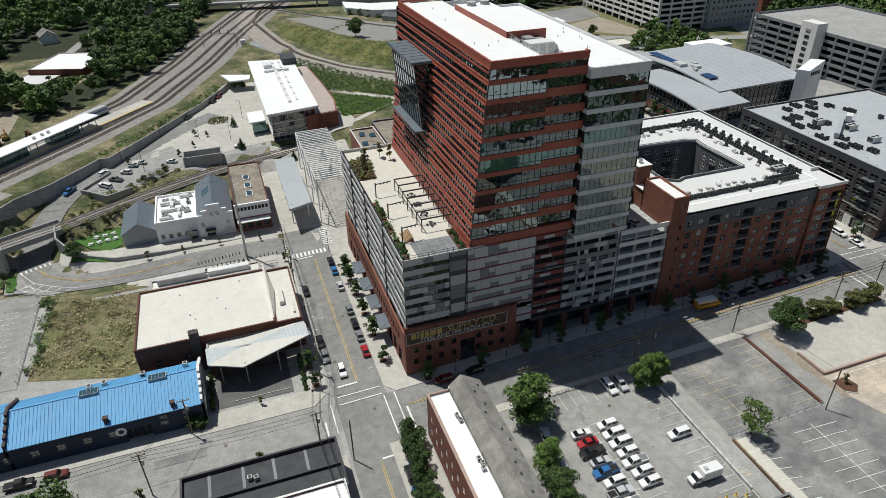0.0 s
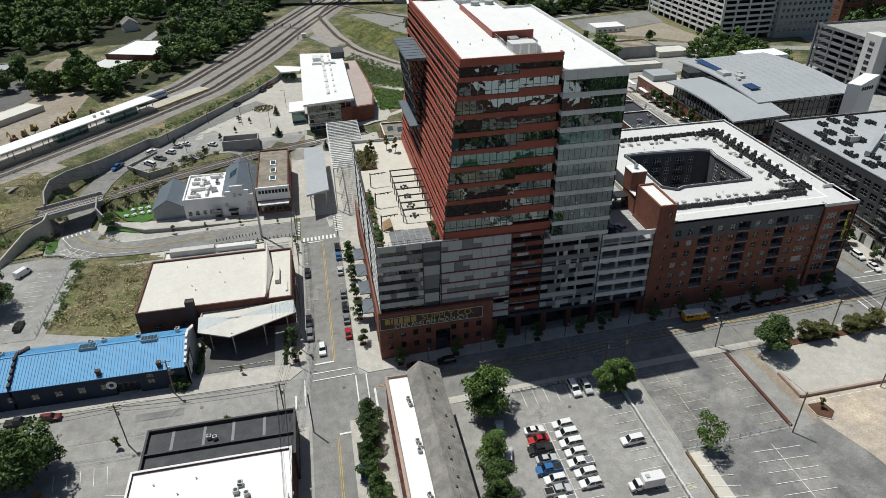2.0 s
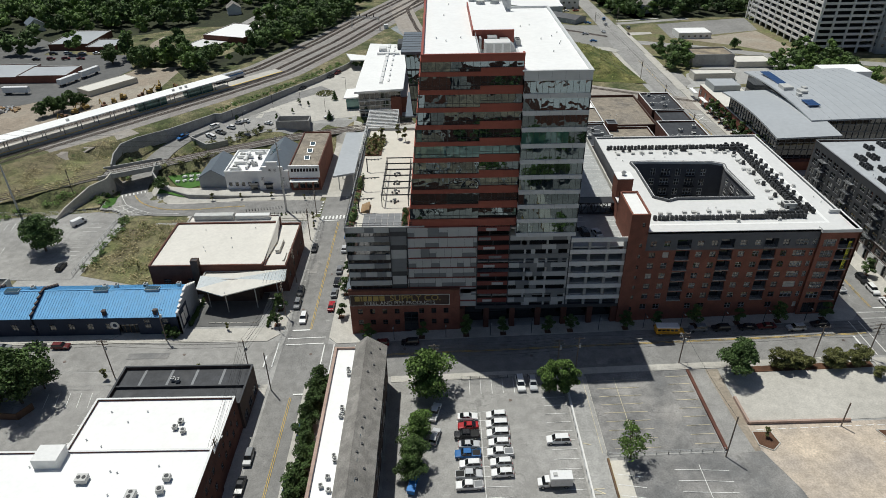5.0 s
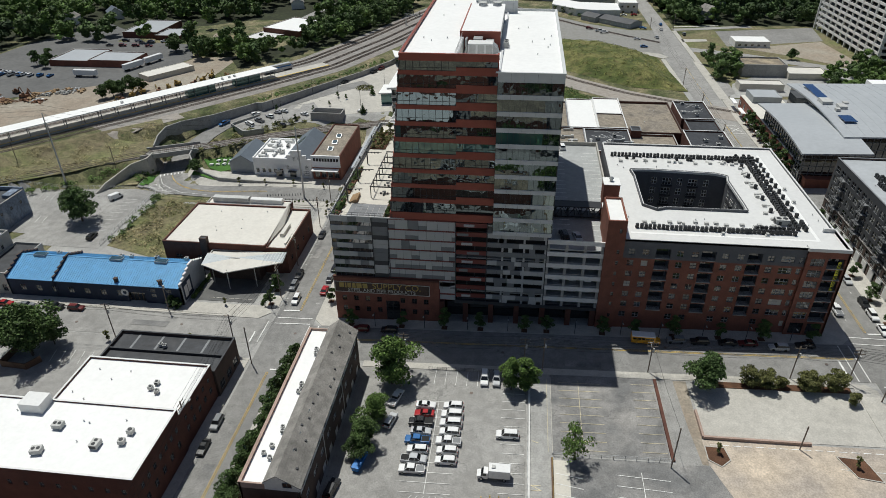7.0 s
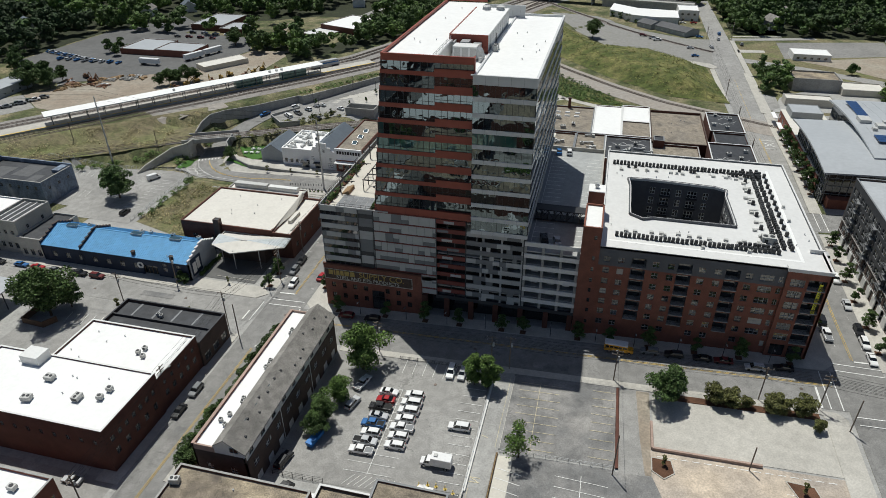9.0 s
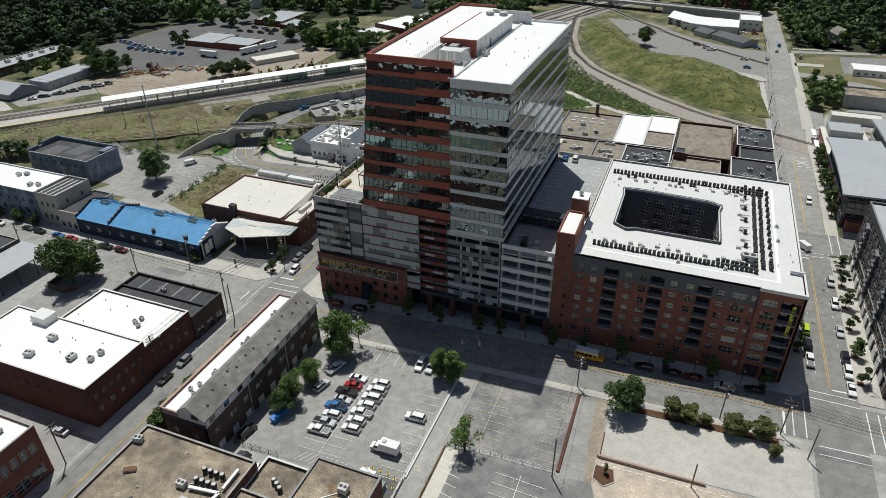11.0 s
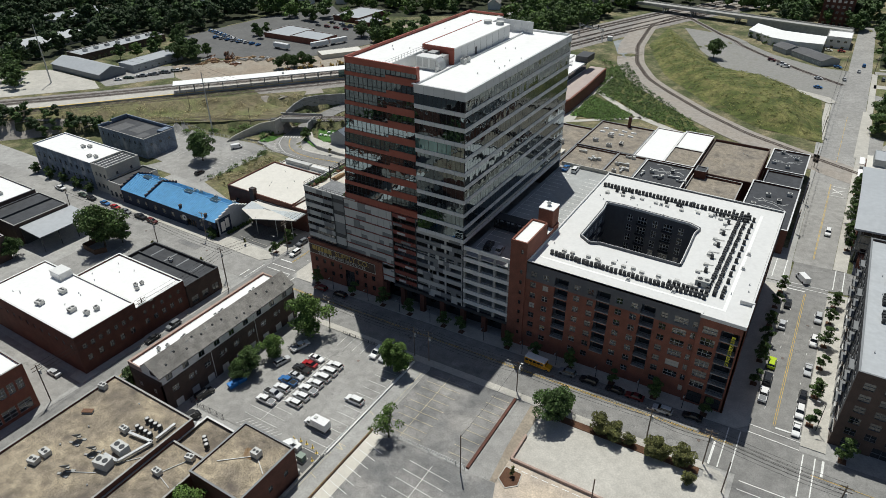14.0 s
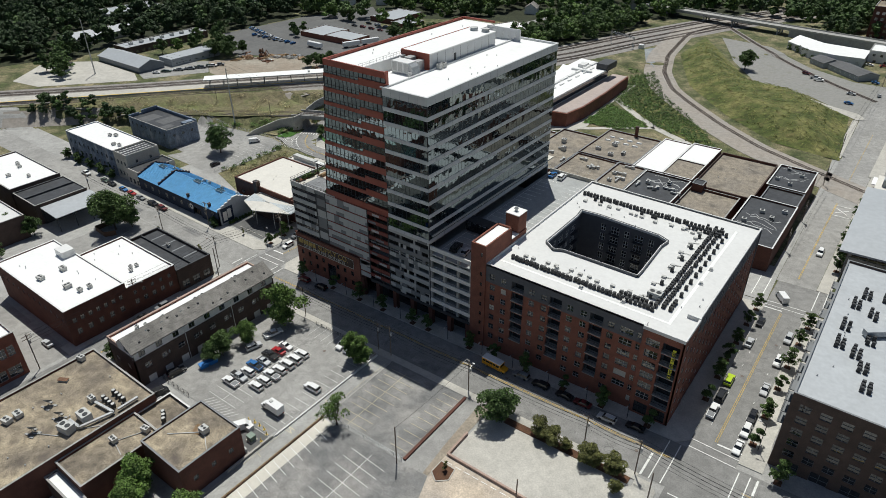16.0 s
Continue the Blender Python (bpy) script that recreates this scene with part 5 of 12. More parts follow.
# brick base with windows on the main street
base_holes = []
for i in range(8):
    u = 2.0 + i * 3.3
    if i in (4,):
        continue
    for v in (1.0, 4.6):
        base_holes.append((u, u + 1.3, v, v + 1.7))
base_holes.append((14.4, 18.2, -1.4, 5.2))
bm = B()
frontp2 = Side((-0.6, -0.35, 0), 0)
frontp2.wall(bm, 29.4, -3.5, 12.6, base_holes, 0.5)
part("brick_base", bm, M["brick"], podium, "red brick base storey")
for h in base_holes:
    window(frontp2, *h, podium, M["black_metal"], M["glass_window"], 2, 3, 0.25, name="base_window")
bm = B()
for a, b_ in ((-0.65, 28.85),):
    box(bm, a, -0.55, 12.3, b_, 0.1, 12.75)
part("brick_cornice", bm, M["brick_dark"], podium)
# recessed street front under the panels
bm = B()
for x in (29.5, 36, 43, 50, 57, 64, 70.5):
    box(bm, x - 0.7, -0.2, -2.5, x + 0.7, 1.2, 5.8)
    part("pier", bm, M["brick_dark"], podium)
    bm = B()
bm.free()
bm = B()
box(bm, 28.9, 3.5, -2.5, 71.3, 3.9, 5.8)
part("shop_glazing", bm, M["glass_window"], podium)
# west side: brick arcade below, louvred decks above
westp = Clad((0, 67.5, 0), -90)
W = 67.5
holes = [(4.5 + i * 4.7, 7.2 + i * 4.7, -1.8, 3.0) for i in range(13)] + [(4.9 + i * 4.7 / 2, 6.0 + i * 4.7 / 2, 5.0, 7.4) for i in range(25)]
bm = B()
wb = Side((-0.6, 67.5, 0), -90)
wb.wall(bm, W + 0.2, -3.5, 10.4, holes, 0.5)
part("brick_side", bm, M["brick"], podium, "red brick arcade storey")
for i, h in enumerate(holes):
    window(wb, *h, podium, M["black_metal"], M["glass_window"], 2, 2, 0.25, name="side_window")
lw, dw, rw = Panels("side_louvre", M["panel_pale"], podium, "pale grey horizontal louvre"), Panels("side_panel", M["panel_mid"], podium), Panels("side_trim", M["panel_red"], podium)
for k in range(8):
    top = 31.25 - k * PITCH
    if top < 10:
        break
    westp.box(lw, 0, top - 0.95, W, top, -0.3, 0)
    westp.box(rw, 0, top - 1.15, W, top - 0.95, -0.3, -0.03)
    for i in range(22):
        if rnd.random() < 0.55:
            a = i * W / 22
            westp.box(dw, a, top - PITCH, a + W / 22 - 0.05, top - 1.15, -0.3, -0.1)
bm = B()
for a in (14, 31, 50):
    westp.box(bm, a, 10.4, a + 0.35, 32.3, -0.2, 0.2)
westp.box(bm, 0.5, 10.4, W - 0.5, 31, -0.9, -0.6)
part("side_seams", bm, M["panel_dark"], podium)
bm = B()
box(bm, 0.3, 67.2, -3, 57, 67.6, 30.6)
part("north_wall", bm, M["panel_mid"], podium)
bm = B()
box(bm, -0.1, -0.05, 31.2, 20, 0.25, 31.5)
box(bm, -0.1, 0, 31.2, 0.25, 67.5, 31.5)
box(bm, -0.1, 67.2, 30.6, 17, 67.6, 31.5)
part("terrace_kerb", bm, M["panel_pale"], podium)
rail_ = thing("terrace_railing", "thin dark railing round the roof terrace", "railing")
bm = B()
for y in np.arange(0.2, 67, 1.5):
    box(bm, 0.05, y - 0.03, 31.5, 0.11, y + 0.03, 32.5)
for x in np.arange(0.2, 17, 1.5):
    box(bm, x - 0.03, 0.05, 31.5, x + 0.03, 0.11, 32.5)
tagged(part("posts", bm, M["black_metal"], rail_), kind="stuff")
for z in (31.9, 32.5):
    bm = B()
    box(bm, 0.04, 0.1, z - 0.03, 0.12, 67, z + 0.03)
    part("rail", bm, M["black_metal"], rail_)
    bm = B()
    box(bm, 0.13, 0.04, z - 0.03, 17, 0.12, z + 0.03)
    part("rail", bm, M["black_metal"], rail_)
# entrance canopies along the west pavement
for i in range(4):
    y0 = 13.5 + i * 9.3
    t = thing("canopy", "flat dark metal canopy over the pavement", "canopy", "canopies on the brick arcade")
    bm = B()
    box(bm, -3.6, y0, 2.9, -0.6, y0 + 6.6, 3.15)
    part("deck", bm, M["slate_metal"], t)
    bm = B()
    for y in (y0 + 0.4, y0 + 6.2):
        beam(bm, (-3.2, y, 3.1), (-0.6, y, 4.8), 0.06)
    part("tie_rod", bm, M["black_metal"], t)


def lettering(text, height, material, depth=0.03):
    cu = bpy.data.curves.new("lettering", "FONT")
    cu.body, cu.size, cu.extrude = text, height, depth
    ob = bpy.data.objects.new("lettering", cu)
    me = bpy.data.meshes.new_from_object(ob)
    bpy.data.objects.remove(ob)
    me.materials.append(material)
    return me


sign = thing("painted_wall_sign", "long faded wall sign with ochre and white lettering", "sign")
bm = B()
box(bm, -0.4, -0.47, 7.5, 26.2, -0.36, 11.0)
part("backing", bm, M["sign_dark"], sign)
bm = B()
for a in ((-0.4, 10.85, 26.2, 11.0), (-0.4, 7.5, 26.2, 7.65)):
    box(bm, a[0], -0.52, a[1], a[2], -0.47, a[3])
box(bm, -0.4, -0.52, 7.65, -0.25, -0.47, 10.85)
box(bm, 26.05, -0.52, 7.65, 26.2, -0.47, 10.85)
part("border", bm, M["sign_white"], sign)
bm = B()
x = 0.9
for w in (1.3, 0.45, 1.0, 1.0, 1.45, 1.35):
    box(bm, x, -0.52, 9.05, x + w, -0.47, 10.6)
    x += w + 0.28
part("ochre_bars", bm, M["sign_ochre"], sign)


def text_on(me, parent, x, y, z, width, turn=(90, 0, 0)):
    """Lettering set to a width, at its lower left corner."""
    xs = [v.co.x for v in me.vertices]
    k = width / (max(xs) - min(xs))
    ob = new("lettering", me)
    ob.parent = parent
    ob.matrix_basis = Matrix.Translation((x, y, z)) @ pose(0, 0, 0, *turn) @ Matrix.Diagonal((k, k, k, 1))
    return ob


text_on(lettering("SUPPLY CO.", 2.0, M["sign_ochre"]), sign, 10.2, -0.48, 9.05, 13.4)
text_on(lettering("STEEL AND PIPE PRODUCTS", 1.2, M["sign_white"]), sign, 3.2, -0.48, 7.85, 19.0)

# ---- brick apartment block round a court ----
apt = thing("apartment_block", "red brick apartment block with charcoal top floor round a court", "apartment building")
ROWS = [25.0, 21.7, 18.4, 15.2, 12.0, 8.8]
AX0, AX1, AY1 = 76.0, 129.7, 63.0
south = Side((AX0, 0, 0), 0)
win_u = [(1.4, 1.6), (4.9, 1.6), (13.4, 1.6), (17.0, 1.6), (24.3, 1.6), (28.0, 1.6), (35.2, 1.6), (42.6, 1.0)]
balc_u = [(8.2, 11.8), (19.3, 22.8), (30.5, 33.9)]
wide_u = [(38.4, 41.6)]
holes, balc = [], []
for r, z in enumerate(ROWS):
    for u, w in win_u:
        holes.append((u, u + w, z - 0.8, z + 0.9))
    for u, v in wide_u:
        holes.append((u, v, z - 0.9, z + 0.95))
    for u, v in balc_u:
        balc.append((u, v, z - 1.3, z + 1.3))
for u, w in win_u:
    holes.append((u, u + w, 4.6, 6.3))
bm = B()
south.wall(bm, 44.0, 0, 23.2, [h for h in holes + balc if h[3] < 23.4], 0.4)
part("brick_wall", bm, M["brick"], apt, "red brick street wall")
bm = B()
south.wall(bm, 44.0, 23.2, 28.6, [h for h in holes + balc if h[3] > 23.4], 0.4)
part("upper_wall", bm, M["charcoal_wall"], apt, "charcoal top-floor wall")
# corner bay in brick
cs = Side((120.0, -0.7, 0), 0)
choles = [(1.0, 4.2, z - 1.0, z + 1.1) for z in ROWS]
cbalc = [(4.9, 8.9, z - 1.35, z + 1.35) for z in ROWS]
bm = B()
cs.wall(bm, 9.8, 0, 28.9, choles + cbalc + [(1.0, 4.4, 2.9, 6.4), (5.2, 8.8, 2.9, 6.4)], 0.5)
part("corner_wall", bm, M["brick"], apt)
for i, h in enumerate(holes):
    window(south, *h, apt, M["unit"] if i % 3 else M["panel_mid"], M["blind"] if i * 7 % 17 == 2 else M["glass_window"], 2 if h[1] - h[0] < 2 else 3, 2, 0.15)
for h in choles:
    window(cs, *h, apt, M["panel_pale"], M["glass_window"], 3, 2, 0.15)
for h in [(1.0, 4.4, 2.9, 6.4), (5.2, 8.8, 2.9, 6.4)]:
    window(cs, *h, apt, M["black_metal"], M["glass_window"], 3, 2, 0.3, name="shop_window")


def balcony(side, h, parent, depth=1.6):
    """A recessed balcony: back wall with doors, floor and railing."""
    u0, u1, v0, v1 = h
    b = B()
    side.box(b, u0, v0 - 0.15, u1, v0 + 0.05, -depth, 0.35)
    f_ = part("balcony", b, M["concrete_grey"], parent)
    b = B()
    side.box(b, u0 - 0.2, v0 - 0.1, u1 + 0.2, v1 + 0.1, -depth - 0.2, -depth)
    side.box(b, u0 - 0.3, v0 - 0.1, u0 - 0.02, v1, -depth, -0.4)
    side.box(b, u1 + 0.02, v0 - 0.1, u1 + 0.3, v1, -depth, -0.4)
    side.box(b, u0 - 0.2, v1 + 0.02, u1 + 0.2, v1 + 0.14, -depth, -0.41)
    part("recess", b, M["charcoal_wall"], f_)
    b = B()
    side.box(b, u0 + 0.4, v0 + 0.06, u1 - 0.4, v1 - 0.4, -depth, -depth + 0.05)
    part("door_glass", b, M["glass_window"], f_)
    b = B()
    side.box(b, u0, v0 + 1.05, u1, v0 + 1.12, 0.26, 0.33)
    n = int((u1 - u0) / 0.28)
    for k in range(n + 1):
        a = u0 + (u1 - u0 - 0.04) * k / n
        side.box(b, a, v0 + 0.05, a + 0.04, v0 + 1.05, 0.28, 0.32)
    part("railing", b, M["black_metal"], f_)


for h in balc:
    balcony(south, h, apt)
for h in cbalc:
    balcony(cs, h, apt)
# east side
east = Side((AX1, -0.7, 0), 90)
eh = []
for z in ROWS + [5.4]:
    for k in range(14):
        u = 2.2 + k * 4.4
        eh.append((u, u + 1.6, z - 0.8, z + 0.9))
bm = B()
east.wall(bm, 10, 0, 28.9, [h for h in eh if h[1] < 10], 0.4)
part("corner_side_wall", bm, M["brick"], apt)
e2 = Side((AX1 - 0.25, 9.3, 0), 90)
eh2 = [(h[0] - 10, h[1] - 10, h[2], h[3]) for h in eh if h[0] > 10]
bm = B()
e2.wall(bm, 53.5, 0, 23.2, [h for h in eh2 if h[3] < 23.4], 0.4)
part("east_wall", bm, M["brick"], apt)
bm = B()
e2.wall(bm, 53.5, 23.2, 28.6, [h for h in eh2 if h[3] > 23.4], 0.4)
part("east_upper_wall", bm, M["charcoal_wall"], apt)
for h in [h for h in eh if h[1] < 10]:
    window(east, *h, apt, M["panel_pale"], M["glass_window"], 2, 2, 0.15)
for h in eh2:
    window(e2, *h, apt, M["panel_pale"], M["glass_window"], 2, 2, 0.15)
# other outer walls
bm = B()
box(bm, 76.0, AY1 - 0.4, 0, AX1, AY1, 28.6)
box(bm, 75.9, 0.4, 0, 76.3, AY1, 28.6)
part("rear_wall", bm, M["charcoal_wall"], apt)
# roof slab with the court cut out
C = [(83.2, 22.6), (83.2, 19.6), (86.6, 17.2), (89.2, 18.4), (107.4, 18.4), (110.4, 18.4), (110.4, 21.6), (109.8, 36.4), (110.4, 40.0), (107.2, 41.6), (88.2, 42.8), (82.6, 42.4), (83.2, 38.2)]
NC = len(C)
bm = B()
outer = [(76.2, 0.3), (129.4, 0.3), (129.4, 62.8), (76.2, 62.8)]
vo = [bm.verts.new((x, y, 28.15)) for x, y in outer]
vc = [bm.verts.new((x, y, 28.15)) for x, y in C]
eo = [bm.edges.new((vo[i], vo[(i + 1) % 4])) for i in range(4)]
ec = [bm.edges.new((vc[i], vc[(i + 1) % NC])) for i in range(NC)]
bmesh.ops.triangle_fill(bm, use_beauty=True, use_dissolve=False, edges=eo + ec)
bmesh.ops.recalc_face_normals(bm, faces=bm.faces)
if sum(f.normal.z for f in bm.faces) < 0:
    bmesh.ops.reverse_faces(bm, faces=bm.faces)
part("roof", bm, M["roof_apt"], apt, "pale grey membrane roof")
bm = B()
for a in ((76.0, 0.0, 120.0, 0.35), (76.0, 62.65, 129.7, 63.0), (76.0, 0.35, 76.35, 62.65), (129.1, 9, 129.5, 62.65)):
    box(bm, a[0], a[1], 28.1, a[2], a[3], 28.75)
box(bm, 119.8, -0.75, 28.1, 129.75, -0.3, 29.0)
box(bm, 129.3, -0.3, 28.1, 129.75, 9.4, 29.0)
box(bm, 119.8, -0.3, 28.1, 120.2, 1.2, 29.0)
box(bm, 126.5, 9.2, 28.1, 129.75, 9.6, 29.2)
part("parapet", bm, M["roof_apt"], apt)
bm = B()
box(bm, 120.2, -0.3, 28.0, 129.3, 0.5, 28.16)
part("corner_roof", bm, M["roof_apt"], apt)
for a in ((78, 4.2, 124.4, 4.9), (123.6, 4.9, 124.4, 58)):
    bm = B()
    box(bm, a[0], a[1], 28.15, a[2], a[3], 28.17)
    part("walk_strip", bm, M["roof_white"], apt, "bright white walkway strip")
# court walls
for i in range(NC):
    a, b_ = C[i], C[(i + 1) % NC]
    L_ = math.hypot(b_[0] - a[0], b_[1] - a[1])
    ang = math.degrees(math.atan2(b_[1] - a[1], b_[0] - a[0]))
    # walls face into the court
    sd = Side((b_[0], b_[1], 0), ang + 180)
    hs = []
    if L_ > 6:
        n = int(L_ / 3.6)
        for z in [25.2, 21.9, 18.6, 15.4, 12.2, 9.0]:
            for k in range(n):
                u = (k + 0.5) * L_ / n
                w = 1.3 if k % 2 else 0.75
                hs.append((u - w, u + w, z - 1.1, z + 1.1))
    bm = B()
    sd.wall(bm, L_, 3, 28.9, hs, 0.3)
    part("court_wall", bm, M["charcoal_wall"], apt)
    for h in hs:
        window(sd, *h, apt, M["steel_white"], M["glass_window"], 2 if h[1] - h[0] < 2 else 3, 2, 0.04, 0.13)
    for k, h in enumerate(hs):
        if h[1] - h[0] > 1.5:
            bm = B()
            sd.box(bm, h[0] - 0.3, h[2] - 0.15, h[1] + 0.3, h[2] - 0.05, 0, 1.0)
            for j in range(9):
                uu = h[0] - 0.3 + j * (h[1] - h[0] + 0.56) / 8
                sd.box(bm, uu, h[2] - 0.05, uu + 0.04, h[2] + 0.95, 0.95, 1.0)
            sd.box(bm, h[0] - 0.3, h[2] + 0.92, h[1] + 0.3, h[2] + 1.0, 0.93, 1.02)
            part("court_balcony", bm, M["black_metal"], apt)
bm = B()
prism(bm, C, 2.8, 3.0)
part("court_floor", bm, M["concrete_grey"], apt)
bm = B()
for i in range(NC):
    a, b_ = C[i], C[(i + 1) % NC]
    beam(bm, (*a, 28.45), (*b_, 28.45), 0.5, 0.7)
part("court_coping", bm, M["roof_apt"], apt)
# stair tower
st = thing("stair_tower", "red brick stair tower with a white roof beside the garage deck", "stair tower")
ss = Side((71.4, -0.4, 0), 0)
hs = [(3.0, 3.7, z - 0.6, z + 0.6) for z in ROWS + [31, 5]]
bm = B()
ss.wall(bm, 4.7, -0.5, 34.0, hs, 0.4)
box(bm, 71.4, 0, -0.5, 71.8, 12.5, 34)
box(bm, 75.7, 0, 20, 76.1, 12.5, 34)
box(bm, 71.4, 12.1, 20, 76.1, 12.5, 34)
box(bm, 71.8, 12.5, 24.6, 76.1, 20.5, 30.2)
box(bm, 71.6, 16.2, 30, 75.8, 20.6, 35.6)
part("wall", bm, M["brick"], st)
for h in hs:
    window(ss, *h, st, M["black_metal"], M["glass_window"], 1, 2, 0.15)
bm = B()
box(bm, 71.8, 0, 33.2, 75.7, 12.1, 33.5)
box(bm, 71.5, 12.5, 30.2, 76.2, 16.2, 30.4)
box(bm, 71.5, 16.1, 35.6, 75.9, 20.7, 35.8)
part("roof", bm, M["roof_white"], st, "white membrane roof")
bm = B()
cyl(bm, 73.6, 18.4, 35.8, 36.6, 0.45, 12)
cyl(bm, 73.6, 18.4, 36.6, 37.1, 0.7, 12, 0.3)
part("vent", bm, M["galv"], st)
# truss footbridge from the tower to the stair tower
br = thing("footbridge", "black steel truss footbridge above the parking deck", "footbridge")
bm = B()
box(bm, 57.6, 17.2, 24.9, 71.8, 20.6, 25.2)
box(bm, 57.6, 17.2, 28.0, 71.8, 20.6, 28.2)
part("deck", bm, M["black_metal"], br)
for y in (17.2, 20.6):
    bm = B()
    for z in (25.1, 28.1):
        beam(bm, (57.6, y, z), (71.8, y, z), 0.25)
    for k in range(8):
        x0, x1 = 57.6 + k * 1.77, 57.6 + (k + 1) * 1.77
        beam(bm, (x0, y, 25.1), (x0, y, 28.1), 0.16)
        beam(bm, (x0, y, 25.1 if k % 2 else 28.1), (x1, y, 28.1 if k % 2 else 25.1), 0.16)
    part("truss", bm, M["black_metal"], br)
bm = B()
for y in (18, 19.8):
    box(bm, 64.8, y, 24.6, 65.2, y + 0.3, 24.9)
part("support", bm, M["black_metal"], br)


def condenser_proto():
    t = thing("condenser", "black rooftop condenser with a round fan on a low curb", "condenser", "condensers on the apartment roof")
    b = B()
    box(b, -0.42, -0.42, 0.0, 0.42, 0.42, 0.2)
    box(b, -0.38, -0.38, 0.2, 0.38, 0.38, 1.2)
    part("case", b, M["unit_dark"], t)
    b = B()
    cyl(b, 0, 0, 1.2, 1.26, 0.33, 10)
    part("fan_grille", b, M["unit_dark"], t)
    return t


cp = condenser_proto()
spots = []
for i in range(40):
    spots.append((78.2 + i * 1.1, 53.4 + 0.25 * (i % 2), 28.16))
    if i > 30 or rnd.random() < 0.25:
        spots.append((78.2 + i * 1.1, 51.6, 28.16))
for i in range(37):
    spots.append((80.0 + i * 1.08, 7.0, 28.16))
    if i > 27:
        spots.append((80.0 + i * 1.08, 8.7, 28.16))
for i in range(39):
    y = 9.5 + i * 1.2
    spots.append((118.9, y, 28.16))
    if i < 17 or i % 3:
        spots.append((120.5, y, 28.16))
    if i % 3 == 0 or i < 4:
        spots.append((122.4, y, 28.16))
    if i % 6 == 2:
        spots.append((116.6, y, 28.16))
cp.matrix_basis = pose(*spots[0])
for s_ in spots[1:]:
    copy_thing(cp, pose(s_[0] + rnd.uniform(-0.1, 0.1), s_[1] + rnd.uniform(-0.15, 0.15), s_[2], 0, 0, rnd.choice((0, 90, 3))))


for k in range(34):
    if k < 12:
        p0 = (82 + k * 3.2, 8.9, 28.3)
        p1 = (p0[0] + rnd.uniform(-1.5, 1.5), p0[1] + rnd.uniform(1.0, 2.2), 28.3)
    elif k < 22:
        p0 = (80 + (k - 12) * 3.8, 51.2, 28.3)
        p1 = (p0[0] + rnd.uniform(-1.5, 1.5), p0[1] - rnd.uniform(1.0, 2.4), 28.3)
    else:
        p0 = (117.6, 12 + (k - 22) * 3.6, 28.3)
        p1 = (p0[0] - rnd.uniform(1.5, 2.8), p0[1] + rnd.uniform(-1.5, 1.5), 28.3)
    t = thing("pipe_box", "grey refrigerant pipes running to a small roof box", "pipe box", "pipe boxes on the apartment roof")
    b = B()
    for j in range(3):
        o = 0.16 * (j - 1)
        m_ = (p1[0] + o, p0[1] + (p1[1] - p0[1]) * 0.4 + o, 28.32)
        beam(b, (p0[0] + o, p0[1] + o, 28.32), m_, 0.1, 0.1, n=5)
        beam(b, m_, (p1[0] + o, p1[1], 28.32), 0.1, 0.1, n=5)
    part("pipe_bundle", b, M["unit"], t)
    b = B()
    box(b, p1[0] - 0.55, p1[1] - 0.4, 28.16, p1[0] + 0.55, p1[1] + 0.4, 28.75)
    part("box", b, M["unit"], t)


def roof_unit(x, y, z, sx, sy, sz, label="grey packaged rooftop unit", group="", turn=0):
    t = thing("rooftop_unit", label, "rooftop unit", group, at=(x, y, z), turn=turn)
    b = B()
    box(b, -sx / 2, -sy / 2, 0.3, sx / 2, sy / 2, sz)
    part("case", b, M["unit"], t)
    b = B()
    box(b, -sx / 2 + 0.1, -sy / 2 + 0.1, 0, sx / 2 - 0.1, sy / 2 - 0.1, 0.3)
    part("curb", b, M["galv"], t)
    n = 2 if sx > 1.7 else 1
    for k in range(n):
        b = B()
        cyl(b, (k - (n - 1) / 2) * sx / 2.1, 0, sz, sz + 0.08, min(sy, sx / n) * 0.36, 14)
        part("fan_grille", b, M["unit_dark"], t)
    b = B()
    box(b, -sx / 2 - 0.03, -sy / 2 + 0.15, 0.45, -sx / 2, sy / 2 - 0.15, sz - 0.2)
    part("louvre", b, M["unit_dark"], t)
    return t


roof_unit(117.3, 12.6, 28.16, 3.4, 2.2, 1.7, "large grey rooftop unit on the apartment roof")
for x, y in ((101, 5.3), (92, 9.5), (110, 9.8), (88, 50), (97, 49.5), (105, 55.3), (112, 50.5), (124.5, 25), (124.5, 33), (116, 35), (112, 6)):
    t = thing("vent_box", "small white vent box on the apartment roof", "vent", "vents on the apartment roof", at=(x, y, 28.16))
    b = B()
    box(b, -0.5, -0.5, 0, 0.5, 0.5, 0.35)
    part("base", b, M["roof_apt"], t)
    b = B()
    box(b, -0.35, -0.35, 0.35, 0.35, 0.35, 0.8)
    part("cap", b, M["unit"], t)
ban = thing("banner", "long vertical yellow banner with black letters", "banner")
bm = B()
box(bm, 127.35, -0.86, 16.8, 128.15, -0.8, 25.6)
part("cloth", bm, M["banner"], ban)
text_on(lettering("NOW LEASING", 1.0, M["text_black"], 0.02), ban, 127.52, -0.88, 25.1, 7.8, (90, 90, 0))

# ---- plain buildings round about ----
def spread(width, n, w, v, h, margin=1.0):
    """n windows of w by h, evenly along a wall, their sills at v."""
    gap = (width - 2 * margin) / n
    return [(margin + gap * (k + 0.5) - w / 2, margin + gap * (k + 0.5) + w / 2, v, v + h) for k in range(n)]


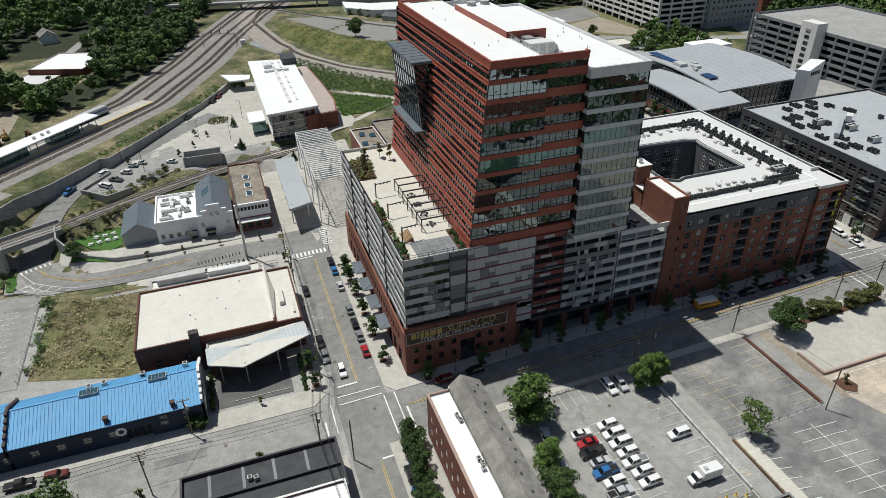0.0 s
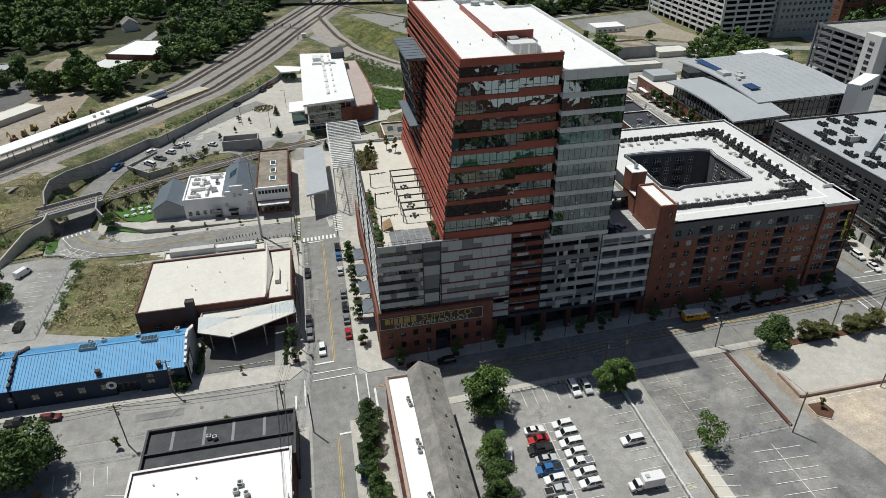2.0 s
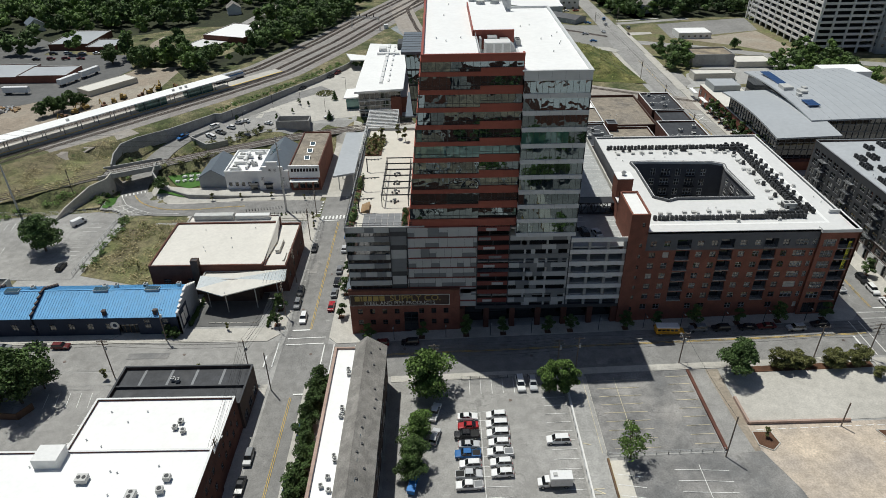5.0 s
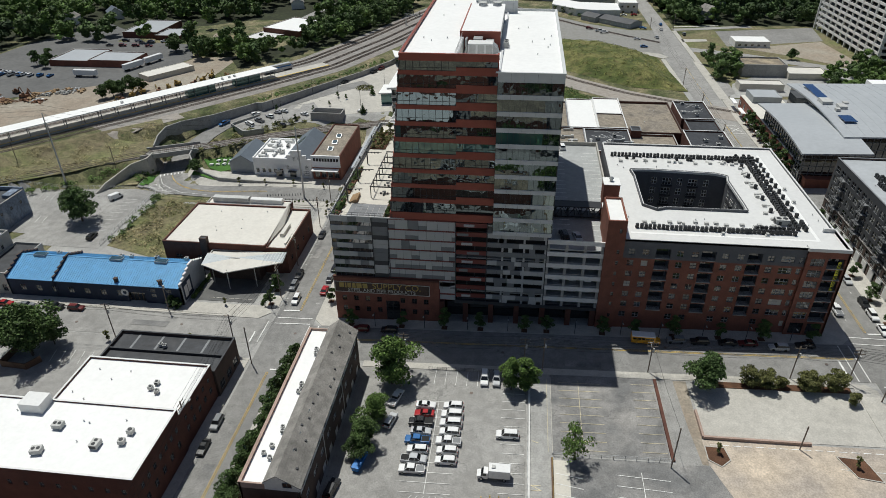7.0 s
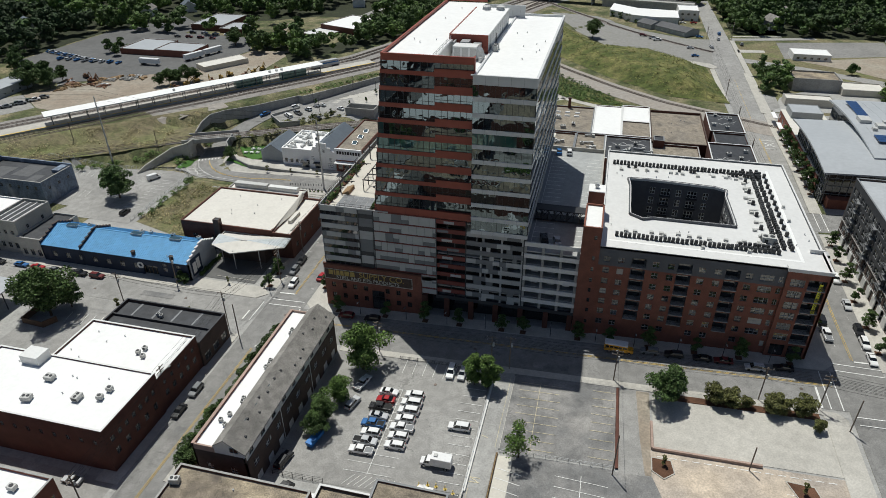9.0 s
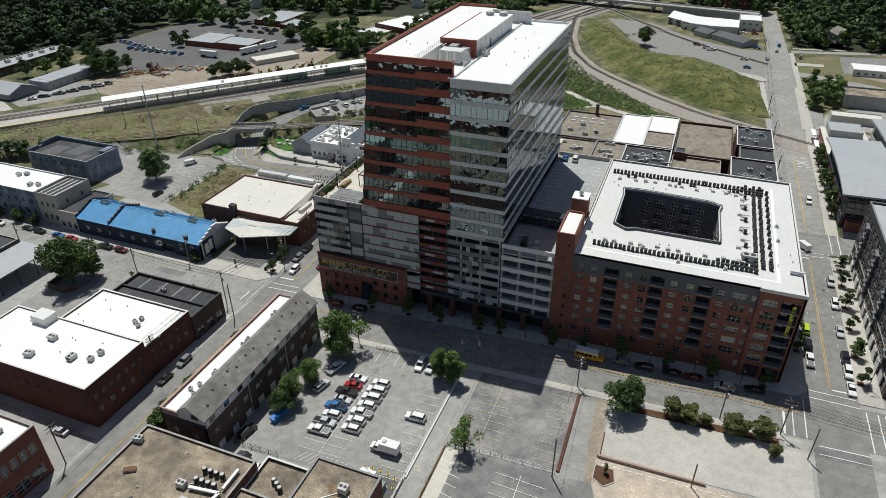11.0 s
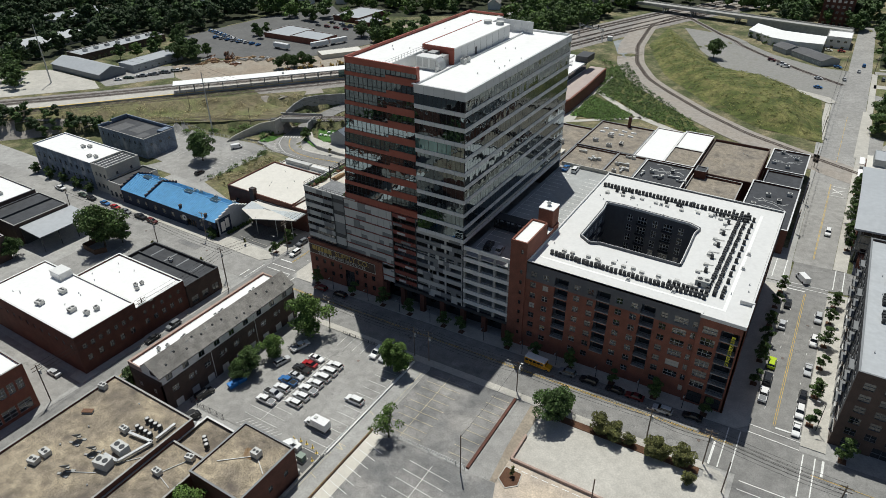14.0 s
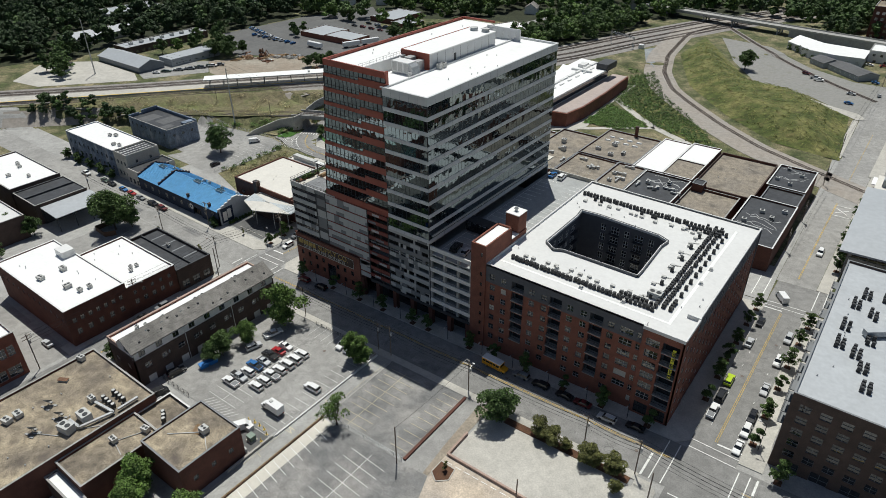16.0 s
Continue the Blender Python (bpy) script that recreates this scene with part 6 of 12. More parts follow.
def block(name, label, category, x0, y0, x1, y1, zt, wall, roof, zb=None, parapet=0.7, coping=None, windows=None, frame_mat="panel_mid", nx=2, ny=2, turn=0, pane="glass_window", far=False):
    """A flat-roofed building: walls with openings, roof, coping and windows."""
    cx, cy = (x0 + x1) / 2, (y0 + y1) / 2
    zb = gz(cx, cy) - 1.5 if zb is None else zb
    t = thing(name, label, category, at=(cx, cy, 0), turn=turn)
    a, b, c, d = x0 - cx, y0 - cy, x1 - cx, y1 - cy
    sides = dict(S=(Side((a, b, 0), 0), c - a), E=(Side((c, b, 0), 90), d - b), N=(Side((c, d, 0), 180), c - a), W=(Side((a, d, 0), -90), d - b))
    for k, (sd, w) in sides.items():
        hs = [h for h in (windows or {}).get(k, []) if h[0] >= 0 and h[1] <= w]
        bm = B()
        inset = 0.35
        if k in "SN":
            sd.wall(bm, w, zb, zt + parapet, hs, inset)
        else:
            s2 = Side(sd.p(inset, 0), sd.angle)
            s2.wall(bm, w - 2 * inset, zb, zt + parapet, [(h[0] - inset, h[1] - inset, h[2], h[3]) for h in hs], inset)
        part("wall", bm, M[wall], t)
        for h in hs:
            window(sd, *h, t, M[frame_mat], M[pane], nx, ny, 0.14, far=far or cy > 200)
    bm = B()
    box(bm, a + 0.35, b + 0.35, zt - 0.3, c - 0.35, d - 0.35, zt)
    part("roof", bm, M[roof], t)
    if parapet > 0.15:
        bm = B()
        ringwall(bm, a - 0.05, b - 0.05, c + 0.05, d + 0.05, zt + parapet, zt + parapet + 0.1, 0.45)
        part("coping", bm, M[coping or "concrete_grey"], t)
    return t


def units(z, spots_, label, group, size=(1.6, 1.2, 1.2)):
    for i, (x, y) in enumerate(spots_):
        roof_unit(x, y, z, *size, label, group, turn=(0, 12, 90, -8)[i % 4])


# brick warehouse row with white roofs, west of the street
block("brick_warehouse", "dark brick warehouse with a bright white roof", "warehouse", -66, -69, -22.3, -50.3, 9.4, "brick_dark", "roof_white", windows=dict(
    E=spread(18.7, 7, 1.1, 4.8, 1.5) + spread(18.7, 5, 1.3, 0.6, 1.9), S=spread(43.7, 12, 1.0, 5, 1.4)), parapet=0.35, coping="steel_white")
block("brick_store", "brick store with a white roof between two warehouses", "store", -53.5, -50.3, -22.6, -33.5, 7.0, "brick_dark", "roof_white", windows=dict(E=spread(16.8, 5, 1.3, 0.6, 1.7) + spread(16.8, 5, 1.0, 4.1, 1.3)), parapet=0.5, coping="steel_white")
block("black_roofed_store", "low brick store with a black roof and grey shopfront", "store", -53, -33.5, -22.0, -20.6, 4.6, "brick_brown", "roof_black", windows=dict(
    E=spread(12.9, 3, 2.6, -1.8, 2.4, 0.4), N=spread(31, 8, 1.4, 0, 1.6)), parapet=0.8, coping="roof_black")
bm = B()
box(bm, -52.6, -27.6, 4.6, -22.4, -27.2, 5.3)
tagged(part("roof_upstand", bm, M["roof_black"]), "black upstand across a bitumen roof", "upstand", "", "structure")
bm = B()
for x in (-48, -41.5, -35.5, -29):
    box(bm, x, -27.2, 4.61, x + 0.6, -21, 4.63)
tagged(part("roof_patches", bm, M["panel_mid"]), "pale patch strips on a bitumen roof", "patch", "", "structure")
units(9.4, [(-45, -57.6), (-45.2, -64.4), (-34.2, -61.6)], "grey vented rooftop unit on a white roof", "units on the warehouse roof", (2.1, 1.7, 1.3))
units(9.4, [(-28.8, -57.6), (-29.2, -60.4)], "small grey rooftop fan on a white roof", "fans on the warehouse roof", (1.3, 1.2, 1.3))
units(7.0, [(-33, -42.5), (-31, -43.5), (-32.3, -40.8)], "small round condenser on a white roof", "units on the store roof", (1.0, 1.0, 1.1))
units(4.6, [(-40, -25), (-38.8, -25.4)], "small condenser on a black roof", "units on the black roof", (0.9, 0.9, 1.0))
bm = B()
box(bm, -56, -54.5, 9.3, -51, -50.5, 11.8)
tagged(part("roof_hatch_house", bm, M["steel_white"]), "white roof hatch house on the warehouse", "hatch house")

# terrace with a half-pitched roof
row_ = thing("terrace_house", "long dark brick terrace with grey shingle slope and white flat roof", "terrace house")
RX0, RX1, RY0, RY1, RZ = -1.6, 10.4, -67.4, -20.2, 9.5
sd = Side((RX1, RY0, 0), 90)
hs = []
for k in range(9):
    u = 2.6 + k * 5.1
    hs += [(u, u + 1.5, 3.4, 5.0), (u + 1.9, u + 2.5, 3.6, 5.0)] if k % 2 else [(u, u + 1.9, 3.3, 5.0)]
    hs += [(u, u + 2.3, -1.9, 0.5)]
bm = B()
sd.wall(bm, RY1 - RY0, -3.5, 7.1, hs, 0.35)
part("wall", bm, M["brick_brown"], row_)
for h in hs:
    window(sd, *h, row_, M["steel_white"], M["glass_window"] if h[2] > 0 else M["white_wall"], 2, 2 if h[2] > 0 else 1, 0.12)
hs2 = [(1.8 + k * 5.1, 3.6 + k * 5.1, 7.5, 9.2) for k in range(9)]
bm = B()
sd2 = Side((RX1 - 0.15, RY0, 0), 90)
sd2.wall(bm, RY1 - RY0, 7.1, RZ + 0.3, hs2, 0.3)
part("upper_wall", bm, M["white_wall"], row_, "white clad upper storey")
for h in hs2:
    window(sd2, *h, row_, M["slate_metal"], M["glass_window"], 2, 1, 0.1)
bm = B()
wsd = Side((RX0, RY1, 0), -90)
hs3 = spread(47.2, 14, 1.2, 4.2, 1.7) + spread(47.2, 14, 1.2, 0.4, 1.7)
wsd.wall(bm, 47.2, -3.5, RZ + 0.5, hs3, 0.35)
part("west_wall", bm, M["brick"], row_)
for h in hs3:
    window(wsd, *h, row_, M["steel_white"], M["glass_window"], 2, 2, 0.12)
for y, ang, x in ((RY0, 0, RX0), (RY1, 180, RX1)):
    e_ = Side((x, y, 0), ang)
    bm = B()
    h_ = [(2.5, 3.9, 3.4, 5.0), (8.0, 9.4, 3.4, 5.0), (4.5, 5.7, -1.5, 0.8)]
    e_.wall(bm, RX1 - RX0, -3.5, RZ - 0.9, h_, 0.35)
    part("end_wall", bm, M["brick_brown"], row_)
    for h in h_:
        window(e_, *h, row_, M["steel_white"], M["glass_window"], 2, 2, 0.12)
    bm = B()
    off = 0.05 if y == RY0 else -0.05
    prism_pts = [(3.2, RZ - 0.9), (RX1 - 0.1, RZ - 0.9), (RX1 - 0.1, RZ + 0.3), (6.3, 12.8), (3.2, 10.6)]
    y1 = y + (0.35 if y == RY0 else -0.35)
    hexa(bm, [(px, y + off, pz) for px, pz in prism_pts], [(px, y1, pz) for px, pz in prism_pts])
    part("gable", bm, M["white_wall"], row_)
    gw = Side((7.2 if y == RY0 else 9.4, y, 0), ang)
    window(gw, 0, 1.8, 9.7, 11.0, row_, M["slate_metal"], M["glass_window"], 2, 1, -0.06)
bm = B()
hexa(bm, [(6.2, RY0 - 0.3, 12.9), (RX1 + 0.45, RY0 - 0.3, 9.7), (RX1 + 0.45, RY1 + 0.3, 9.7), (6.2, RY1 + 0.3, 12.9)],
     [(6.2, RY0 - 0.3, 13.1), (RX1 + 0.45, RY0 - 0.3, 9.95), (RX1 + 0.45, RY1 + 0.3, 9.95), (6.2, RY1 + 0.3, 13.1)])
hexa(bm, [(3.4, RY0 - 0.1, 10.6), (6.25, RY0 - 0.3, 12.9), (6.25, RY1 + 0.3, 12.9), (3.4, RY1 + 0.1, 10.6)],
     [(3.4, RY0 - 0.1, 10.8), (6.25, RY0 - 0.3, 13.1), (6.25, RY1 + 0.3, 13.1), (3.4, RY1 + 0.1, 10.8)])
part("shingle_roof", bm, M["shingle"], row_, "grey shingle roof slope")
bm = B()
box(bm, RX0 + 0.3, RY0 + 0.3, RZ - 0.3, 3.6, RY1 - 0.3, RZ)
part("flat_roof", bm, M["roof_white"], row_, "white flat roof strip")
bm = B()
box(bm, 3.35, RY0 + 0.1, RZ - 0.2, 3.5, RY1 - 0.1, 10.7)
part("upstand", bm, M["shingle"], row_)
bm = B()
box(bm, RX0 - 0.15, RY0, RZ + 0.5, RX0 + 0.5, RY1, RZ + 0.66)
box(bm, RX0 - 0.05, RY1 - 0.35, RZ - 0.5, 3.5, RY1, RZ + 0.6)
box(bm, RX0 - 0.05, RY0, RZ - 0.9, 3.5, RY0 + 0.35, RZ + 0.6)
part("coping", bm, M["brick_pink"], row_)
bm = B()
for y in (-52.0, -36.3):
    box(bm, RX1, y, -3, RX1 + 0.12, y + 0.12, 9.7)
part("downpipe", bm, M["steel_white"], row_)
units(RZ, [(2.4, -28), (2.6, -29.5), (2.4, -40), (2.7, -41.2), (2.4, -42.4), (2.4, -53), (2.7, -54), (2.4, -61), (1.8, -58), (0.8, -60)], "small dark condenser on the flat roof strip", "condensers on the terrace", (0.8, 0.8, 0.9))
rvt = random.Random(17)
for k in range(14):
    y, x = -64 + k * 3.2 + rvt.uniform(-0.6, 0.6), rvt.uniform(6.9, 9.6)
    z = 13.1 - (x - 6.2) * 0.675
    t = thing("roof_vent", "small dark vent on the shingle slope", "vent pipe", "vents on the shingle slope", at=(x, y, z))
    bm = B()
    box(bm, -0.22, -0.22, -0.15, 0.22, 0.22, 0.22)
    part("hood", bm, M["unit_dark"], t)
for k in range(9):
    bm = B()
    x_ = RX1 + 0.45 - 0.52 * (k + 0.15)
    box(bm, x_ - 0.03, RY0 - 0.3, 9.95 + (RX1 + 0.45 - x_) * 0.675 - 0.01, x_ + 0.03, RY1 + 0.3, 9.95 + (RX1 + 0.45 - x_) * 0.675 + 0.035)
    part("shingle_course", bm, M["shingle"], row_)
sk = B()
for y in (-61, -56.5, -50.5):
    hexa(sk, [(7.4, y, 12.15), (8.5, y, 11.25), (8.5, y + 0.9, 11.25), (7.4, y + 0.9, 12.15)], [(7.4, y, 12.3), (8.5, y, 11.4), (8.5, y + 0.9, 11.4), (7.4, y + 0.9, 12.3)])
part("skylight", sk, M["skylight"], row_)

# brown-roofed foreground buildings
block("gravel_roofed_hall", "large low building with a weathered gravel roof", "building", -2, -120, 26.5, -71.2, 7.8, "brick_dark", "roof_gravel", parapet=0.5, coping="concrete_grey")
block("gravel_roofed_wing", "lower wing with a weathered gravel roof", "building", 26.5, -96, 37.6, -77, 6.4, "brick_dark", "roof_gravel", parapet=0.5, coping="concrete_grey")
block("gravel_roofed_link", "low link building with pale parapets", "building", 26.5, -76.9, 38.0, -67.5, 5.2, "brick_brown", "roof_gravel", parapet=0.7, coping="roof_apt")
block("gravel_roofed_annex", "brick annex with rust-stained gravel roof", "building", 38.2, -82, 52.8, -66, 8.6, "brick_dark", "roof_gravel", parapet=0.35, coping="panel_mid", windows=dict(E=spread(16, 3, 1.2, 3.5, 1.4)))
block("white_roofed_lean_to", "low lean-to with a white roof", "building", 26.5, -99, 44, -96.1, 4.5, "brick_brown", "roof_white", parapet=0.3)
units(7.8, [(20.6, -85.6), (20.9, -90.0)], "large grey rooftop unit with two fans on gravel", "large units on the gravel roof", (3.4, 2.3, 2.2))
units(7.8, [(7.0, -94.6), (7.0, -97.1)], "tan rooftop unit on the gravel roof", "tan units on the gravel roof", (2.2, 1.7, 1.3))
units(7.8, [(16.1, -81.5), (-0.6, -75.4)], "small grey rooftop unit on gravel", "small units on the gravel roof", (1.9, 1.3, 1.5))
units(8.6, [(47.3, -71.6)], "grey rooftop unit standing in a rust stain", "units on the annex roof", (1.9, 1.7, 1.7))
units(6.4, [(31.0, -84.8), (34.0, -78.6)], "grey rooftop unit on the lower wing", "units on the wing roof", (1.9, 1.3, 1.4))
for k, (x, y) in enumerate([(18.2 + 1.45 * (i % 4), -77.0 - 2.6 * (i // 4)) for i in range(8)] + [(31.4, -72.6), (32.5, -73.2), (33.6, -73.9)]):
    t = thing("condenser", "round black condenser on a steel rail", "condenser", "round condensers on the gravel roof", at=(x, y, 7.8 if k < 8 else 5.2))
    b = B()
    cyl(b, 0, 0, 0.3, 1.45, 0.55, 14)
    part("case", b, M["unit_dark"], t)
    b = B()
    cyl(b, 0, 0, 1.45, 1.52, 0.42, 14)
    part("fan_grille", b, M["unit"], t)
    b = B()
    box(b, -0.5, -0.3, 0, 0.5, 0.3, 0.3)
    part("rail", b, M["galv"], t)
for x, y in ((9.5, -88.7), (15.5, -89.1), (15.3, -95.1)):
    t = thing("satellite_dish", "pale satellite dish on a ballasted mount", "satellite dish", "dishes on the gravel roof", at=(x, y, 7.8), turn=20)
    b = B()
    n = 16
    rings = [[(r * math.cos(2 * math.pi * k / n), r * math.sin(2 * math.pi * k / n), 0.45 * r * r) for k in range(n)] for r in (0.15, 0.6, 1.05)]
    vs = [[b.verts.new(p) for p in r_] for r_ in rings]
    b.faces.new(vs[0])
    for a_, c_ in zip(vs, vs[1:]):
        for k in range(n):
            b.faces.new([a_[k], a_[(k + 1) % n], c_[(k + 1) % n], c_[k]])
    bmesh.ops.solidify(b, geom=b.faces[:], thickness=0.05)
    bmesh.ops.transform(b, matrix=Matrix.Translation((0, 0, 1.4)) @ pose(0, 0, 0, 42, 0, 200), verts=b.verts)
    part("dish", b, M["panel_mid"], t)
    b = B()
    cyl(b, 0, 0, 0, 1.5, 0.07, 8)
    part("mast", b, M["galv"], t)
    for k in range(4):
        b = B()
        q = (1.3 * math.cos(k * 1.571 + 0.5), 1.3 * math.sin(k * 1.571 + 0.5))
        box(b, q[0] - 0.5, q[1] - 0.25, 0, q[0] + 0.5, q[1] + 0.25, 0.22)
        part("ballast_block", b, M["concrete_grey"], t)
t = thing("silver_duct", "long galvanised duct bending across the gravel roof", "duct")
for p_, q_ in (((17.9, -81.6, 8.6), (24.6, -80.7, 8.6)), ((24.6, -80.7, 8.6), (22.8, -88.0, 8.6)), ((22.8, -88.0, 8.6), (18.6, -88.2, 8.6)), ((24.6, -79.6, 8.6), (24.6, -74.5, 8.6))):
    b = B()
    beam(b, p_, q_, 0.6, 0.5)
    part("run", b, M["galv"], t)
for p_ in ((19, -81.4), (23.8, -80.8), (23.9, -84), (23, -87), (20, -88.1)):
    b = B()
    box(b, p_[0] - 0.1, p_[1] - 0.1, 7.8, p_[0] + 0.1, p_[1] + 0.1, 8.3)
    part("prop", b, M["galv"], t)
t = thing("roof_hatch", "rusty red roof hatch on the gravel roof", "hatch", at=(3.4, -82.2, 7.8), turn=30)
b = B()
box(b, -1.2, -0.5, 0, 1.2, 0.5, 0.5)
part("curb", b, M["galv"], t)
b = B()
box(b, -1.3, -0.6, 0.5, 1.3, 0.6, 0.62)
part("lid", b, M["rust"], t)
for p_, q_ in (((20.9, -90, 7.95), (26, -84, 7.95)), ((15.3, -95.1, 7.95), (20.9, -92, 7.95)), ((16, -81.5, 7.95), (18, -80, 7.95)), ((47.3, -71.6, 8.75), (52, -74.5, 8.75)), ((47.3, -71.6, 8.75), (41, -77, 8.75)), ((31, -84.8, 6.55), (36, -86, 6.55)), ((34, -78.6, 6.55), (31, -84.8, 6.55))):
    b = B()
    beam(b, p_, q_, 0.14, 0.12)
    tagged(part("roof_pipe", b, M["galv"]), "thin grey pipe across a gravel roof", "pipe", "pipes on the gravel roofs")
b = B()
prism(b, [(45.8 + 1.9 * (1 + 0.25 * math.sin(3 * a_)) * math.cos(a_), -71.9 + 1.7 * (1 + 0.3 * math.cos(2 * a_)) * math.sin(a_)) for a_ in np.linspace(0, 6.0, 15)], 8.55, 8.606)
tagged(part("rust_stain", b, M["rust_stain"]), "rust-brown stain round the rooftop unit", "stain", "", "structure")
block("corner_brick_shop", "two-storey red brick shop with tall windows", "shop", -60, -100, -22.1, -82.2, 10.6, "brick", "roof_white", parapet=0.6, windows=dict(
    E=spread(17.8, 7, 1.7, 4.6, 3.2) + spread(17.8, 4, 3.4, -1.9, 3.2), N=spread(38, 10, 1.3, 5, 2)), frame_mat="steel_white", nx=2, ny=3)
units(10.6, [(-28, -86), (-33, -88)], "grey rooftop unit on a white roof", "units on the shop roof")

# blue-roofed warehouse
bw = thing("blue_warehouse", "long navy warehouse with a ribbed bright blue metal roof", "warehouse")
BX0, BX1, BY0, BY1, BE, BR = -104, -48.2, 1.8, 17.0, 3.4, 6.6
s_ = Side((BX0, BY0, 0), 0)
hs = [(4 + 5.2 * k, 5.7 + 5.2 * k, -0.8, 1.2) for k in range(7)] + [(46, 47.6, -0.6, 0.7), (46, 47.6, 1.2, 2.4), (51, 52.6, -0.6, 0.7), (51, 52.6, 1.2, 2.4), (38.5, 44, -3.0, 0.8)]
bm = B()
s_.wall(bm, BX1 - BX0, -3.6, BE, hs, 0.35)
part("front_wall", bm, M["navy"], bw)
for h in hs[:-1]:
    window(s_, *h, bw, M["concrete_grey"], M["glass_window"], 2, 2, 0.12)
window(s_, *hs[-1], bw, M["timber"], M["glass_window"], 4, 1, 0.8, name="porch_door")
bm = B()
box(bm, BX0, BY1 - 0.35, -3.6, BX1, BY1, BE)
part("back_wall", bm, M["navy"], bw)
ym = (BY0 + BY1) / 2 + 1.0
for x in (BX0, -88.6, BX1 - 0.5):
    bm = B()
    hexa(bm, [(x, BY0, -3.6), (x + 0.5, BY0, -3.6), (x + 0.5, BY1, -3.6), (x, BY1, -3.6)], [(x, BY0, BE), (x + 0.5, BY0, BE), (x + 0.5, BY1, BE), (x, BY1, BE)])
    for k in range(5):
        a, b_ = BY0 + (ym - BY0) * k / 5, BY0 + (ym - BY0) * (k + 1) / 5
        top = BE + (BR - BE) * (k + 1) / 5 + 0.45
        box(bm, x, a, BE, x + 0.5, b_, top)
        a2, b2 = BY1 - (BY1 - ym) * k / 5, BY1 - (BY1 - ym) * (k + 1) / 5
        box(bm, x, b2, BE, x + 0.5, a2, top)
    part("stepped_gable", bm, M["navy"] if x < BX1 - 1 else M["pale_blue_wall"], bw, "stepped gable parapet")
    for k in range(5):
        top = BE + (BR - BE) * (k + 1) / 5 + 0.45
        for ya, yb in ((BY0 + (ym - BY0) * k / 5, BY0 + (ym - BY0) * (k + 1) / 5), (BY1 - (BY1 - ym) * (k + 1) / 5, BY1 - (BY1 - ym) * k / 5)):
            bm = B()
            box(bm, x - 0.05, ya, top, x + 0.55, yb, top + 0.12)
            part("coping_stone", bm, M["brick_brown"] if x < BX1 - 1 else M["white_wall"], bw)
for a, b_ in ((BX0 + 0.5, -88.6), (-88.1, BX1 - 0.5)):
    bm = B()
    hexa(bm, [(a, BY0 - 0.4, BE - 0.1), (b_, BY0 - 0.4, BE - 0.1), (b_, ym, BR - 0.1), (a, ym, BR - 0.1)], [(a, BY0 - 0.4, BE + 0.05), (b_, BY0 - 0.4, BE + 0.05), (b_, ym, BR + 0.05), (a, ym, BR + 0.05)])
    hexa(bm, [(a, ym, BR - 0.1), (b_, ym, BR - 0.1), (b_, BY1 + 0.2, BE - 0.1), (a, BY1 + 0.2, BE - 0.1)], [(a, ym, BR + 0.05), (b_, ym, BR + 0.05), (b_, BY1 + 0.2, BE + 0.05), (a, BY1 + 0.2, BE + 0.05)])
    part("roof", bm, M["blue_metal"], bw, "bright blue standing-seam roof")
    bm = B()
    for k in range(int((b_ - a) / 0.75)):
        x = a + 0.4 + k * 0.75
        beam(bm, (x, BY0 - 0.4, BE + 0.1), (x, ym, BR + 0.1), 0.09, 0.12)
        beam(bm, (x, ym, BR + 0.1), (x, BY1 + 0.2, BE + 0.1), 0.09, 0.12)
    beam(bm, (a, ym, BR + 0.1), (b_, ym, BR + 0.1), 0.4, 0.14)
    part("roof_ribs", bm, M["blue_metal"], bw)


def on_blue(y):
    return BE + (BR - BE) * ((y - BY0) / (ym - BY0) if y < ym else (BY1 - y) / (BY1 - ym)) + 0.06


units(on_blue(13.2) - 0.2, [(-72.5, 13.4), (-69.3, 13.6), (-61, 13.8), (-51.5, 14.0), (-93, 13.2)], "small round condenser on the blue roof", "condensers on the blue roof", (1.1, 1.1, 1.2))
for x in (-72, -57.5, -97):
    t = thing("ridge_skylight", "framed ridge skylight on the blue roof", "skylight", "skylights on the blue roof", at=(x, ym, BR))
    b = B()
    prism(b, [(-2, -0.9), (2, -0.9), (2, 0.9), (-2, 0.9)], -0.3, 0.45)
    part("frame", b, M["galv"], t)
    b = B()
    for k in range(5):
        box(b, -1.9 + 0.77 * k, -0.8, 0.45, -1.2 + 0.77 * k, 0.8, 0.5)
    part("pane", b, M["skylight"], t)
for x in (-68.5, -54.6):
    t = thing("chimney", "short dark brick chimney at the blue roof eave", "chimney", "chimneys on the blue roof", at=(x, 2.6, BE - 0.4))
    b = B()
    box(b, -0.45, -0.45, 0, 0.45, 0.45, 2.0)
    part("stack", b, M["brick_brown"], t)
    b = B()
    box(b, -0.55, -0.55, 2.0, 0.55, 0.55, 2.2)
    part("cap", b, M["brick_brown"], t)
mural = B()
Side((BX1, BY0, 0), 90).box(mural, 1.0, -2.0, 6.5, 4.2, 0, 0.04)
Side((BX1, BY0, 0), 90).box(mural, 1.8, -1.2, 3.6, 2.6, 0.04, 0.06, 1)
Side((BX1, BY0, 0), 90).box(mural, 3.9, -0.6, 5.6, 3.2, 0.04, 0.06, 1)
tagged(part("mural_panel", mural, [M["navy"], M["white_wall"]]), "painted navy and white mural panel on the gable", "mural")
rosette = B()
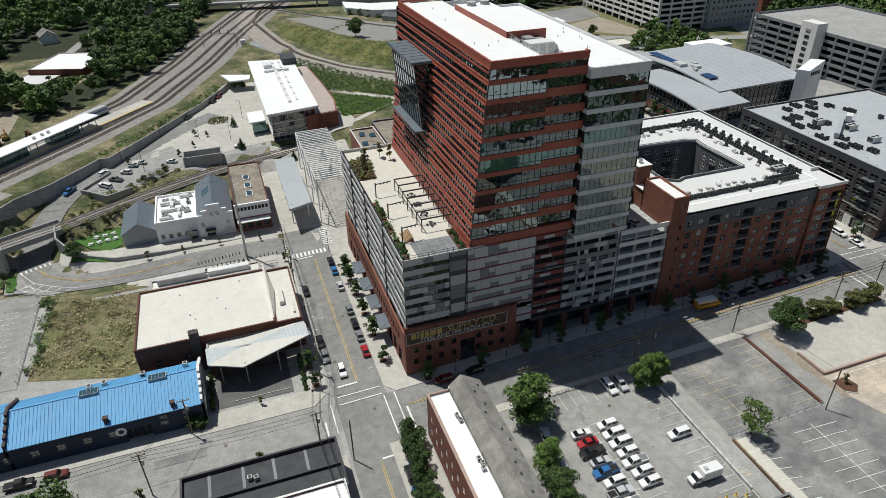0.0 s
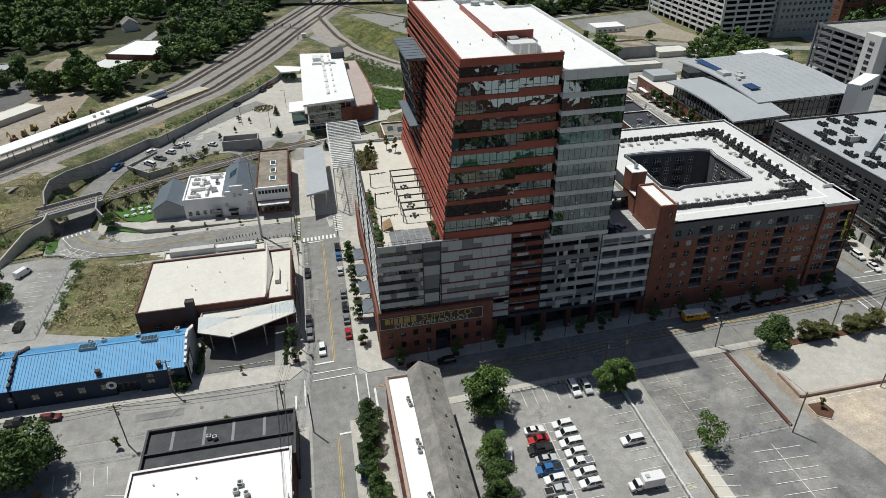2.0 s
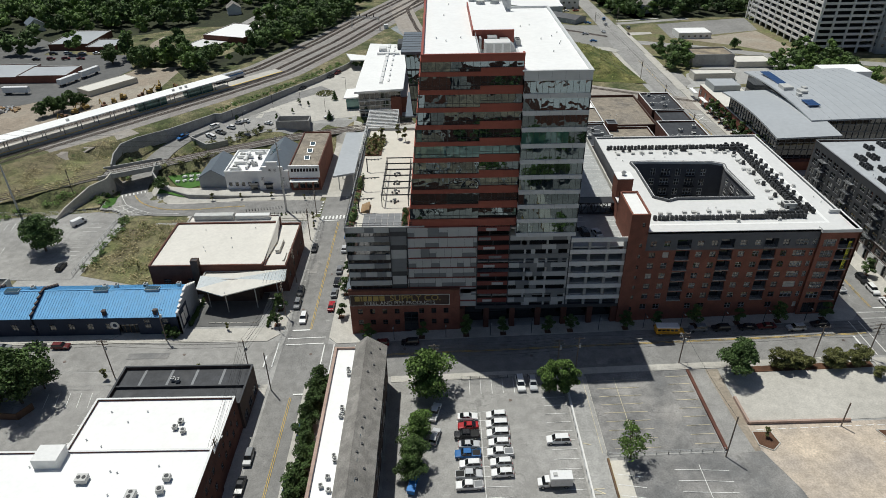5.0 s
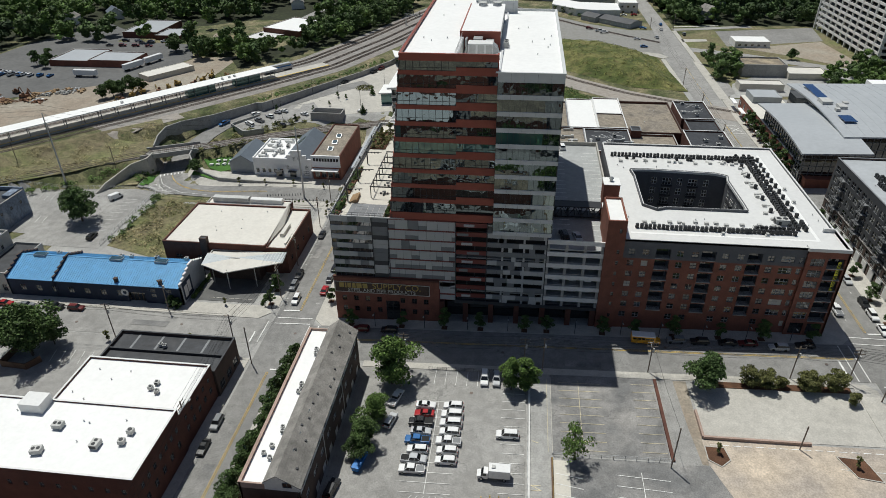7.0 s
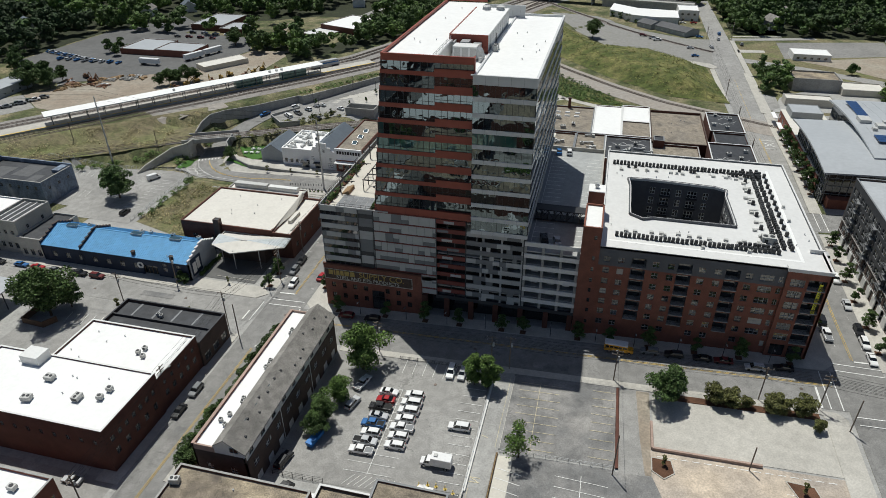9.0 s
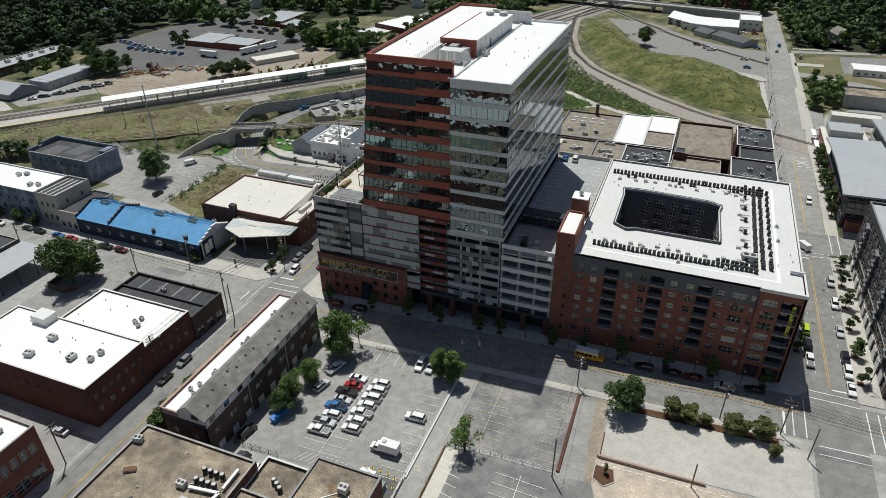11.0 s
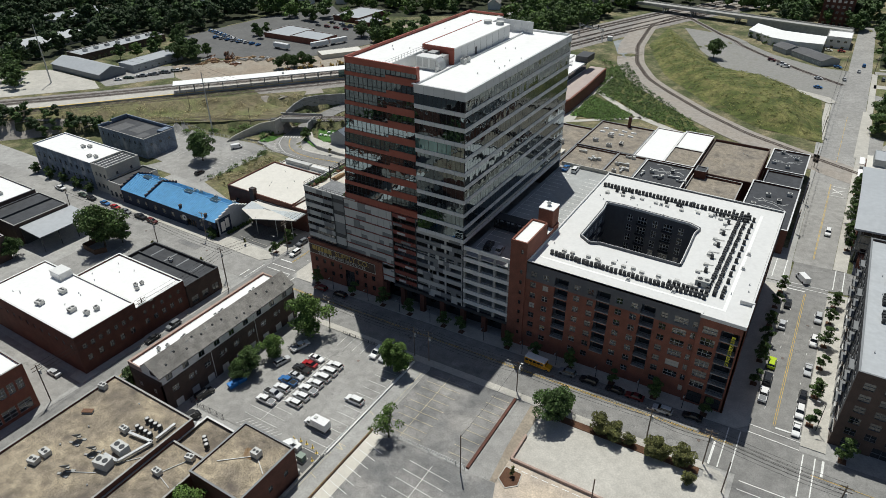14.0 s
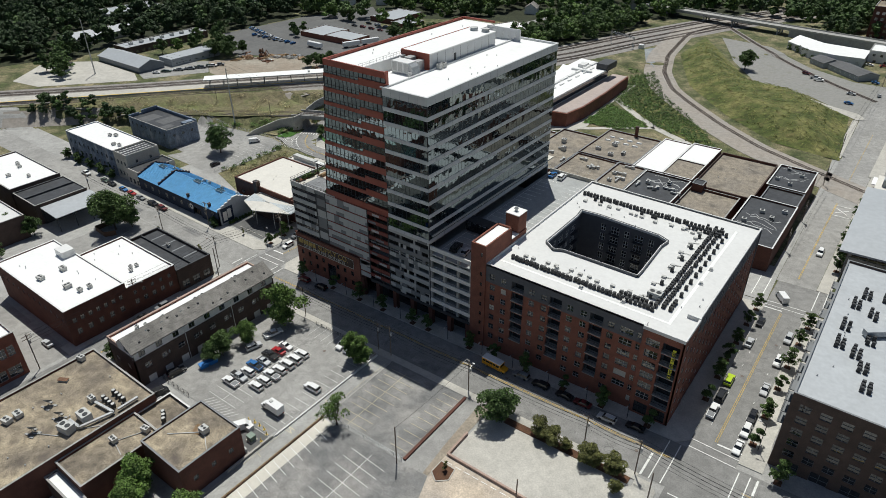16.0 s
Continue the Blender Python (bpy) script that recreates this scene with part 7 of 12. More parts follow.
for k in range(12):
    an = math.pi * k / 6
    Side((-66.3, BY0, 0.6), 0).box(rosette, math.cos(an) * 0.9 - 0.3, math.sin(an) * 0.9 - 0.3, math.cos(an) * 0.9 + 0.3, math.sin(an) * 0.9 + 0.3, 0, 0.05 + 0.002 * k)
tagged(part("wall_badge", rosette, M["white_wall"]), "round white badge painted on the navy wall", "badge")

# low links and old stores to the west
block("shop_link", "low arcaded shop with a black roof", "shop", -113.4, 2.2, -104.1, 20, 4.0, "cream_wall", "roof_black", windows=dict(S=spread(9.3, 3, 1.6, -2, 2.4, 0.3)), parapet=0.6)
block("cream_store", "two-storey cream rendered store with striped dark roof", "store", -124.0, 3.5, -113.5, 19, 8.8, "cream_wall", "roof_black", windows=dict(S=spread(10.4, 3, 1.2, 4.3, 1.6) + spread(10.4, 3, 1.4, -1, 2), E=spread(15.5, 2, 1.0, 5, 1.4)), parapet=0.7)
block("white_roofed_store", "long grey store with a white roof", "store", -166, 3.5, -124.1, 19, 8.9, "grey_wall", "roof_white", windows=dict(S=spread(41.9, 10, 1.3, 4.2, 1.7) + spread(41.9, 10, 1.3, -0.4, 1.9)), parapet=0.4, coping="steel_white")
units(8.9, [(-143, 13), (-140.5, 14.5), (-131, 8), (-128, 9)], "grey rooftop unit on a white roof", "units on the grey store", (1.8, 1.3, 1.2))
bm = B()
for k in range(4):
    box(bm, -123 + k * 2.4, 4, 8.81, -122.6 + k * 2.4, 18.5, 8.83)
tagged(part("roof_strips", bm, M["roof_apt"]), "pale strips across a dark roof", "strip", "", "structure")
pst = block("painted_store", "two-storey store with weathered blue-grey paint", "store", -167, 35.5, -133, 52.5, 6.0, "grey_wall", "roof_black", windows=dict(S=spread(34, 8, 1.1, 3.2, 1.6), E=spread(17, 3, 1.2, 2.6, 1.2)), parapet=0.8)
for q in ((-17.0, 7.9, 6.6, 17.0, 8.5, 7.6), (-17.0, -8.5, 6.6, -16.4, -2.5, 7.5), (-17.0, -1.0, 6.6, -16.4, 7.9, 8.2), (13.0, 2.0, 6.01, 16.2, 7.6, 7.2)):
    bm = B()
    box(bm, *q)
    part("raised_parapet", bm, M["grey_wall"], pst)
for q in ((-12.0, -6.5, 6.01, -4.0, 3.0, 6.05), (-1.5, -3.5, 6.01, 6.5, 6.5, 6.05), (8.0, -7.5, 6.01, 12.5, -1.0, 6.05)):
    bm = B()
    box(bm, *q)
    part("roof_patch", bm, M["roof_slate_grey"], pst)
block("dark_roofed_hall", "low hall with dark flat roof", "building", -125, -39.5, -106.2, -19, 5.0, "brick_brown", "roof_black", parapet=0.4)
bm = B()
box(bm, -116, -39, 5.0, -115.5, -19.5, 5.7)
tagged(part("roof_upstand", bm, M["roof_black"]), "black upstand across a bitumen roof", "upstand", "", "structure")
block("shed_row", "low brown brick store with white roof", "store", -165, -40, -125.2, -20, 6.5, "brick_brown", "roof_white", parapet=0.5)
units(6.5, [(-150, -26), (-146, -27), (-140, -34), (-133, -29), (-155, -35)], "grey rooftop unit on the white store", "units on the white store")
block("south_west_store", "low brick store with a pale roof", "store", -140, -68, -100, -46, 6.0, "brick_brown", "roof_apt", parapet=0.5)
t = thing("metal_shed", "open shed with a pale blue-grey metal roof", "shed")
b = B()
hexa(b, [(-106, -38, 3.9), (-93.5, -38, 3.2), (-93.5, -18, 3.2), (-106, -18, 3.9)], [(-106, -38, 4.2), (-93.5, -38, 3.5), (-93.5, -18, 3.5), (-106, -18, 4.2)])
part("roof", b, M["grey_metal"], t)
for y in (-37.5, -31, -24.5, -18.5):
    for x in (-105.6, -94):
        b = B()
        box(b, x - 0.12, y - 0.12, -3.5, x + 0.12, y + 0.12, 3.4)
        part("post", b, M["black_metal"], t)
b = B()
box(b, -105.9, -37.9, -3.5, -105.6, -18.1, 3.8)
part("rear_wall", b, M["panel_dark"], t)

# auction hall with cream roof and folded canopy
block("cream_roofed_hall", "brick hall with a cream membrane roof", "hall", -63, 21.6, -29.0, 47.8, 6.6, "brick_dark", "roof_tan", windows=dict(W=spread(26, 4, 2, 1, 1.4), S=spread(31, 4, 2, 1, 1.4)), parapet=0.4, coping="brick_dark")
block("cream_roofed_annex", "lower brick annex with cream membrane roof", "hall", -29.0, 21.6, -22.2, 47.8, 5.9, "brick_dark", "roof_tan", parapet=0.5, coping="brick_dark", windows=dict(E=spread(26, 4, 1.6, 0, 1.8)))
bm = B()
hexa(bm, [(-29.5, 21.9, 6.5), (-29.1, 21.9, 6.5), (-27.6, 36, 6.5), (-29.1, 47.4, 6.5), (-29.5, 47.4, 6.5)], [(-29.5, 21.9, 7.0), (-29.1, 21.9, 7.0), (-28.9, 36, 8.0), (-29.1, 47.4, 9.0), (-29.5, 47.4, 9.0)])
box(bm, -26.9, 29.5, 5.9, -25.6, 36.5, 7.1)
box(bm, -24.0, 25.0, 5.9, -23.4, 29.5, 6.4)
tagged(part("roof_wall", bm, M["roof_tan"]), "raking cream upstand and duct on the roof", "upstand", "", "structure")
block("auction_annex", "annex with a pale roof below the hall", "annex", -46.5, 17, -30, 21.5, 4.6, "brick_brown", "roof_tan", parapet=0.25)
can = thing("folded_canopy", "folded cream canopy with a translucent corner", "canopy")
bm = B()
P_ = dict(a=(-46.8, 18.5, 5.4), b=(-22, 21.5, 5.4), c=(-21.2, 14.8, 5.8), d=(-38.6, 10.4, 3.8), e=(-46.6, 13, 4.6), f=(-37, 17.5, 4.9))
v = {k: bm.verts.new(p) for k, p in P_.items()}
low = {k: bm.verts.new((p[0], p[1], p[2] - 0.3)) for k, p in P_.items()}
for tri in ("aef", "edf", "dcf", "cbf", "baf"):
    bm.faces.new([v[k] for k in tri])
    bm.faces.new([low[k] for k in tri[::-1]])
for a, b_ in ("ae", "ed", "dc", "cb", "ba"):
    bm.faces.new([v[a], low[a], low[b_], v[b_]])
for f_ in bm.faces:
    if f_.calc_center_median().x < -42 or f_.calc_center_median().x > -28:
        f_.material_index = 1
part("roof", bm, [M["roof_tan"], M["translucent"]], can)
bm = B()
for x, y in ((-44, 14.2), (-38, 11.5), (-24, 15.5), (-30, 13.5)):
    cyl(bm, x, y, -3, 4.2, 0.15)
part("posts", bm, M["galv"], can)
bm = B()
for k in range(7):
    beam(bm, (-28 + k, 20.6, 5.62), (-27.6 + k, 14.1 + 0.1 * k, 5.68), 0.08)
part("glazing_bars", bm, M["steel_white"], can)
t = thing("roof_duct", "long white duct with condensers along the hall parapet", "duct", at=(-58, 49.5, 6.8))
bm = B()
box(bm, 0, 0, 0, 13, 2.2, 1.8)
part("duct_run", bm, M["unit"], t)
bm = B()
box(bm, 13.6, 0.2, 0, 25, 2.2, 1.5)
part("duct_tail", bm, M["steel_white"], t)
block("rear_lean_to", "lean-to along the back of the hall", "annex", -60, 47.9, -30, 52.5, 6.7, "brick_dark", "roof_tan", parapet=0.3)
block("chimney_block", "dark brick flue on the hall", "flue", -50, 20.8, -47.8, 22.6, 9.0, "brick_brown", "roof_black", parapet=0.1)

# cafe, brick shop, canopy
block("white_cafe", "white rendered cafe with dark doors and a cluttered white roof", "cafe", -60.5, 92.6, -47, 114, 4.2, "cafe_wall", "roof_white", windows=dict(S=spread(13.5, 5, 1.3, -1.6, 1.7, 0.4)), parapet=0.6, coping="cafe_wall", frame_mat="black_metal")
units(4.2, [(-57, 97), (-50, 99), (-49.5, 106), (-57, 109)], "white rooftop kitchen unit", "units on the cafe roof", (2.2, 1.2, 1.3))
for x, y, lx, ly, hz in ((-58.5, 100.5, 9.0, 0.9, 0.9), (-55.5, 103, 1.2, 8.0, 1.1), (-53, 95.5, 0.9, 5.5, 0.8), (-58.8, 106, 6.5, 1.0, 1.0), (-52.5, 110.5, 4.5, 0.9, 0.9), (-59, 95, 4.5, 0.8, 0.7)):
    t = thing("kitchen_duct", "white sheet-metal duct run on the cafe roof", "duct", "ducts on the cafe roof", at=(x, y, 4.2))
    b = B()
    box(b, 0, 0, 0.3, lx, ly, 0.3 + hz)
    part("run", b, M["steel_white"], t)
    b = B()
    cyl(b, lx * 0.8, ly * 0.5, 0.3 + hz, 1.0 + hz, 0.45, 12, 0.35)
    part("cowl", b, M["steel_white"], t)
    b = B()
    box(b, lx * 0.1, 0.1, 0, lx * 0.1 + 0.3, ly - 0.1, 0.3)
    part("foot", b, M["galv"], t)
for x0, w_ in ((-50.5, 2.6), (-44.6, 2.6)):
    t = thing("door_awning", "dark glazed doors under a flat black awning", "door", "doors of the cafe", at=(x0, 91.0, -2.6))
    b = B()
    box(b, 0, 0, 0.2, w_, 0.12, 2.7)
    part("door_glass", b, M["glass_window"], t)
    b = B()
    box(b, -0.4, -1.6, 2.8, w_ + 0.4, 0.1, 2.95)
    part("awning", b, M["black_metal"], t)


def gabled(name, label, category, x0, y0, x1, y1, eave, ridge, wall, roof, zb=None, along="y"):
    """A gabled house; the ridge runs along one axis."""
    zb = gz((x0 + x1) / 2, (y0 + y1) / 2) - 1.5 if zb is None else zb
    t = thing(name, label, category)
    if along == "y":
        xm = (x0 + x1) / 2
        ends = [[(x0, y, zb), (x1, y, zb), (x1, y, eave), (xm, y, ridge - 0.15), (x0, y, eave)] for y in (y0, y1)]
        slopes = [[(x0 - 0.4, eave - 0.15), (xm, ridge)], [(xm, ridge), (x1 + 0.4, eave - 0.15)]]
    else:
        ym_ = (y0 + y1) / 2
        ends = [[(x, y0, zb), (x, y1, zb), (x, y1, eave), (x, ym_, ridge - 0.15), (x, y0, eave)] for x in (x0, x1)]
        slopes = [[(y0 - 0.4, eave - 0.15), (ym_, ridge)], [(ym_, ridge), (y1 + 0.4, eave - 0.15)]]
    b = B()
    hexa(b, ends[0], ends[1])
    bmesh.ops.recalc_face_normals(b, faces=b.faces)
    part("wall", b, M[wall], t)
    for (a, za), (c, zc) in slopes:
        b = B()
        if along == "y":
            lo_ = [(a, y0 - 0.4, za), (c, y0 - 0.4, zc), (c, y1 + 0.4, zc), (a, y1 + 0.4, za)]
        else:
            lo_ = [(x0 - 0.4, a, za), (x1 + 0.4, a, za), (x1 + 0.4, c, zc), (x0 - 0.4, c, zc)]
        hexa(b, lo_, [(p[0], p[1], p[2] + 0.2) for p in lo_])
        part("roof", b, M[roof], t)
    return t


gabled("grey_gabled_hall", "grey sided hall with slate metal roof", "hall", -71.5, 94, -60.6, 112, 1.6, 5.0, "grey_siding", "slate_metal")
gabled("dark_gabled_hall", "white gabled hall with dark metal roof and skylight", "hall", -46.9, 92, -35.5, 118, 4.6, 8.6, "cafe_wall", "slate_metal")
sg = thing("stepped_parapet", "white stepped parapet wall over the cafe front", "parapet", "", "structure")
for a_, c_, z_ in ((-47.2, -45.2, 5.4), (-45.2, -43.4, 7.0), (-43.4, -39.0, 9.0), (-39.0, -37.2, 7.0), (-37.2, -35.2, 5.4)):
    b = B()
    box(b, a_, 91.2, -4, c_, 91.7, z_)
    part("step", b, M["cafe_wall"], sg)
    b = B()
    box(b, a_ - 0.08, 91.1, z_, c_ + 0.08, 91.8, z_ + 0.15)
    part("coping", b, M["cafe_wall"], sg)
sd_ = Side((-47.2, 91.2, 0), 0)
for u, v, w_, h_ in ((4.6, 5.0, 0.9, 1.3), (6.6, 5.0, 0.9, 1.3), (1.2, 1.2, 1.1, 1.5), (9.4, 1.2, 1.1, 1.5), (8.6, -1.6, 2.2, 1.8)):
    window(sd_, u, u + w_, v, v + h_, sg, M["black_metal"], M["glass_window"], 2, 2, -0.06)
t = thing("roof_skylight", "gridded glass skylight on the dark roof", "skylight", at=(0, 0, 0))
bm = B()
hexa(bm, [(-44.6, 104, 6.35), (-42.0, 104, 8.1), (-42.0, 109, 8.1), (-44.6, 109, 6.35)], [(-44.6, 104, 6.65), (-42.0, 104, 8.4), (-42.0, 109, 8.4), (-44.6, 109, 6.65)])
part("pane", bm, M["skylight"], t)
block("gift_shop", "brick shop with white front and gravel roof", "shop", -34.4, 90.4, -22.8, 126, 7.2, "brick", "roof_brown", windows=dict(S=spread(11.6, 4, 2.0, -1.8, 2.6, 0.4)), parapet=0.4, coping="brick_dark")
fs = thing("shop_fascia", "white fascia with unreadable dark lettering over the shop", "fascia")
b = B()
box(b, -34.5, 89.7, 3.0, -22.7, 90.35, 8.0)
part("board", b, M["cafe_wall"], fs)
for k in range(9):
    b = B()
    box(b, -33.6 + k * 1.18, 89.62, 5.6, -32.75 + k * 1.18, 89.7, 6.9)
    part("letter_bar", b, M["text_black"], fs)
bm = B()
box(bm, -34.2, 86.9, 2.3, -23.2, 89.7, 2.5)
tagged(part("shop_awning", bm, M["steel_white"]), "white flat awning over the shop front", "awning")
for y in (98, 105, 112):
    t = thing("roof_light", "raised blue-glass roof light", "skylight", "roof lights on the brick shop", at=(-28.5, y, 7.2))
    bm = B()
    hexa(bm, [(-1.2, -1.2, 0), (1.2, -1.2, 0), (1.2, 1.2, 0), (-1.2, 1.2, 0)], [(-1.1, -1.1, 0.3), (1.1, -1.1, 0.3), (1.1, 1.1, 1.1), (-1.1, 1.1, 1.1)])
    part("frame", bm, M["galv"], t)
    bm = B()
    hexa(bm, [(-0.9, -0.9, 0.4), (0.9, -0.9, 0.4), (0.9, 0.9, 1.0), (-0.9, 0.9, 1.0)], [(-0.9, -0.9, 0.46), (0.9, -0.9, 0.46), (0.9, 0.9, 1.14), (-0.9, 0.9, 1.14)])
    part("pane", bm, M["skylight"], t)
t = thing("flat_canopy", "long flat grey metal canopy on posts", "canopy")
bm = B()
hexa(bm, [(-16.6, 83.5, 5.6), (-8.6, 86.5, 5.6), (-8.8, 128, 5.6), (-16.6, 128, 5.6)], [(-16.6, 83.5, 6.3), (-8.6, 86.5, 6.3), (-8.8, 128, 6.3), (-16.6, 128, 6.3)])
part("roof", bm, M["grey_metal"], t)
for y in (90, 100, 110, 120):
    for x in (-15.5, -9.8):
        bm = B()
        cyl(bm, x, y, -2.5, 5.6, 0.2)
        part("post", bm, M["galv"], t)

# white steel pergola
pg = thing("steel_pergola", "tall white steel pergola with slanting louvres", "pergola")
PX0, PX1, PY0, PY1, PZ = -6.2, 6.4, 86, 133, 14.6
bm = B()
for y in np.arange(PY0, PY1 + 0.1, 1.7):
    beam(bm, (PX0, y, PZ), (PX1, y + 0.6, PZ), 0.42, 0.3)
part("roof_louvres", bm, M["steel_white"], pg)
bm = B()
for x in (PX0, PX1):
    beam(bm, (x, PY0, PZ - 0.35), (x, PY1, PZ - 0.35), 0.28, 0.4)
for k in range(4):
    y0, y1 = PY0 + k * 11.75, PY0 + (k + 1) * 11.75
    beam(bm, (PX0, y0, PZ - 0.4), (PX1, y1, PZ - 0.4), 0.22)
    beam(bm, (PX1, y0, PZ - 0.4), (PX0, y1, PZ - 0.4), 0.22)
part("roof_frame", bm, M["steel_white"], pg)
bm = B()
for y in np.arange(PY0, PY1 + 0.1, 2.6):
    beam(bm, (PX0, y, 6.0), (PX0, y, PZ), 0.2, 0.3)
for k in range(4):
    y0, y1 = PY0 + k * 11.75, PY0 + (k + 1) * 11.75
    beam(bm, (PX0 - 0.2, y0, 6), (PX0 - 0.2, y1, PZ - 0.5), 0.25)
part("side_louvres", bm, M["steel_white"], pg)
bm = B()
for y in (PY0, PY0 + 15.6, PY0 + 31.2, PY1):
    for x in (PX0, PX1):
        beam(bm, (x, y, gz(x, y) - 0.3), (x, y, PZ), 0.35)
part("column", bm, M["steel_white"], pg)

# station hall
stn = thing("station_hall", "long station hall with white roof, glass front and brick wing", "station")
bm = B()
prism(bm, [(-13.2, 155.5), (6.0, 158.5), (6.0, 232), (-13.2, 235)], 2, 15.4)
part("glass_front", bm, M["glass_window"], stn)
for z in (6.2, 10.6):
    bm = B()
    prism(bm, [(-13.7, 155.0), (6.1, 158.1), (6.1, 232), (-13.7, 235.4)], z, z + 0.5)
    part("floor_band", bm, M["grey_panel"], stn)
bm = B()
prism(bm, [(1.5, 156.4), (6.2, 157.2), (6.2, 159.6), (1.5, 158.8)], 2, 12.2)
part("brick_pier", bm, M["brick"], stn)
bm = B()
for z in (5.5, 8.5, 11.5, 14.5):
    beam(bm, (-13.4, 155.3, z), (6.1, 158.3, z), 0.3, 0.3)
    beam(bm, (-13.4, 155.3, z), (-13.4, 235, z), 0.3, 0.3)
for k in range(9):
    beam(bm, (-13.3 + 19.3 * k / 8, 155.3 + 3 * k / 8, 2), (-13.3 + 19.3 * k / 8, 155.3 + 3 * k / 8, 15.4), 0.15)
part("frame", bm, M["galv"], stn)
bm = B()
prism(bm, [(-15, 152.5), (7.5, 156.5), (7.5, 236), (-15, 240)], 15.4, 16.3)
part("roof", bm, M["roof_white"], stn)
bm = B()
prism(bm, [(-16, 232), (-15, 240), (-30, 246), (-26, 232)], 8.5, 9.2)
prism(bm, [(-22, 165), (-15, 166), (-15, 180), (-22, 179)], 8.8, 9.4)
part("entrance_canopy", bm, M["roof_white"], stn)
bm = B()
prism(bm, [(-21, 166), (-15, 167), (-15, 179), (-21, 178)], 3, 8.8)
part("vestibule", bm, M["glass_green"], stn)
bm = B()
prism(bm, [(6.1, 160.5), (16.5, 162.5), (18.5, 178), (17.8, 205), (15.5, 240), (6.1, 240)], 2, 10.6)
part("brick_wing", bm, M["brick"], stn)
bm = B()
prism(bm, [(6.2, 161.5), (15.8, 163.3), (17.7, 178), (17.0, 205), (14.8, 239.2), (6.2, 239.2)], 10.6, 10.8)
part("wing_roof", bm, mat("pink_paver", (0.43, 0.36, 0.33), 0.9, var=0.1, size=0.6), stn, "pink paved wing roof")
bm = B()
box(bm, 1.5, 225, 16, 8.5, 237, 19.5)
part("lift_house", bm, M["panel_dark"], stn)
for duct in [q for y in np.arange(165, 232, 9) for q in ((-4.2, y, 16.3, -2.8, y + 7.6, 17.1), (-0.5, y + 2, 16.3, 0.4, y + 6, 16.8))] + [(-9, 215, 16.3, 3, 217, 17.3), (-8.5, 222, 16.3, -4.5, 228, 18)]:
    bm = B()
    box(bm, *duct)
    part("roof_duct", bm, M["steel_white"], stn)

# low flat roofs behind the apartment block
def lowblock(name, label, x0, y0, x1, y1, z, roof, wall="brick_dark", par=0.6, cop="panel_mid"):
    return block(name, label, "building", x0, y0, x1, y1, z, wall, roof, zb=0.5, parapet=par, coping=cop)


lowblock("skylit_store", "brick store with brown roof and glass roof lights", 16.5, 100, 26.5, 137, 10.2, "roof_brown", "brick", cop="roof_apt")
lowblock("brown_roofed_store", "store with a brown built-up roof", 26.6, 96, 44.5, 140, 11.6, "roof_brown")
lowblock("vented_store", "store with brown roof, skylights and vents", 44.6, 119, 69, 151, 12.0, "roof_brown")
lowblock("brown_roofed_wing", "wing with a brown built-up roof", 44.6, 95, 63, 118.9, 11.4, "roof_brown")
lowblock("white_patched_store", "store with a bright white roof", 69.2, 119, 81.2, 155, 12.3, "roof_white", par=0.3, cop="roof_apt")
lowblock("pale_patched_store", "store with a pale white roof", 81.3, 136.6, 93.2, 157, 12.3, "roof_white", par=0.4, cop="roof_apt")
lowblock("weathered_store", "store with a bare weathered grey-brown roof", 81.3, 119, 93.2, 136.5, 12.3, "roof_brown", par=0.4, cop="roof_apt")
lowblock("middle_store", "store with a grey-brown roof and machinery", 63.2, 95, 75, 118.9, 11.8, "roof_brown")
lowblock("black_patched_store", "store with a black patched roof", 75.1, 95, 93.2, 118.9, 11.6, "roof_black", cop="roof_apt")
lowblock("wide_brown_store", "wide store with a stained brown roof", 93.6, 119.2, 116, 158, 10.2, "roof_brown", par=0.9, cop="brick_brown")
lowblock("narrow_brown_store", "store with a brown patched roof", 93.6, 96, 112, 119, 9.6, "roof_brown", par=0.8, cop="concrete_grey")
lowblock("roof_shaft_house", "small dark lift house between the roofs", 94.2, 116.2, 98.4, 121.2, 12.6, "roof_black", par=0.2)
lowblock("black_roofed_shop", "shop with a black roof and condensers", 117.3, 132.2, 131.2, 155, 12.3, "roof_black", cop="roof_apt")
lowblock("black_roofed_bar", "bar with a black roof and ducts", 115.2, 83, 131.5, 118.8, 12.2, "roof_black", cop="roof_apt")
lowblock("black_roofed_annex", "annex with a black roof", 118.4, 118.9, 131.2, 132.1, 11.8, "roof_black")
units(12.2, [(118.5, 98), (122, 108), (126, 104.5), (128.6, 112), (119.5, 88)], "pale rooftop unit on a black roof", "units on the black bar roof", (1.6, 1.4, 1.2))
units(12.3, [(119.5, 140), (124.6, 137.5), (121.2, 152), (126.8, 148)], "pale rooftop unit on a black roof", "units on the black shop roof", (1.4, 1.3, 1.1))
units(11.7, [(80, 108), (84, 104), (87, 112), (66, 108), (67, 101)], "dark rooftop unit on a stained roof", "units on the patched roofs", (1.6, 1.3, 1.2))
units(12.0, [(50, 127), (57, 124), (61, 128), (54, 135)], "grey rooftop unit on a brown roof", "units on the vented store", (2.2, 1.4, 1.3))
units(11.6, [(38, 118), (34, 126)], "boxy brown vent on a roof", "vents on the brown store", (1.9, 1.9, 1.9))
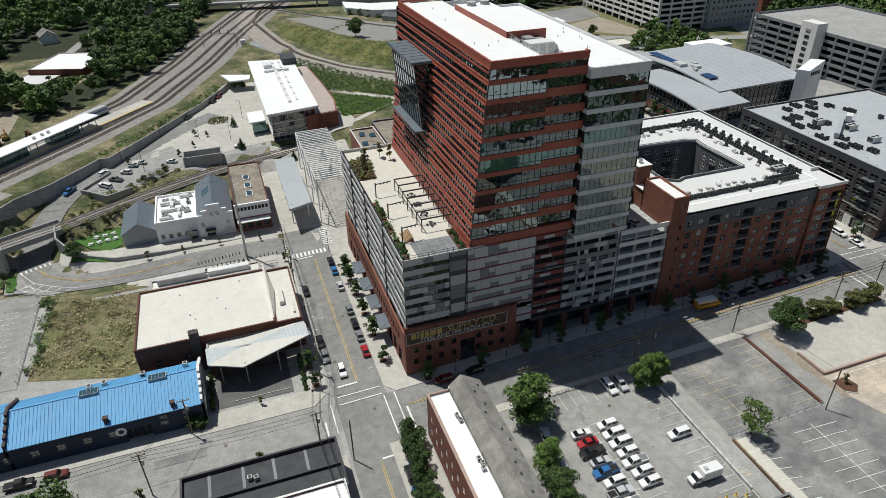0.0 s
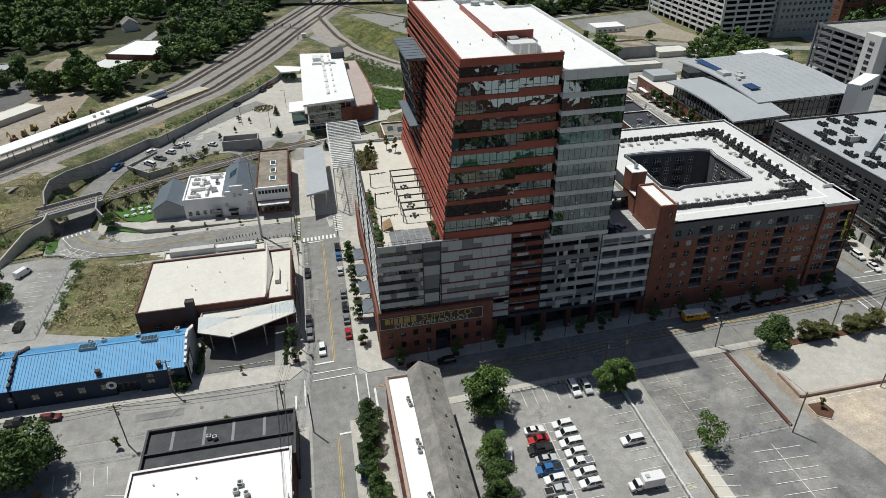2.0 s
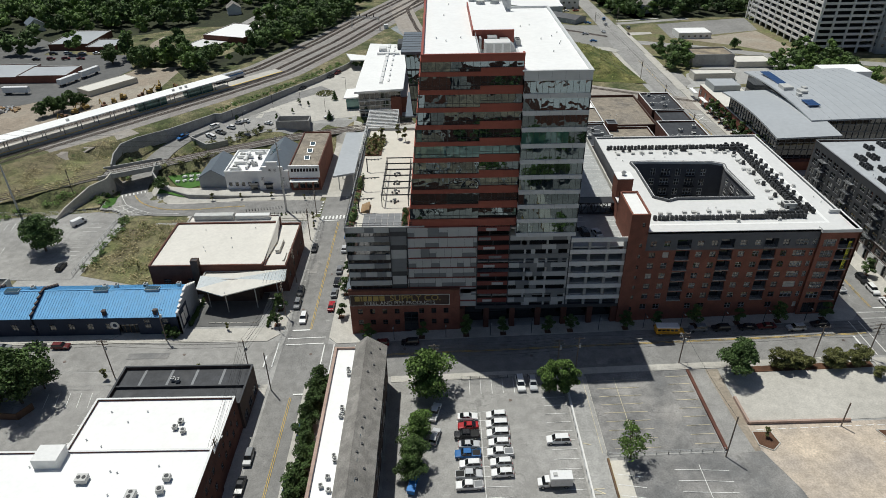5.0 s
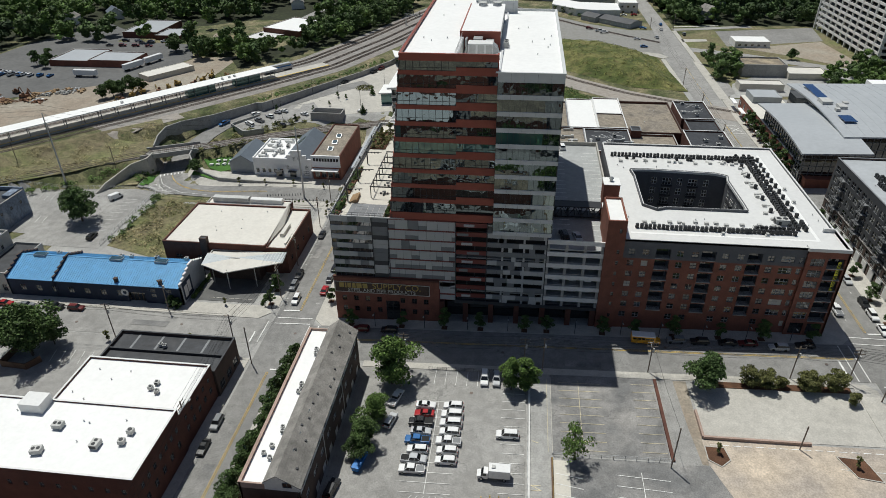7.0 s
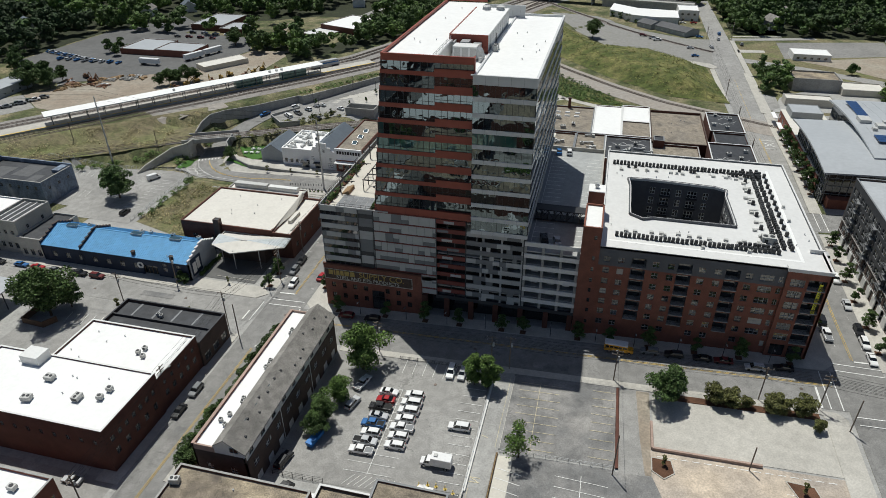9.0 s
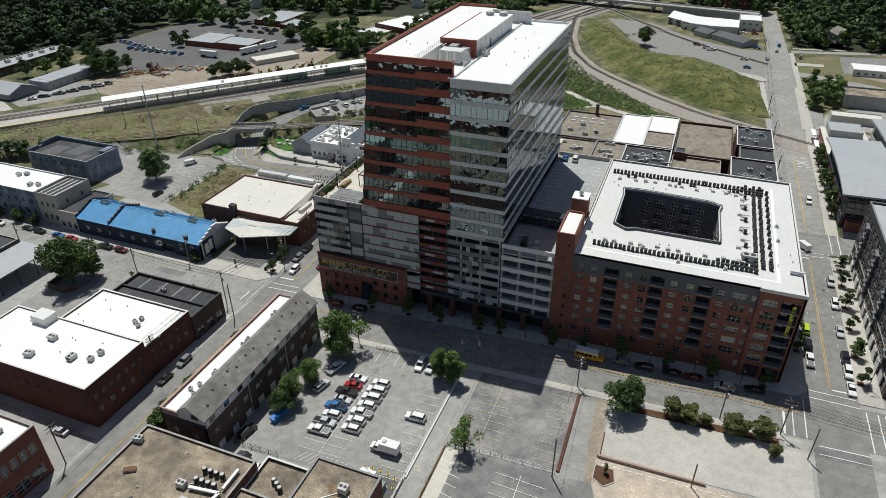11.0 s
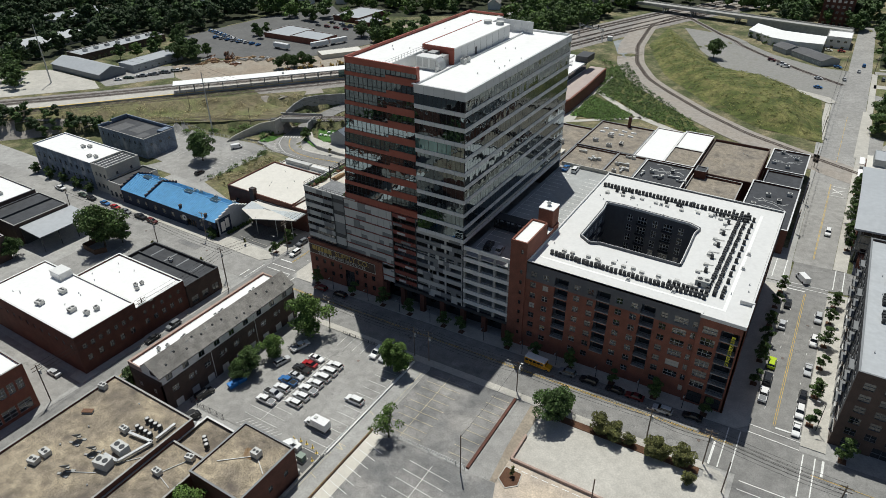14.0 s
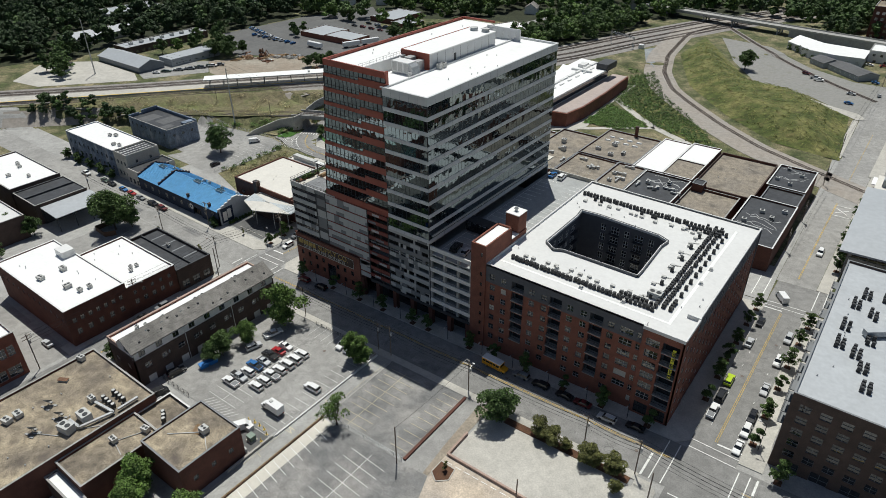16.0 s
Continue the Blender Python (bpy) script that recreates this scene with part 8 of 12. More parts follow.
for x0_, y0_, x1_, y1_, z_ in ((77, 97, 92, 117, 11.6), (46, 97, 62, 117, 11.4), (28, 98, 43, 138, 11.6), (64, 97, 74, 117, 11.8)):
    for k in range(4):
        px_, py_ = rnd.uniform(x0_, x1_), rnd.uniform(y0_, y1_)
        t = thing("roof_duct", "weathered sheet-metal duct on a flat roof", "duct", "ducts on the flat roofs", at=(px_, py_, z_), turn=rnd.choice((0, 90, 35)))
        b = B()
        box(b, -rnd.uniform(1.2, 2.6), -0.3, 0.25, 1.2, 0.3, 0.85)
        part("run", b, M["galv"], t)
        b = B()
        box(b, 0.7, -0.55, 0, 1.9, 0.55, 1.15)
        part("fan_box", b, M["unit"], t)
for x0_, y0_, x1_, y1_, z_ in ((116.2, 84, 130.6, 118, 12.2), (118.2, 133, 130.4, 154.2, 12.3), (76, 96, 92.4, 118, 11.6)):
    for k in range(4):
        b = B()
        px_, py_ = rnd.uniform(x0_, x0_ + 4), rnd.uniform(y0_ + 1, y1_ - 1)
        while px_ < x1_ - 2:
            qx_, qy_ = px_ + rnd.uniform(1.0, 2.4), min(max(py_ + rnd.uniform(-2.2, 2.2), y0_ + 0.5), y1_ - 0.5)
            beam(b, (px_, py_, z_ + 0.012), (qx_, qy_, z_ + 0.012), 0.22, 0.02)
            px_, py_ = qx_, qy_
        tagged(part("sealant_line", b, M["panel_pale"]), "pale crooked sealant line on a bitumen roof", "sealant", "sealant lines", "structure")
t = thing("brick_chimney", "old dark brick chimney above the flat roofs", "chimney", at=(57.5, 150.0, 12.0))
b = B()
box(b, -0.6, -0.6, 0, 0.6, 0.6, 4.6)
part("stack", b, M["brick_dark"], t)
b = B()
box(b, -0.75, -0.75, 4.6, 0.75, 0.75, 5.0)
part("cap", b, M["brick_brown"], t)
for k in range(8):
    x, y = 49 + (k % 4) * 4.2, 139 + (k // 4) * 4.5
    t = thing("roof_dome", "white domed roof light on a brown roof", "skylight", "domes on the vented store", at=(x, y, 12.0))
    bm = B()
    hexa(bm, [(-1.2, -0.6, 0), (1.2, -0.6, 0), (1.2, 0.6, 0), (-1.2, 0.6, 0)], [(-1.0, -0.4, 0.5), (1.0, -0.4, 0.5), (1.0, 0.4, 0.5), (-1.0, 0.4, 0.5)])
    part("dome", bm, M["steel_white"], t)
for x, y in ((19, 112), (19, 120), (22.5, 108), (22.5, 116), (24, 128), (20, 130)):
    t = thing("roof_light", "raised blue-glass roof light on a brown roof", "skylight", "roof lights on the skylit store", at=(x, y, 10.2))
    bm = B()
    hexa(bm, [(-1.2, -1.2, 0), (1.2, -1.2, 0), (1.2, 1.2, 0), (-1.2, 1.2, 0)], [(-1.1, -1.1, 0.3), (1.1, -1.1, 0.3), (1.1, 1.1, 1.1), (-1.1, 1.1, 1.1)])
    part("frame", bm, M["skylight"], t)

# curved-roof hall to the east
hall = thing("curved_roof_hall", "glass and brick hall under low curved grey metal roofs", "hall")
def vault(x0, y0, x1, y1, zs, rise, z_low, tilt=0.0):
    b = B()
    n = 24
    low_, high_ = [], []
    for k in range(n + 1):
        y, z = y0 + (y1 - y0) * k / n, zs + rise * math.sin(math.pi * (0.15 + 0.7 * k / n))
        low_.append((y, z - 0.6))
        high_.append((y, z))
    ring = high_ + low_[::-1]
    hexa(b, [(x0, y, z) for y, z in ring], [(x1, y, z + tilt) for y, z in ring])
    return b
part("roof", vault(167, 96, 213, 160, 19.2, 3.4, 0, 1.0), M["grey_metal"], hall, "curved grey metal roof")
part("lower_roof", vault(149, 84, 173, 138, 17.2, 3.0, 0, 0.7), M["grey_metal"], hall)
bm = B()
box(bm, 168.5, 98, 3, 211, 158, 20.5)
box(bm, 151.5, 88, 3, 166.5, 134, 18.0)
part("glazing", bm, M["glass_window"], hall)
for z in (9, 12, 15, 18):
    bm = B()
    box(bm, 168.4, 97.8, z, 211.2, 98.05, z + 0.25)
    box(bm, 151.3, 87.8, z, 170.1, 88.05, z + 0.25)
    box(bm, 151.3, 88.05, z, 151.55, 134, z + 0.25)
    part("transom", bm, M["panel_mid"], hall)
bm = B()
for x in np.arange(169, 211, 2.4):
    box(bm, x, 97.75, 3, x + 0.15, 98.02, 20.4)
for x in np.arange(152, 170, 2.4):
    box(bm, x, 87.75, 3, x + 0.15, 88.02, 18.4)
for y in np.arange(88, 134, 2.4):
    box(bm, 151.25, y, 3, 151.52, y + 0.15, 18.4)
part("mullions", bm, M["panel_mid"], hall)
bm = B()
box(bm, 151, 96, 2, 156, 168, 12.2)
box(bm, 156, 160, 2, 168, 168, 12.2)
box(bm, 153, 84.5, 2, 170, 87.9, 8.5)
part("brick_wing", bm, M["brick"], hall)
for y in range(99, 166, 6):
    for z0_, z1_ in ((3.4, 6.4), (8.0, 10.6)):
        bm = B()
        box(bm, 150.93, y, z0_, 151.05, y + (3.2 if z0_ < 5 else 1.6), z1_)
        part("wing_window", bm, M["glass_window"], hall)
bm = B()
box(bm, 150.9, 96, 12.2, 168, 168.1, 12.4)
part("wing_roof", bm, M["roof_tan"], hall)
for a in ((171, 134, 175, 153, 7), (171, 107, 175.5, 114, 3)):
    for k in range(a[4]):
        bm = B()
        y0_, y1_ = a[1] + (a[3] - a[1]) * k / a[4], a[1] + (a[3] - a[1]) * (k + 0.93) / a[4]
        box(bm, a[0], y0_, 22.6, a[2], y1_, 22.85)
        part("solar_panel", bm, M["solar"], hall, "blue solar panel rows")
for a in ((169.5, 126, 173.5, 131.5, 24.0), (174.2, 121, 177.2, 125, 23.8), (172, 118.5, 173.6, 120.5, 23.6), (178, 127, 180, 129, 23.5)):
    bm = B()
    box(bm, a[0], a[1], 22.2, a[2], a[3], a[4])
    part("roof_machinery", bm, M["unit"], hall)
for k in range(1, 12):
    bm = B()
    x_ = 167 + 46 * k / 12
    for q in range(23):
        y0_, y1_ = 96 + 64 * q / 24, 96 + 64 * (q + 1) / 24
        z0_, z1_ = (19.2 + 3.4 * math.sin(math.pi * (0.15 + 0.7 * w / 24)) + k / 12 + 0.03 for w in (q, q + 1))
        beam(bm, (x_, y0_, z0_), (x_, y1_, z1_), 0.12, 0.08)
    part("roof_seam", bm, M["grey_metal"], hall)
bm = B()
prism(bm, [(206, 95), (209, 91), (219, 93.5), (215, 97.5)], 3, [26, 26, 29, 29])
part("sign_tower", bm, M["cafe_wall"], hall)
for k in range(5):
    bm = B()
    hexa(bm, [(210.4 + k * 1.4, 91.25 + k * 0.35, 23.6), (211.4 + k * 1.4, 91.5 + k * 0.35, 23.6), (211.4 + k * 1.4, 91.65 + k * 0.35, 23.6), (210.4 + k * 1.4, 91.4 + k * 0.35, 23.6)],
         [(210.4 + k * 1.4, 91.25 + k * 0.35, 25.0), (211.4 + k * 1.4, 91.5 + k * 0.35, 25.0), (211.4 + k * 1.4, 91.65 + k * 0.35, 25.0), (210.4 + k * 1.4, 91.4 + k * 0.35, 25.0)])
    part("sign_bar", bm, M["text_black"], hall)
bm = B()
box(bm, 204.5, 157, 3, 225.5, 169, 20.7)
part("rear_pavilion", bm, M["cafe_wall"], hall)
for k in range(6):
    bm = B()
    box(bm, 149.2, 99 + k * 14, 7.6, 151, 107 + k * 14, 7.9)
    part("street_awning", bm, M["cafe_wall"], hall)

# dark brick apartment house across the east street
eb = block("dark_apartment_house", "dark brick apartment house with pale roof full of condensers", "apartment building", 152.3, 1.5, 214, 66, 24.6, "brick_brown", "roof_silver", zb=0, parapet=0.6, windows=dict(
    S=[h for z in (21, 17.7, 14.4, 11.1, 7.8) for h in spread(61.7, 15, 2.2, z, 1.9)] + spread(61.7, 10, 3.6, 3.6, 3.0),
    W=[h for z in (21, 17.7, 14.4, 11.1, 7.8) for h in spread(64.5, 16, 2.7, z - 0.1, 2.1)] + spread(64.5, 12, 3.4, 3.8, 3.0)), coping="panel_mid", far=True)
walls_ = [c for c in eb.children if c.name.startswith("wall")]
me_ = walls_[3].data
me_.materials[0] = M["charcoal_board"]
me_.materials.append(M["brick_brown"])
for f_ in me_.polygons:
    if f_.center.z < 11.1:
        f_.material_index = 1
b = B()
box(b, -31.1, -32.5, 0, -30.86, 32.5, 3.5)
part("plinth", b, M["brick_brown"], eb)
for z in (7.4, 10.9):
    b = B()
    box(b, -31.0, -32.5, z - 0.3, -30.86, 32.5, z)
    part("brick_course", b, M["concrete_grey"], eb)
for z in (11.0, 14.3, 17.6, 20.9):
    for y in (-24.2, -8.0, 8.1, 24.2):
        b = B()
        box(b, -32.2, y - 1.9, z - 0.22, -30.86, y + 1.9, z)
        bal = part("balcony", b, M["panel_mid"], eb)
        b = B()
        for k in range(16):
            box(b, -32.18, y - 1.86 + k * 0.245, z, -32.14, y - 1.82 + k * 0.245, z + 1.05)
        box(b, -32.19, y - 1.9, z + 1.0, -32.13, y + 1.9, z + 1.07)
        part("railing", b, M["black_metal"], bal)
sp = []
for cx_, cy_ in ((157, 43), (158.5, 49), (156.4, 32), (156.4, 24), (160, 22), (161, 40), (162, 17.5), (163.5, 11), (166, 58), (172, 59.5), (180, 60), (183, 55), (163, 50), (168, 42), (162, 29), (170, 50), (176, 56), (186, 48), (190, 40)):
    for k in range(7):
        if rnd.random() < 0.85:
            sp.append((cx_ + (k % 2) * 1.25 + rnd.uniform(-.1, .1), cy_ + (k // 2) * 1.2, 24.62))
t = thing("roof_duct", "long blue-grey duct between rooftop condensers", "duct", at=(161.4, 31.0, 24.62), turn=38)
b = B()
box(b, 0, 0, 0.4, 22, 1.6, 1.9)
part("run", b, M["grey_metal"], t)
b = B()
for k in range(5):
    box(b, 1 + k * 4.8, 0.2, 0, 1.3 + k * 4.8, 1.4, 0.4)
part("foot_rail", b, M["galv"], t)
b = B()
box(b, 18, -2.2, 0.4, 22, -0.2, 2.6)
part("branch", b, M["steel_white"], t)
for s2 in sp:
    copy_thing(cp, pose(*s2, 0, 0, rnd.choice((0, 90))))
for x, y in ((170, 25), (172, 36), (166, 44), (175, 14)):
    roof_unit(x, y, 24.6, 3.6, 2.4, 2.0, "large pale rooftop unit on the dark apartment house", "large units on the dark apartment house")
bm = B()
for a in range(12):
    box(bm, 152.0, 6 + a * 4.8, 3.6, 152.28, 8.6 + a * 4.8, 7)
tagged(part("shop_awning_row", bm, M["roof_apt"]), "row of pale street awnings", "awning", "", "structure")

# ---- railway ----
def track(name, line, label, offset=0.0, dz=0.06, fixed=None, sleepers=True):
    t = thing(name, label, "railway track", "", "structure")
    pts, left, right = strip_points(line, 1.0, 3.0)
    nr = []
    for p, a, c in zip(pts, left, right):
        n = (a[0] - c[0], a[1] - c[1])
        x, y = p[0] + n[0] * offset, p[1] + n[1] * offset
        nr.append((x, y, (p[2] if fixed else gz(x, y)) + dz, n))
    for side in (-0.76, 0.76):
        b = B()
        for p, q in zip(nr, nr[1:]):
            beam(b, (p[0] + p[3][0] * side, p[1] + p[3][1] * side, p[2] + 0.26), (q[0] + q[3][0] * side, q[1] + q[3][1] * side, q[2] + 0.26), 0.16, 0.18)
        part("rail", b, M["rail"], t)
    if sleepers:
        b = B()
        for p, q in zip(nr, nr[1:]):
            for k in range(4):
                f = k / 4
                x, y, z = (p[i] + (q[i] - p[i]) * f for i in range(3))
                beam(b, (x - p[3][0] * 1.3, y - p[3][1] * 1.3, z + 0.1), (x + p[3][0] * 1.3, y + p[3][1] * 1.3, z + 0.1), 0.26, 0.16)
        tagged(part("sleepers", b, M["sleeper"], t), kind="stuff")
    return t


for off in (-7.5, -12, 9, 13.5):
    track("track_main", MAIN, "straight main-line track on grey ballast", off)
track("track_yard", MAIN[7:], "siding track on grey ballast", 0.0)
track("track_curve", CURVE, "single track curving round the grassy mound", 0.0, 0.1)
track("track_siding", SIDING, "rusty siding track behind the gravel yard", 0.0, 0.1)
for off in (-1.9, 1.9):
    track("track_spur", SPUR, "spur track above the street", off, 0.06, True)
LINE = Vector((0.652, 0.758, 0))
NRM = Vector((0.758, -0.652, 0))


def on_line(u, s, z):
    p = Vector((-180, 91, 0)) + LINE * u + NRM * s
    return (p.x, p.y, z)


plat = thing("station_platform", "long concrete platform with a white roof on posts", "platform")
b = B()
hexa(b, [on_line(-120, -5, 4), on_line(-120, 4.3, 4), on_line(177, 1.6, 4), on_line(177, -6, 4)], [on_line(-120, -5, 5.7), on_line(-120, 4.3, 5.7), on_line(177, 1.6, 5.7), on_line(177, -6, 5.7)])
part("deck", b, M["concrete"], plat)
b = B()
hexa(b, [on_line(-120, 3.4, 5.7), on_line(-120, 4.3, 5.7), on_line(177, 1.6, 5.7), on_line(177, 0.7, 5.7)], [on_line(-120, 3.4, 5.72), on_line(-120, 4.3, 5.72), on_line(177, 1.6, 5.72), on_line(177, 0.7, 5.72)])
part("edge_strip", b, M["paint_yellow"], plat)
b = B()
hexa(b, [on_line(0, -5, 10.2), on_line(0, 3.4, 10.2), on_line(143, 2.4, 10.2), on_line(143, -6, 10.2)], [on_line(0, -5, 10.6), on_line(0, 3.4, 10.6), on_line(143, 2.4, 10.6), on_line(143, -6, 10.6)])
part("roof", b, M["roof_white"], plat, "long white flat platform roof")
for k in range(19):
    for s in (-3.2, 1.6):
        b = B()
        x, y, _ = on_line(3 + k * 7.7, s - 0.05 * k, 0)
        cyl(b, x, y, 5.7, 10.2, 0.18, 8)
        part("post", b, M["panel_mid"], plat)
for u in (92, 118):
    b = B()
    hexa(b, [on_line(u, -3.4, 5.7), on_line(u, 0.4, 5.7), on_line(u + 15, 0.2, 5.7), on_line(u + 15, -3.6, 5.7)], [on_line(u, -3.4, 9.4), on_line(u, 0.4, 9.4), on_line(u + 15, 0.2, 9.4), on_line(u + 15, -3.6, 9.4)])
    part("shelter", b, M["glass_green"], plat, "glazed waiting shelter")
b = B()
for u, s in ((60, 0), (112, -1), (116, -1), (119, -1)):
    x, y, _ = on_line(u, s, 0)
    cyl(b, x, y, 10.6, 11.5, 0.7, 10)
part("roof_vent", b, M["galv"], plat)
# silver locomotive behind the platform
loco = thing("locomotive", "silver and blue locomotive standing behind the platform", "locomotive", at=on_line(150, -10.0, 5.1), turn=math.degrees(math.atan2(0.758, 0.652)))
b = B()
hexa(b, [(-9, -1.4, 0.9), (9, -1.4, 0.9), (9, 1.4, 0.9), (-9, 1.4, 0.9)], [(-9, -1.3, 3.9), (7.6, -1.3, 3.9), (7.6, 1.3, 3.9), (-9, 1.3, 3.9)])
part("body", b, PAINT["silver"], loco)
b = B()
box(b, -8.9, -1.42, 2.2, 7.9, 1.42, 2.9)
part("stripe", b, PAINT["blue"], loco)
b = B()
hexa(b, [(8.1, -1.2, 2.9), (8.45, -1.2, 2.6), (8.45, 1.2, 2.6), (8.1, 1.2, 2.9)], [(7.7, -1.2, 3.6), (7.9, -1.2, 3.6), (7.9, 1.2, 3.6), (7.7, 1.2, 3.6)])
part("windscreen", b, M["car_glass"], loco)
for x in (-6, 6):
    b = B()
    box(b, x - 2, -1.2, 0, x + 2, 1.2, 0.9)
    part("bogie", b, M["black_metal"], loco)


def wall_line(name, pts, h0, h1, label, thick=0.5, m="concrete_grey", base=None):
    """A retaining wall along points (x, y, top)."""
    t = thing(name, label, "retaining wall", "", "structure")
    for p, q in zip(pts, pts[1:]):
        b = B()
        d = Vector((q[0] - p[0], q[1] - p[1], 0)).normalized()
        n = Vector((-d.y, d.x, 0)) * thick / 2
        zl = base if base is not None else min(gz(p[0], p[1]), gz(q[0], q[1])) - 6
        hexa(b, [(p[0] + n.x, p[1] + n.y, zl), (p[0] - n.x, p[1] - n.y, zl), (q[0] - n.x, q[1] - n.y, zl), (q[0] + n.x, q[1] + n.y, zl)],
             [(p[0] + n.x, p[1] + n.y, p[2]), (p[0] - n.x, p[1] - n.y, p[2]), (q[0] - n.x, q[1] - n.y, q[2]), (q[0] + n.x, q[1] + n.y, q[2])])
        part("wall_panel", b, M[m], t)
    return t


wall_line("retaining_wall_yard", [(-110.5, 105, 3.2), (-113, 114, 4.2), (-113, 122, 5.2), (-109, 129, 5.3), (-99, 137.5, 5.4), (-98, 139, 5.2), (-83, 158, 5.2), (-79.2, 155.6, 6.0), (-67, 172.5, 6.1), (-55.4, 189.7, 6.2), (-41.6, 211, 6.2), (-29.4, 234, 6.2), (-25, 246, 6.2)], 0, 0, "tall grey concrete retaining wall along the rail yard")
wall_line("retaining_wall_west", [(-108, 99, 2.5), (-107.5, 93, 2.5), (-111.4, 86.5, 2.3), (-115.4, 73.5, -0.2), (-117, 69, -2.2)], 0, 0, "sloping grey concrete wing wall of the underpass", m="concrete")
wall_line("retaining_wall_cafe", [(-93.5, 108, 2.6), (-92.5, 101, 1.4), (-88, 95, -0.6), (-82, 90.5, -1.6), (-74, 86.5, -1.9), (-60, 85.5, -2.0), (-46, 85.5, -2.3), (-34, 86, -2.6)], 0, 0, "curved grey concrete wall below the cafe lawn")
wall_line("retaining_wall_lot", [(-79, 150, 2.2), (-88.6, 137.6, 1.8), (-78.4, 127.4, 2.2), (-70, 131, 2.6)], 0, 0, "grey concrete planter wall beside the ramp")
bd = thing("rail_bridge", "short concrete rail bridge over the street", "bridge", "", "structure")
b = B()
hexa(b, [(-112, 95.5, 0.1), (-91, 106.0, 0.1), (-93, 113.5, 0.1), (-113.5, 104, 0.1)], [(-112, 95.5, 1.15), (-91, 106.0, 1.15), (-93, 113.5, 1.15), (-113.5, 104, 1.15)])
part("deck", b, M["concrete_grey"], bd)
for a, c in (((-112, 95.4), (-91, 105.9)), ((-113.6, 104.2), (-93.2, 113.7))):
    b = B()
    beam(b, (*a, 1.3), (*c, 1.3), 0.5, 1.8)
    part("parapet", b, M["concrete_grey"], bd)
b = B()
beam(b, (-108.8, 97.2, -3.4), (-110.5, 105, -3.4), 1.2, 7.4)
beam(b, (-93.0, 105.5, -3.4), (-94.8, 112.6, -3.4), 1.2, 7.4)
part("abutment", b, M["concrete"], bd)
block("concrete_service_box", "open-topped concrete service enclosure", "enclosure", -50.6, 142.6, -35.6, 149.6, 3.4, "concrete_grey", "concrete_grey", zb=0, parapet=3.0)
# signal gantry
gt = thing("signal_gantry", "grey steel signal gantry over the tracks", "signal gantry")
b = B()
for x, y in ((-16, 322), (-36, 330)):
    beam(b, (x - 0.4, y, 4.5), (x - 0.4, y, 13), 0.3)
    beam(b, (x + 0.4, y, 4.5), (x + 0.4, y, 13), 0.3)
part("mast", b, M["galv"], gt)
b = B()
for z in (12, 13):
    beam(b, (-16, 322, z), (-36, 330, z), 0.25)
for k in range(8):
    beam(b, (-16 - 2.5 * k, 322 + k, 12), (-16 - 2.5 * (k + 1), 323 + k, 13), 0.15)
part("truss", b, M["galv"], gt)
for k in range(3):
    b = B()
    box(b, -20.3 - 5 * k, 323.5 + 2 * k, 13, -19.7 - 5 * k, 323.8 + 2 * k, 15)
    part("signal_head", b, M["black_metal"], gt)
b = B()
box(b, -13.5, 326, 4.5, -10.5, 329, 7.4)
tagged(part("relay_cabin", b, M["steel_white"]), "small white relay cabin beside the tracks", "cabin")

# road bridge over the railway
rb = thing("road_bridge", "long concrete road bridge over the railway", "bridge")
A_, Z_ = Vector((-62, 452, 9.6)), Vector((132, 416, 9.6))
b = B()
beam(b, A_, Z_, 11, 1.1)
part("deck", b, M["concrete_grey"], rb)
dn = (Z_ - A_).normalized()
nn = Vector((-dn.y, dn.x, 0))
for s in (-5.4, 5.4):
    b = B()
    beam(b, A_ + nn * s + Vector((0, 0, 1)), Z_ + nn * s + Vector((0, 0, 1)), 0.3, 0.9)
    part("parapet", b, M["concrete"], rb)
for k in (0.12, 0.3, 0.42, 0.6):
    p = A_ + (Z_ - A_) * k
    for s in (-4.5, 0, 4.5):
        b = B()
        q = p + nn * s
        beam(b, (q.x, q.y, 3), (q.x, q.y, 9.0), 1.0)
        part("pier", b, M["concrete_grey"], rb)
    b = B()
    beam(b, p - nn * 6 - Vector((0, 0, 0.9)), p + nn * 6 - Vector((0, 0, 0.9)), 1.0, 0.9)
    part("pier_cap", b, M["concrete_grey"], rb)
b = B()
prism(b, [(62, 423.6), (131, 411), (133, 421.4), (64, 434.2)], 2, 9.0)
part("abutment", b, M["concrete_grey"], rb)

# ---- farther buildings ----
ivy = thing("ivy_store", "long white store with ivy on its walls", "store")
IVY = [(69, 389), (86, 373), (101, 368.5), (118.2, 369.5), (118.2, 394), (90, 398), (71.5, 413)]
b = B()
prism(b, IVY, 1.5, 9.0)
part("wall", b, M["white_wall"], ivy)
b = B()
prism(b, [(93.5 + (x - 93.5) * 1.012, 390 + (y - 390) * 1.012) for x, y in IVY], 9.004, 9.3)
part("roof", b, M["roof_white"], ivy)
for (xa, ya), (xb, yb), n_ in zip(IVY[:3], IVY[1:4], (4, 3, 3)):
    ang = math.degrees(math.atan2(yb - ya, xb - xa))
    long_ = math.hypot(xb - xa, yb - ya)
    side_ = Side((xa, ya, 0), ang)
    for k in range(n_):
        u_ = long_ * (k + 0.5) / n_
        window(side_, u_ - 1.1, u_ + 1.1, 4.4, 6.4, ivy, M["panel_mid"], M["glass_window"], 2, 2, -0.05, far=True)
